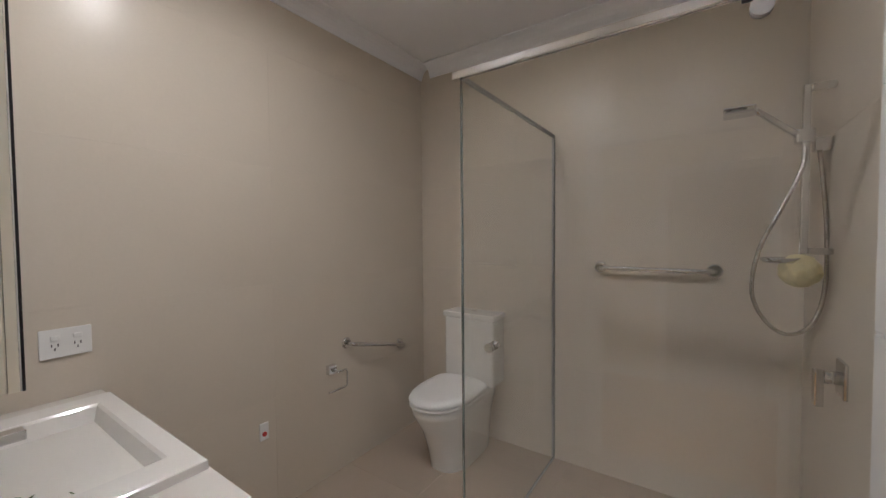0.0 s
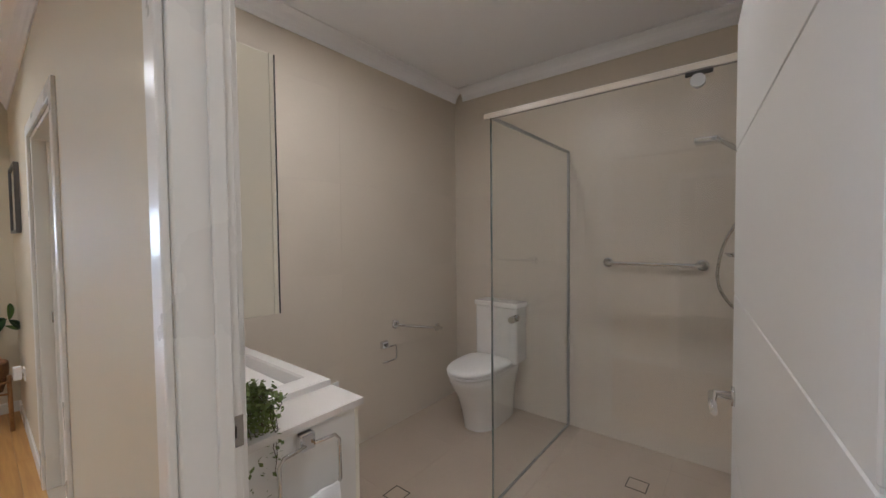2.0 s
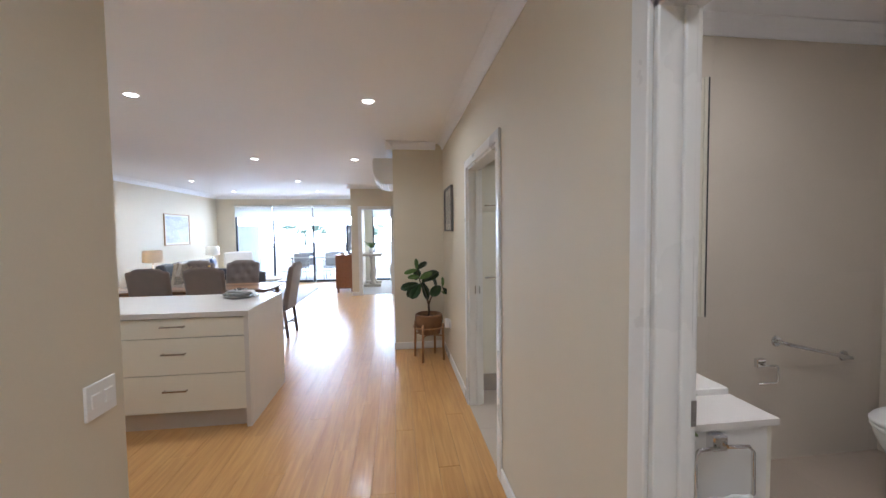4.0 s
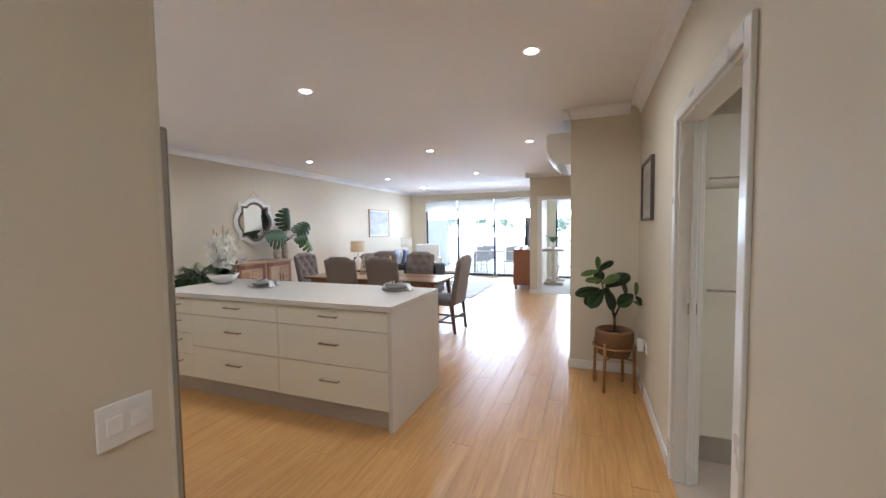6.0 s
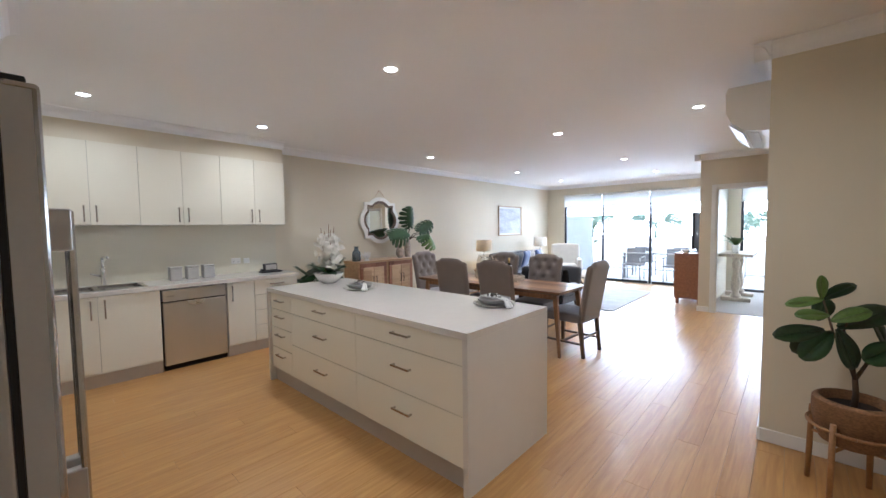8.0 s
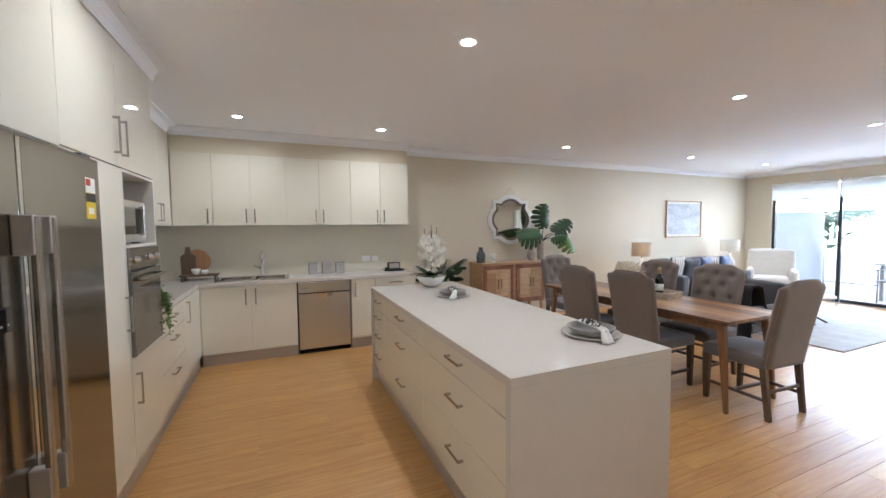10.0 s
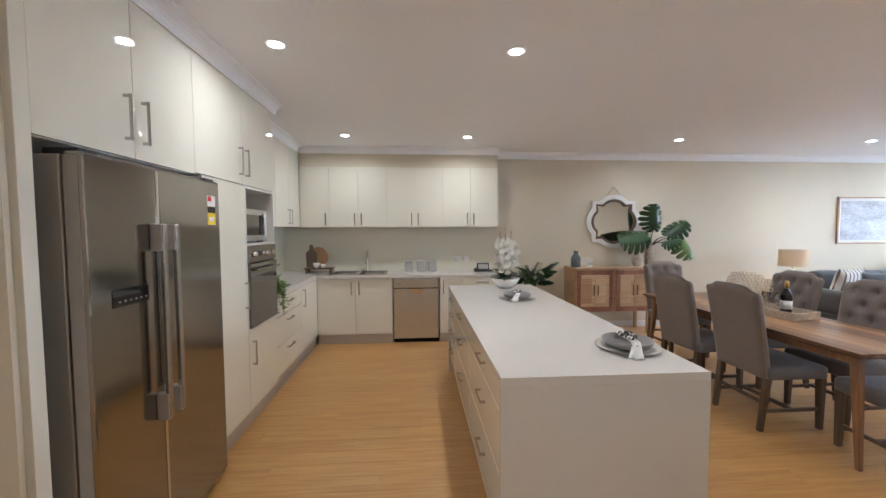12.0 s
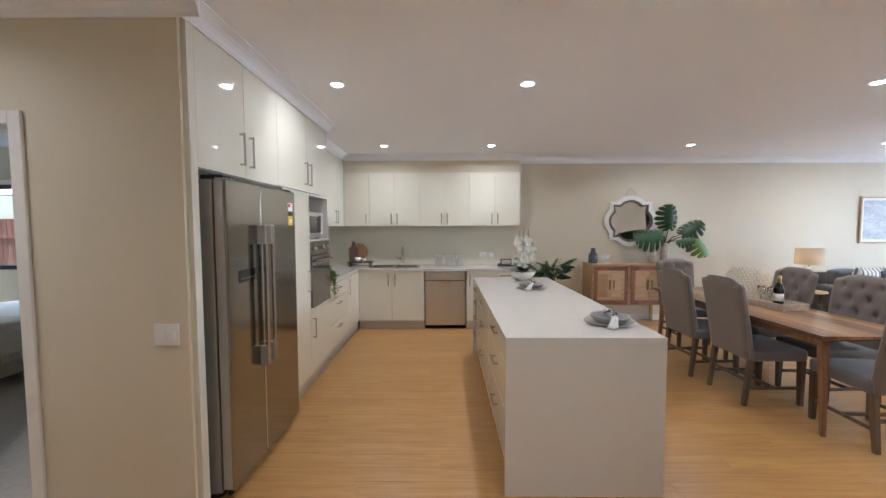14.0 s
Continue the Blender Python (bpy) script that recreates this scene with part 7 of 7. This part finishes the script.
rug = thing("rug", (-9.0, -3.75, 0.0), "large pale grey woven rug", "rug")
part("weave", block((-1.25, -1.05, 0.0008, 1.25, 1.0, 0.014), 0.004, 1), "rug", rug)
cf = thing("coffee_table", (-9.1, -3.8, 0.014), "round pale coffee table with crossed dark legs", "coffee table")
part("top", lathe([(0, 0.38), (0.42, 0.38), (0.43, 0.395), (0.42, 0.41), (0, 0.41)], 40), "tray", cf)
for k in range(3):
    a = math.pi * k / 3
    c, s = math.cos(a), math.sin(a)
    part("leg", rod([(0.34 * c, 0.34 * s, 0), (-0.3 * c, -0.3 * s, 0.38)], 0.014, 8), "leg_wood", cf)

tv = thing("tv_cabinet", (-9.92, -1.925, 0), "red-brown timber television cabinet against the wall", "cabinet")
part("body", block((-0.70, -0.20, 0.10, 0.70, 0.22, 0.915), 0.004, 1), "tv_wood", tv)
part("top", block((-0.72, -0.215, 0.9155, 0.72, 0.225, 0.945), 0.004, 1), "tv_wood", tv)
for k in range(3):
    d = part("drawer_front", block((-0.69 + k * 0.46, -0.216, 0.62, -0.235 + k * 0.46, -0.2005, 0.90), 0.003, 1), "tv_wood", tv)
    part("knob", rod([(-0.462 + k * 0.46, -0.216, 0.76), (-0.462 + k * 0.46, -0.235, 0.76)], [0.008, 0.015], 12), "brass", d)
    d = part("door", block((-0.69 + k * 0.46, -0.216, 0.115, -0.235 + k * 0.46, -0.2005, 0.61), 0.003, 1), "tv_wood", tv)
    part("knob", rod([(-0.28 + k * 0.46, -0.216, 0.4), (-0.28 + k * 0.46, -0.235, 0.4)], [0.008, 0.015], 12), "brass", d)
for sx in (-0.66, 0.66):
    for sy in (-0.16, 0.18):
        part("leg", block((sx - 0.025, sy - 0.025, 0, sx + 0.025, sy + 0.025, 0.0995)), "tv_wood", tv)
ts = thing("television", (-9.87, -1.88, 0.945), "large black flat-screen television on its stand", "television")
part("stand", block((-0.25, -0.10, 0, 0.25, 0.10, 0.015), 0.004, 1), "black", ts)
part("neck", block((-0.06, -0.01, 0.0151, 0.06, 0.02, 0.08)), "black", ts)
part("body", block((-0.55, -0.005, 0.075, 0.55, 0.035, 0.76), 0.006, 1), "black", ts)
part("screen", block((-0.54, -0.0075, 0.085, 0.54, -0.0055, 0.75)), "black_gloss", ts)
pot = thing("small_bowl", (-9.35, -1.98, 0.945), "small white bowl on the television cabinet", "bowl")
part("bowl", lathe([(0, 0), (0.04, 0), (0.075, 0.06), (0.07, 0.06), (0.035, 0.01), (0, 0.01)], 20), "ceramic", pot)

ac = thing("air_conditioner", (-4.98, -0.66, 2.13), "white wall-mounted split air conditioner", "air conditioner")
out = [(0, 0.0), (-0.05, 0.0), (-0.15, 0.02), (-0.23, 0.09), (-0.26, 0.16), (-0.265, 0.3), (-0.25, 0.34), (0, 0.34)]
part("case", prism(out, 0.86, "x", -0.5), "plastic", ac)
part("louvre", prism([(-0.155, 0.012), (-0.24, 0.085), (-0.246, 0.08), (-0.16, 0.004)], 0.78, "x", -0.46), "trim", ac, "white air louvre")
part("outlet", prism([(-0.07, -0.003), (-0.145, 0.012), (-0.145, 0.016), (-0.07, 0.001)], 0.78, "x", -0.46), "steel_side", ac)


# sunroom table
def pedestal():
    t = thing("pedestal_table", (-10.49, -1.29, 0.004), "whitewashed timber table on turned pedestals", "table")
    t.scale = (1, 0.95, 1.22)
    part("top", block((-0.6, -0.27, 0.70, 0.6, 0.27, 0.745), 0.008, 2), "tray", t)
    for s in (-0.36, 0.36):
        part("pedestal", lathe([(0, 0.06), (0.09, 0.06), (0.09, 0.1), (0.05, 0.13), (0.075, 0.22), (0.08, 0.3), (0.05, 0.42), (0.045, 0.5), (0.075, 0.58), (0.05, 0.64), (0.09, 0.68), (0.09, 0.70), (0, 0.70)], 22, (s, 0, 0)), "tray", t)
        part("foot", block((s - 0.06, -0.24, 0, s + 0.06, 0.24, 0.059), 0.012, 2), "tray", t)
    v = thing("potted_plant", (-10.15, -1.31, 0.913), "bright green potted plant on the pedestal table", "plant")
    part("pot", lathe([(0, 0), (0.05, 0), (0.065, 0.16), (0.055, 0.16), (0.04, 0.02), (0, 0.02)], 20), "ceramic", v)
    rng = random.Random(17)
    for k in range(22):
        a = k * 2.4
        bm = bmesh.new()
        leaf_blade(bm, (0.01 * math.cos(a), 0.01 * math.sin(a), 0.15), (math.cos(a), math.sin(a), rng.uniform(0.9, 2.4)), (0, 0, 1), rng.uniform(0.18, 0.30), 0.03, 0.2, 0.5, 0, "heart")
        part("leaf", bm, "leaf_light", v)


pedestal()

# ---- bedroom ----
bed = thing("bed", (2.75, -3.75, 0.004), "bed with a white quilt and a pale fringed throw", "bed")
part("base", block((-0.85, -1.0, 0.10, 0.85, 1.0, 0.32), 0.02, 2), "carpet", bed)
part("mattress", soft_box((-0.84, -0.99, 0.321, 0.84, 0.99, 0.54), 0.06, 0.02), "towel", bed)
part("quilt", soft_box((-0.92, -0.6, 0.25, 0.92, 1.05, 0.60), 0.09, 0.03), "towel", bed, "white quilt")
part("throw", soft_box((-0.94, 0.25, 0.30, 0.94, 0.85, 0.625), 0.08, 0.02), "white_cloth", bed, "pale fringed throw")
for k in range(26):
    part("fringe", rod([(-0.945, 0.28 + k * 0.0215, 0.34), (-0.952, 0.28 + k * 0.0215, 0.25)], 0.004, 5), "white_cloth", bed)
for sx in (-0.75, 0.75):
    for sy in (-0.9, 0.9):
        part("leg", rod([(sx, sy, 0), (sx, sy, 0.1)], 0.03, 12), "black", bed)

# ---- outside ----
M["deck"] = material("pale_balcony_paving", (0.68, 0.67, 0.65), 0.7, vary=0.08, scale=4, bump=0.15)
M["render"] = material("grey_rendered_wall", (0.42, 0.43, 0.45), 0.85, vary=0.06, scale=3, bump=0.2)
M["white_render"] = material("white_rendered_wall", (0.78, 0.77, 0.75), 0.85, vary=0.04, scale=3, bump=0.2)
M["grass"] = material("green_grass", (0.07, 0.13, 0.03), 0.95, vary=0.5, scale=4, bump=0.8)
M["tree_leaf"] = material("grey_green_foliage", (0.10, 0.15, 0.08), 0.7, vary=0.4, scale=3)
M["fence"] = timber("red_brown_fence", (0.19, 0.07, 0.04), (0.30, 0.12, 0.07), 0.7, 2, 2.0, 0.4)
M["wire_chair"] = material("grey_outdoor_weave", (0.42, 0.42, 0.43), 0.7, vary=0.2, scale=50, bump=0.4)
# emissive panel added in place of bright sky, lights the rooms
M["haze"] = material("sky_glow_panel", (0.8, 0.85, 0.9), 1.0, vary=0.02, scale=0.02, emit=(0.90, 0.95, 1.0, 9.0))
structure("backdrop_haze", blocks([(-72, -70, -2, -71.8, 70, 45)]), "haze", "glowing panel standing in for bright sky beyond the balcony", "backdrop")
structure("pavement_balcony", blocks([(-14.6, -6.6, -0.19, FRONT - 0.125, 3.0, -0.03)]), "deck", "pale paved balcony floor", "balcony floor")
structure("wall_balcony", blocks([(-14.6, -5.95, -0.03, FRONT - 0.13, -5.75, 2.6)]), "render", "grey rendered balcony side wall", "wall")
bal = thing("balustrade", (-14.5, -1.6, -0.03), "glass balcony balustrade with a white top rail", "balustrade")
part("top_rail", block((-0.03, -4.1, 1.0, 0.03, 4.4, 1.05), 0.006, 2), "trim", bal)
part("bottom_rail", block((-0.02, -4.1, 0.06, 0.02, 4.4, 0.1), 0.004, 1), "trim", bal)
for k in range(7):
    y = -4.08 + k * 1.41
    part("post", block((-0.022, y - 0.022, 0, 0.022, y + 0.022, 0.9995)), "trim", bal)
    if k < 6:
        g = part("pane", block((-0.004, y + 0.04, 0.12, 0.004, y + 1.37, 0.98)), "glass", bal)
        g.visible_shadow = False


def outdoor_set():
    t = thing("outdoor_table", (-13.0, -3.2, -0.03), "pale outdoor dining table on the balcony", "table")
    part("top", block((-0.45, -0.95, 0.70, 0.45, 0.95, 0.735), 0.006, 1), "white_render", t)
    for sx in (-0.38, 0.38):
        for sy in (-0.85, 0.85):
            part("leg", block((sx - 0.025, sy - 0.025, 0, sx + 0.025, sy + 0.025, 0.6995)), "wire_chair", t)
    c = thing("outdoor_chair", (-12.4, -3.75, -0.03), "grey woven outdoor chair at the balcony table", "chair", "outdoor chairs", 90)
    part("seat", soft_box((-0.24, -0.24, 0.40, 0.24, 0.22, 0.44), 0.015, 0.0), "wire_chair", c)
    part("backrest", soft_box((-0.24, 0.20, 0.42, 0.24, 0.235, 0.86), 0.012, 0.0), "wire_chair", c)
    for s in (-1, 1):
        part("armrest", block((s * 0.24 - 0.02, -0.2, 0.62, s * 0.24 + 0.02, 0.2, 0.645), 0.005, 1), "wire_chair", c)
        for y in (-0.2, 0.2):
            part("leg", rod([(s * 0.22, y, 0), (s * 0.22, y, 0.62 if y < 0 else 0.41)], 0.013, 8), "wire_chair", c)
    for m in (pose(-12.4, -2.75, -0.03, 0, 0, 90), pose(-13.6, -3.75, -0.03, 0, 0, -90), pose(-13.6, -2.75, -0.03, 0, 0, -90)):
        copy_thing(c, m)


outdoor_set()


def tree(at, h, seed, label, r=1.6, leaf="tree_leaf", bark="stem"):
    t = thing("tree", at, label, "tree", "trees beyond the balcony")
    rng = random.Random(seed)
    part("trunk", rod([(0, 0, 0), (0.08, 0.05, h * 0.3), (0.0, 0.1, h * 0.55), (0.1, 0.1, h * 0.8)], [0.16, 0.12, 0.08, 0.03], 9), bark, t)
    crown = bmesh.new()
    for k in range(11):
        a = k * 2.4
        e = Vector((math.cos(a) * r * rng.uniform(0.5, 1), math.sin(a) * r * rng.uniform(0.5, 1), h * rng.uniform(0.36, 0.98)))
        part("limb", rod([(0, 0.08, h * 0.4), tuple(e * 0.5 + Vector((0, 0, h * 0.25))), tuple(e)], [0.05, 0.03, 0.012], 6), bark, t)
        for _ in range(150):
            c = e + Vector((rng.gauss(0, 0.32), rng.gauss(0, 0.32), rng.gauss(0, 0.26))) * r * 0.55
            s = rng.uniform(0.05, 0.11) * r
            u = Vector((rng.gauss(0, 1), rng.gauss(0, 1), rng.gauss(0, 0.7))).normalized()
            v = u.orthogonal().normalized()
            crown.faces.new([crown.verts.new(c + w * s) for w in (u, v * 0.5, -u, -v * 0.5)])
    part("crown", crown, leaf, t, "airy grey-green crown")["kind"] = "stuff"


tree((-17.0, -8.1, -0.2), 3.9, 1, "slim grey-green tree beyond the balcony wall", 1.5)
# distance haze is put into this pale colour, for leaves and trunks alike
M["haze_leaf"] = material("haze_tinted_foliage", (0.32, 0.40, 0.32), 0.9, vary=0.2, scale=0.4)
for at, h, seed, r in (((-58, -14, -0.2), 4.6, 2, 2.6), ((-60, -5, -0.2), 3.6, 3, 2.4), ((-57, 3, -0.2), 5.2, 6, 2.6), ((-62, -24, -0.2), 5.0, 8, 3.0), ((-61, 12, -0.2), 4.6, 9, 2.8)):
    tree(at, h, seed, "distant grey-green tree with its colour paled to look hazy", r, "haze_leaf", "haze_leaf")
structure("ground_lawn", blocks([(-1, -9.2, -0.199, 9, -5.02, -0.12)]), "grass", "green lawn beside the bedroom", "lawn")
fn = thing("fence", (4.5, -8.6, -0.12), "red-brown timber paling fence beyond the lawn", "fence")
for k in range(70):
    part("paling", block((-4.2 + k * 0.12, -0.01, 0, -4.2 + k * 0.12 + 0.112, 0.01, 1.85)), "fence", fn)
part("rail", block((-4.2, 0.011, 0.5, 4.2, 0.05, 0.57)), "fence", fn)
part("rail", block((-4.2, 0.011, 1.4, 4.2, 0.05, 1.47)), "fence", fn)


# ---- floor boards and tiles ----
def lay(parent, mat, rects, length, width, gap, z, thick, name, along="x", stagger=0.37, level=0.004):
    """Boards or tiles laid in rows over rectangles, cut at the edges, each one an object."""
    cache = {}
    for x0, y0, x1, y1 in rects:
        a0, a1, b0, b1 = (x0, x1, y0, y1) if along == "x" else (y0, y1, x0, x1)
        b, row = b0, 0
        while b < b1 - 0.005:
            w = min(width, b1 - b)
            a = a0 - ((row * stagger) % 1.0) * length
            while a < a1 - 0.01:
                s, e = max(a, a0), min(a + length, a1)
                if e - s > 0.02:
                    key = (round(e - s, 2), round(w, 3))
                    if key not in cache:
                        la, lb = (e - s - gap) / 2, (w - gap) / 2
                        dims = (la, lb) if along == "x" else (lb, la)
                        bm = bmesh.new()
                        c = 0.0008
                        lo = [bm.verts.new((sx * dims[0], sy * dims[1], -thick)) for sx, sy in ((-1, -1), (1, -1), (1, 1), (-1, 1))]
                        md = [bm.verts.new((sx * dims[0], sy * dims[1], -c)) for sx, sy in ((-1, -1), (1, -1), (1, 1), (-1, 1))]
                        hi = [bm.verts.new((sx * (dims[0] - c), sy * (dims[1] - c), 0)) for sx, sy in ((-1, -1), (1, -1), (1, 1), (-1, 1))]
                        bm.faces.new(hi)
                        for i in range(4):
                            j = (i + 1) % 4
                            bm.faces.new((lo[i], lo[j], md[j], md[i]))
                            bm.faces.new((md[i], md[j], hi[j], hi[i]))
                        me = bpy.data.meshes.new(name)
                        bm.to_mesh(me)
                        bm.free()
                        me.materials.append(M[mat])
                        cache[key] = me
                    ob = new(name, cache[key])
                    ca, cb = (s + e) / 2, b + w / 2
                    ob.location = (ca, cb, z) if along == "x" else (cb, ca, z)
                    ob.parent = parent
                a += length
            b += width
            row += 1


lay(subfloor, "floor", [(FRONT, SOUTH, -0.97, -0.03)], 1.85, 0.137, 0.0012, 0.0, 0.016, "board")
lay(subfloor, "floor", [(-0.97, -1.59, 2.6, -0.03)], 1.85, 0.137, 0.0012, 0.0, 0.016, "board")
lay(bpy.data.objects["floor_bathroom"], "bath_floor", [(-3.5, -0.03, 0.58, 2.56)], 0.6, 0.6, 0.0008, 0.0, 0.008, "tile", stagger=0.0)


def wall_tiles(wall_name, axis, a0, a1, b, s, z1, holes=()):
    """Large tiles on a wall face, each one an object; s is the way into the room."""
    parent = bpy.data.objects[wall_name]
    L, H, gap = 1.2, 0.6, 0.0003
    cache = {}
    z, row = 0.0, 0
    while z < z1 - 0.01:
        h = min(H, z1 - z)
        a = a0
        while a < a1 - 0.01:
            w = min(L, a1 - a)
            key = (round(w, 3), round(h, 3))
            if key not in cache:
                me = bpy.data.meshes.new("tile")
                q = (-w / 2 + gap / 2, 0, -h / 2 + gap / 2, w / 2 - gap / 2, s * 0.008, h / 2 - gap / 2)
                if axis == "y":
                    q = (0, q[0], q[2], s * 0.008, q[3], q[5])
                bm = block(q, 0.0003, 1)
                bm.to_mesh(me)
                bm.free()
                me.materials.append(M["bath_tile"])
                cache[key] = me
            ob = new("tile", cache[key])
            ob.location = (a + w / 2, b, z + h / 2) if axis == "x" else (b, a + w / 2, z + h / 2)
            ob.parent = parent
            a += L
        z += H
        row += 1


wall_tiles("wall_bath_west", "y", 0.08, 2.552, -1.66, 1, HIGH)
wall_tiles("wall_bath_north", "x", -1.652, 0.58, 2.56, -1, HIGH)
wall_tiles("wall_bath_east", "y", 0.08, 2.552, 0.58, -1, HIGH)
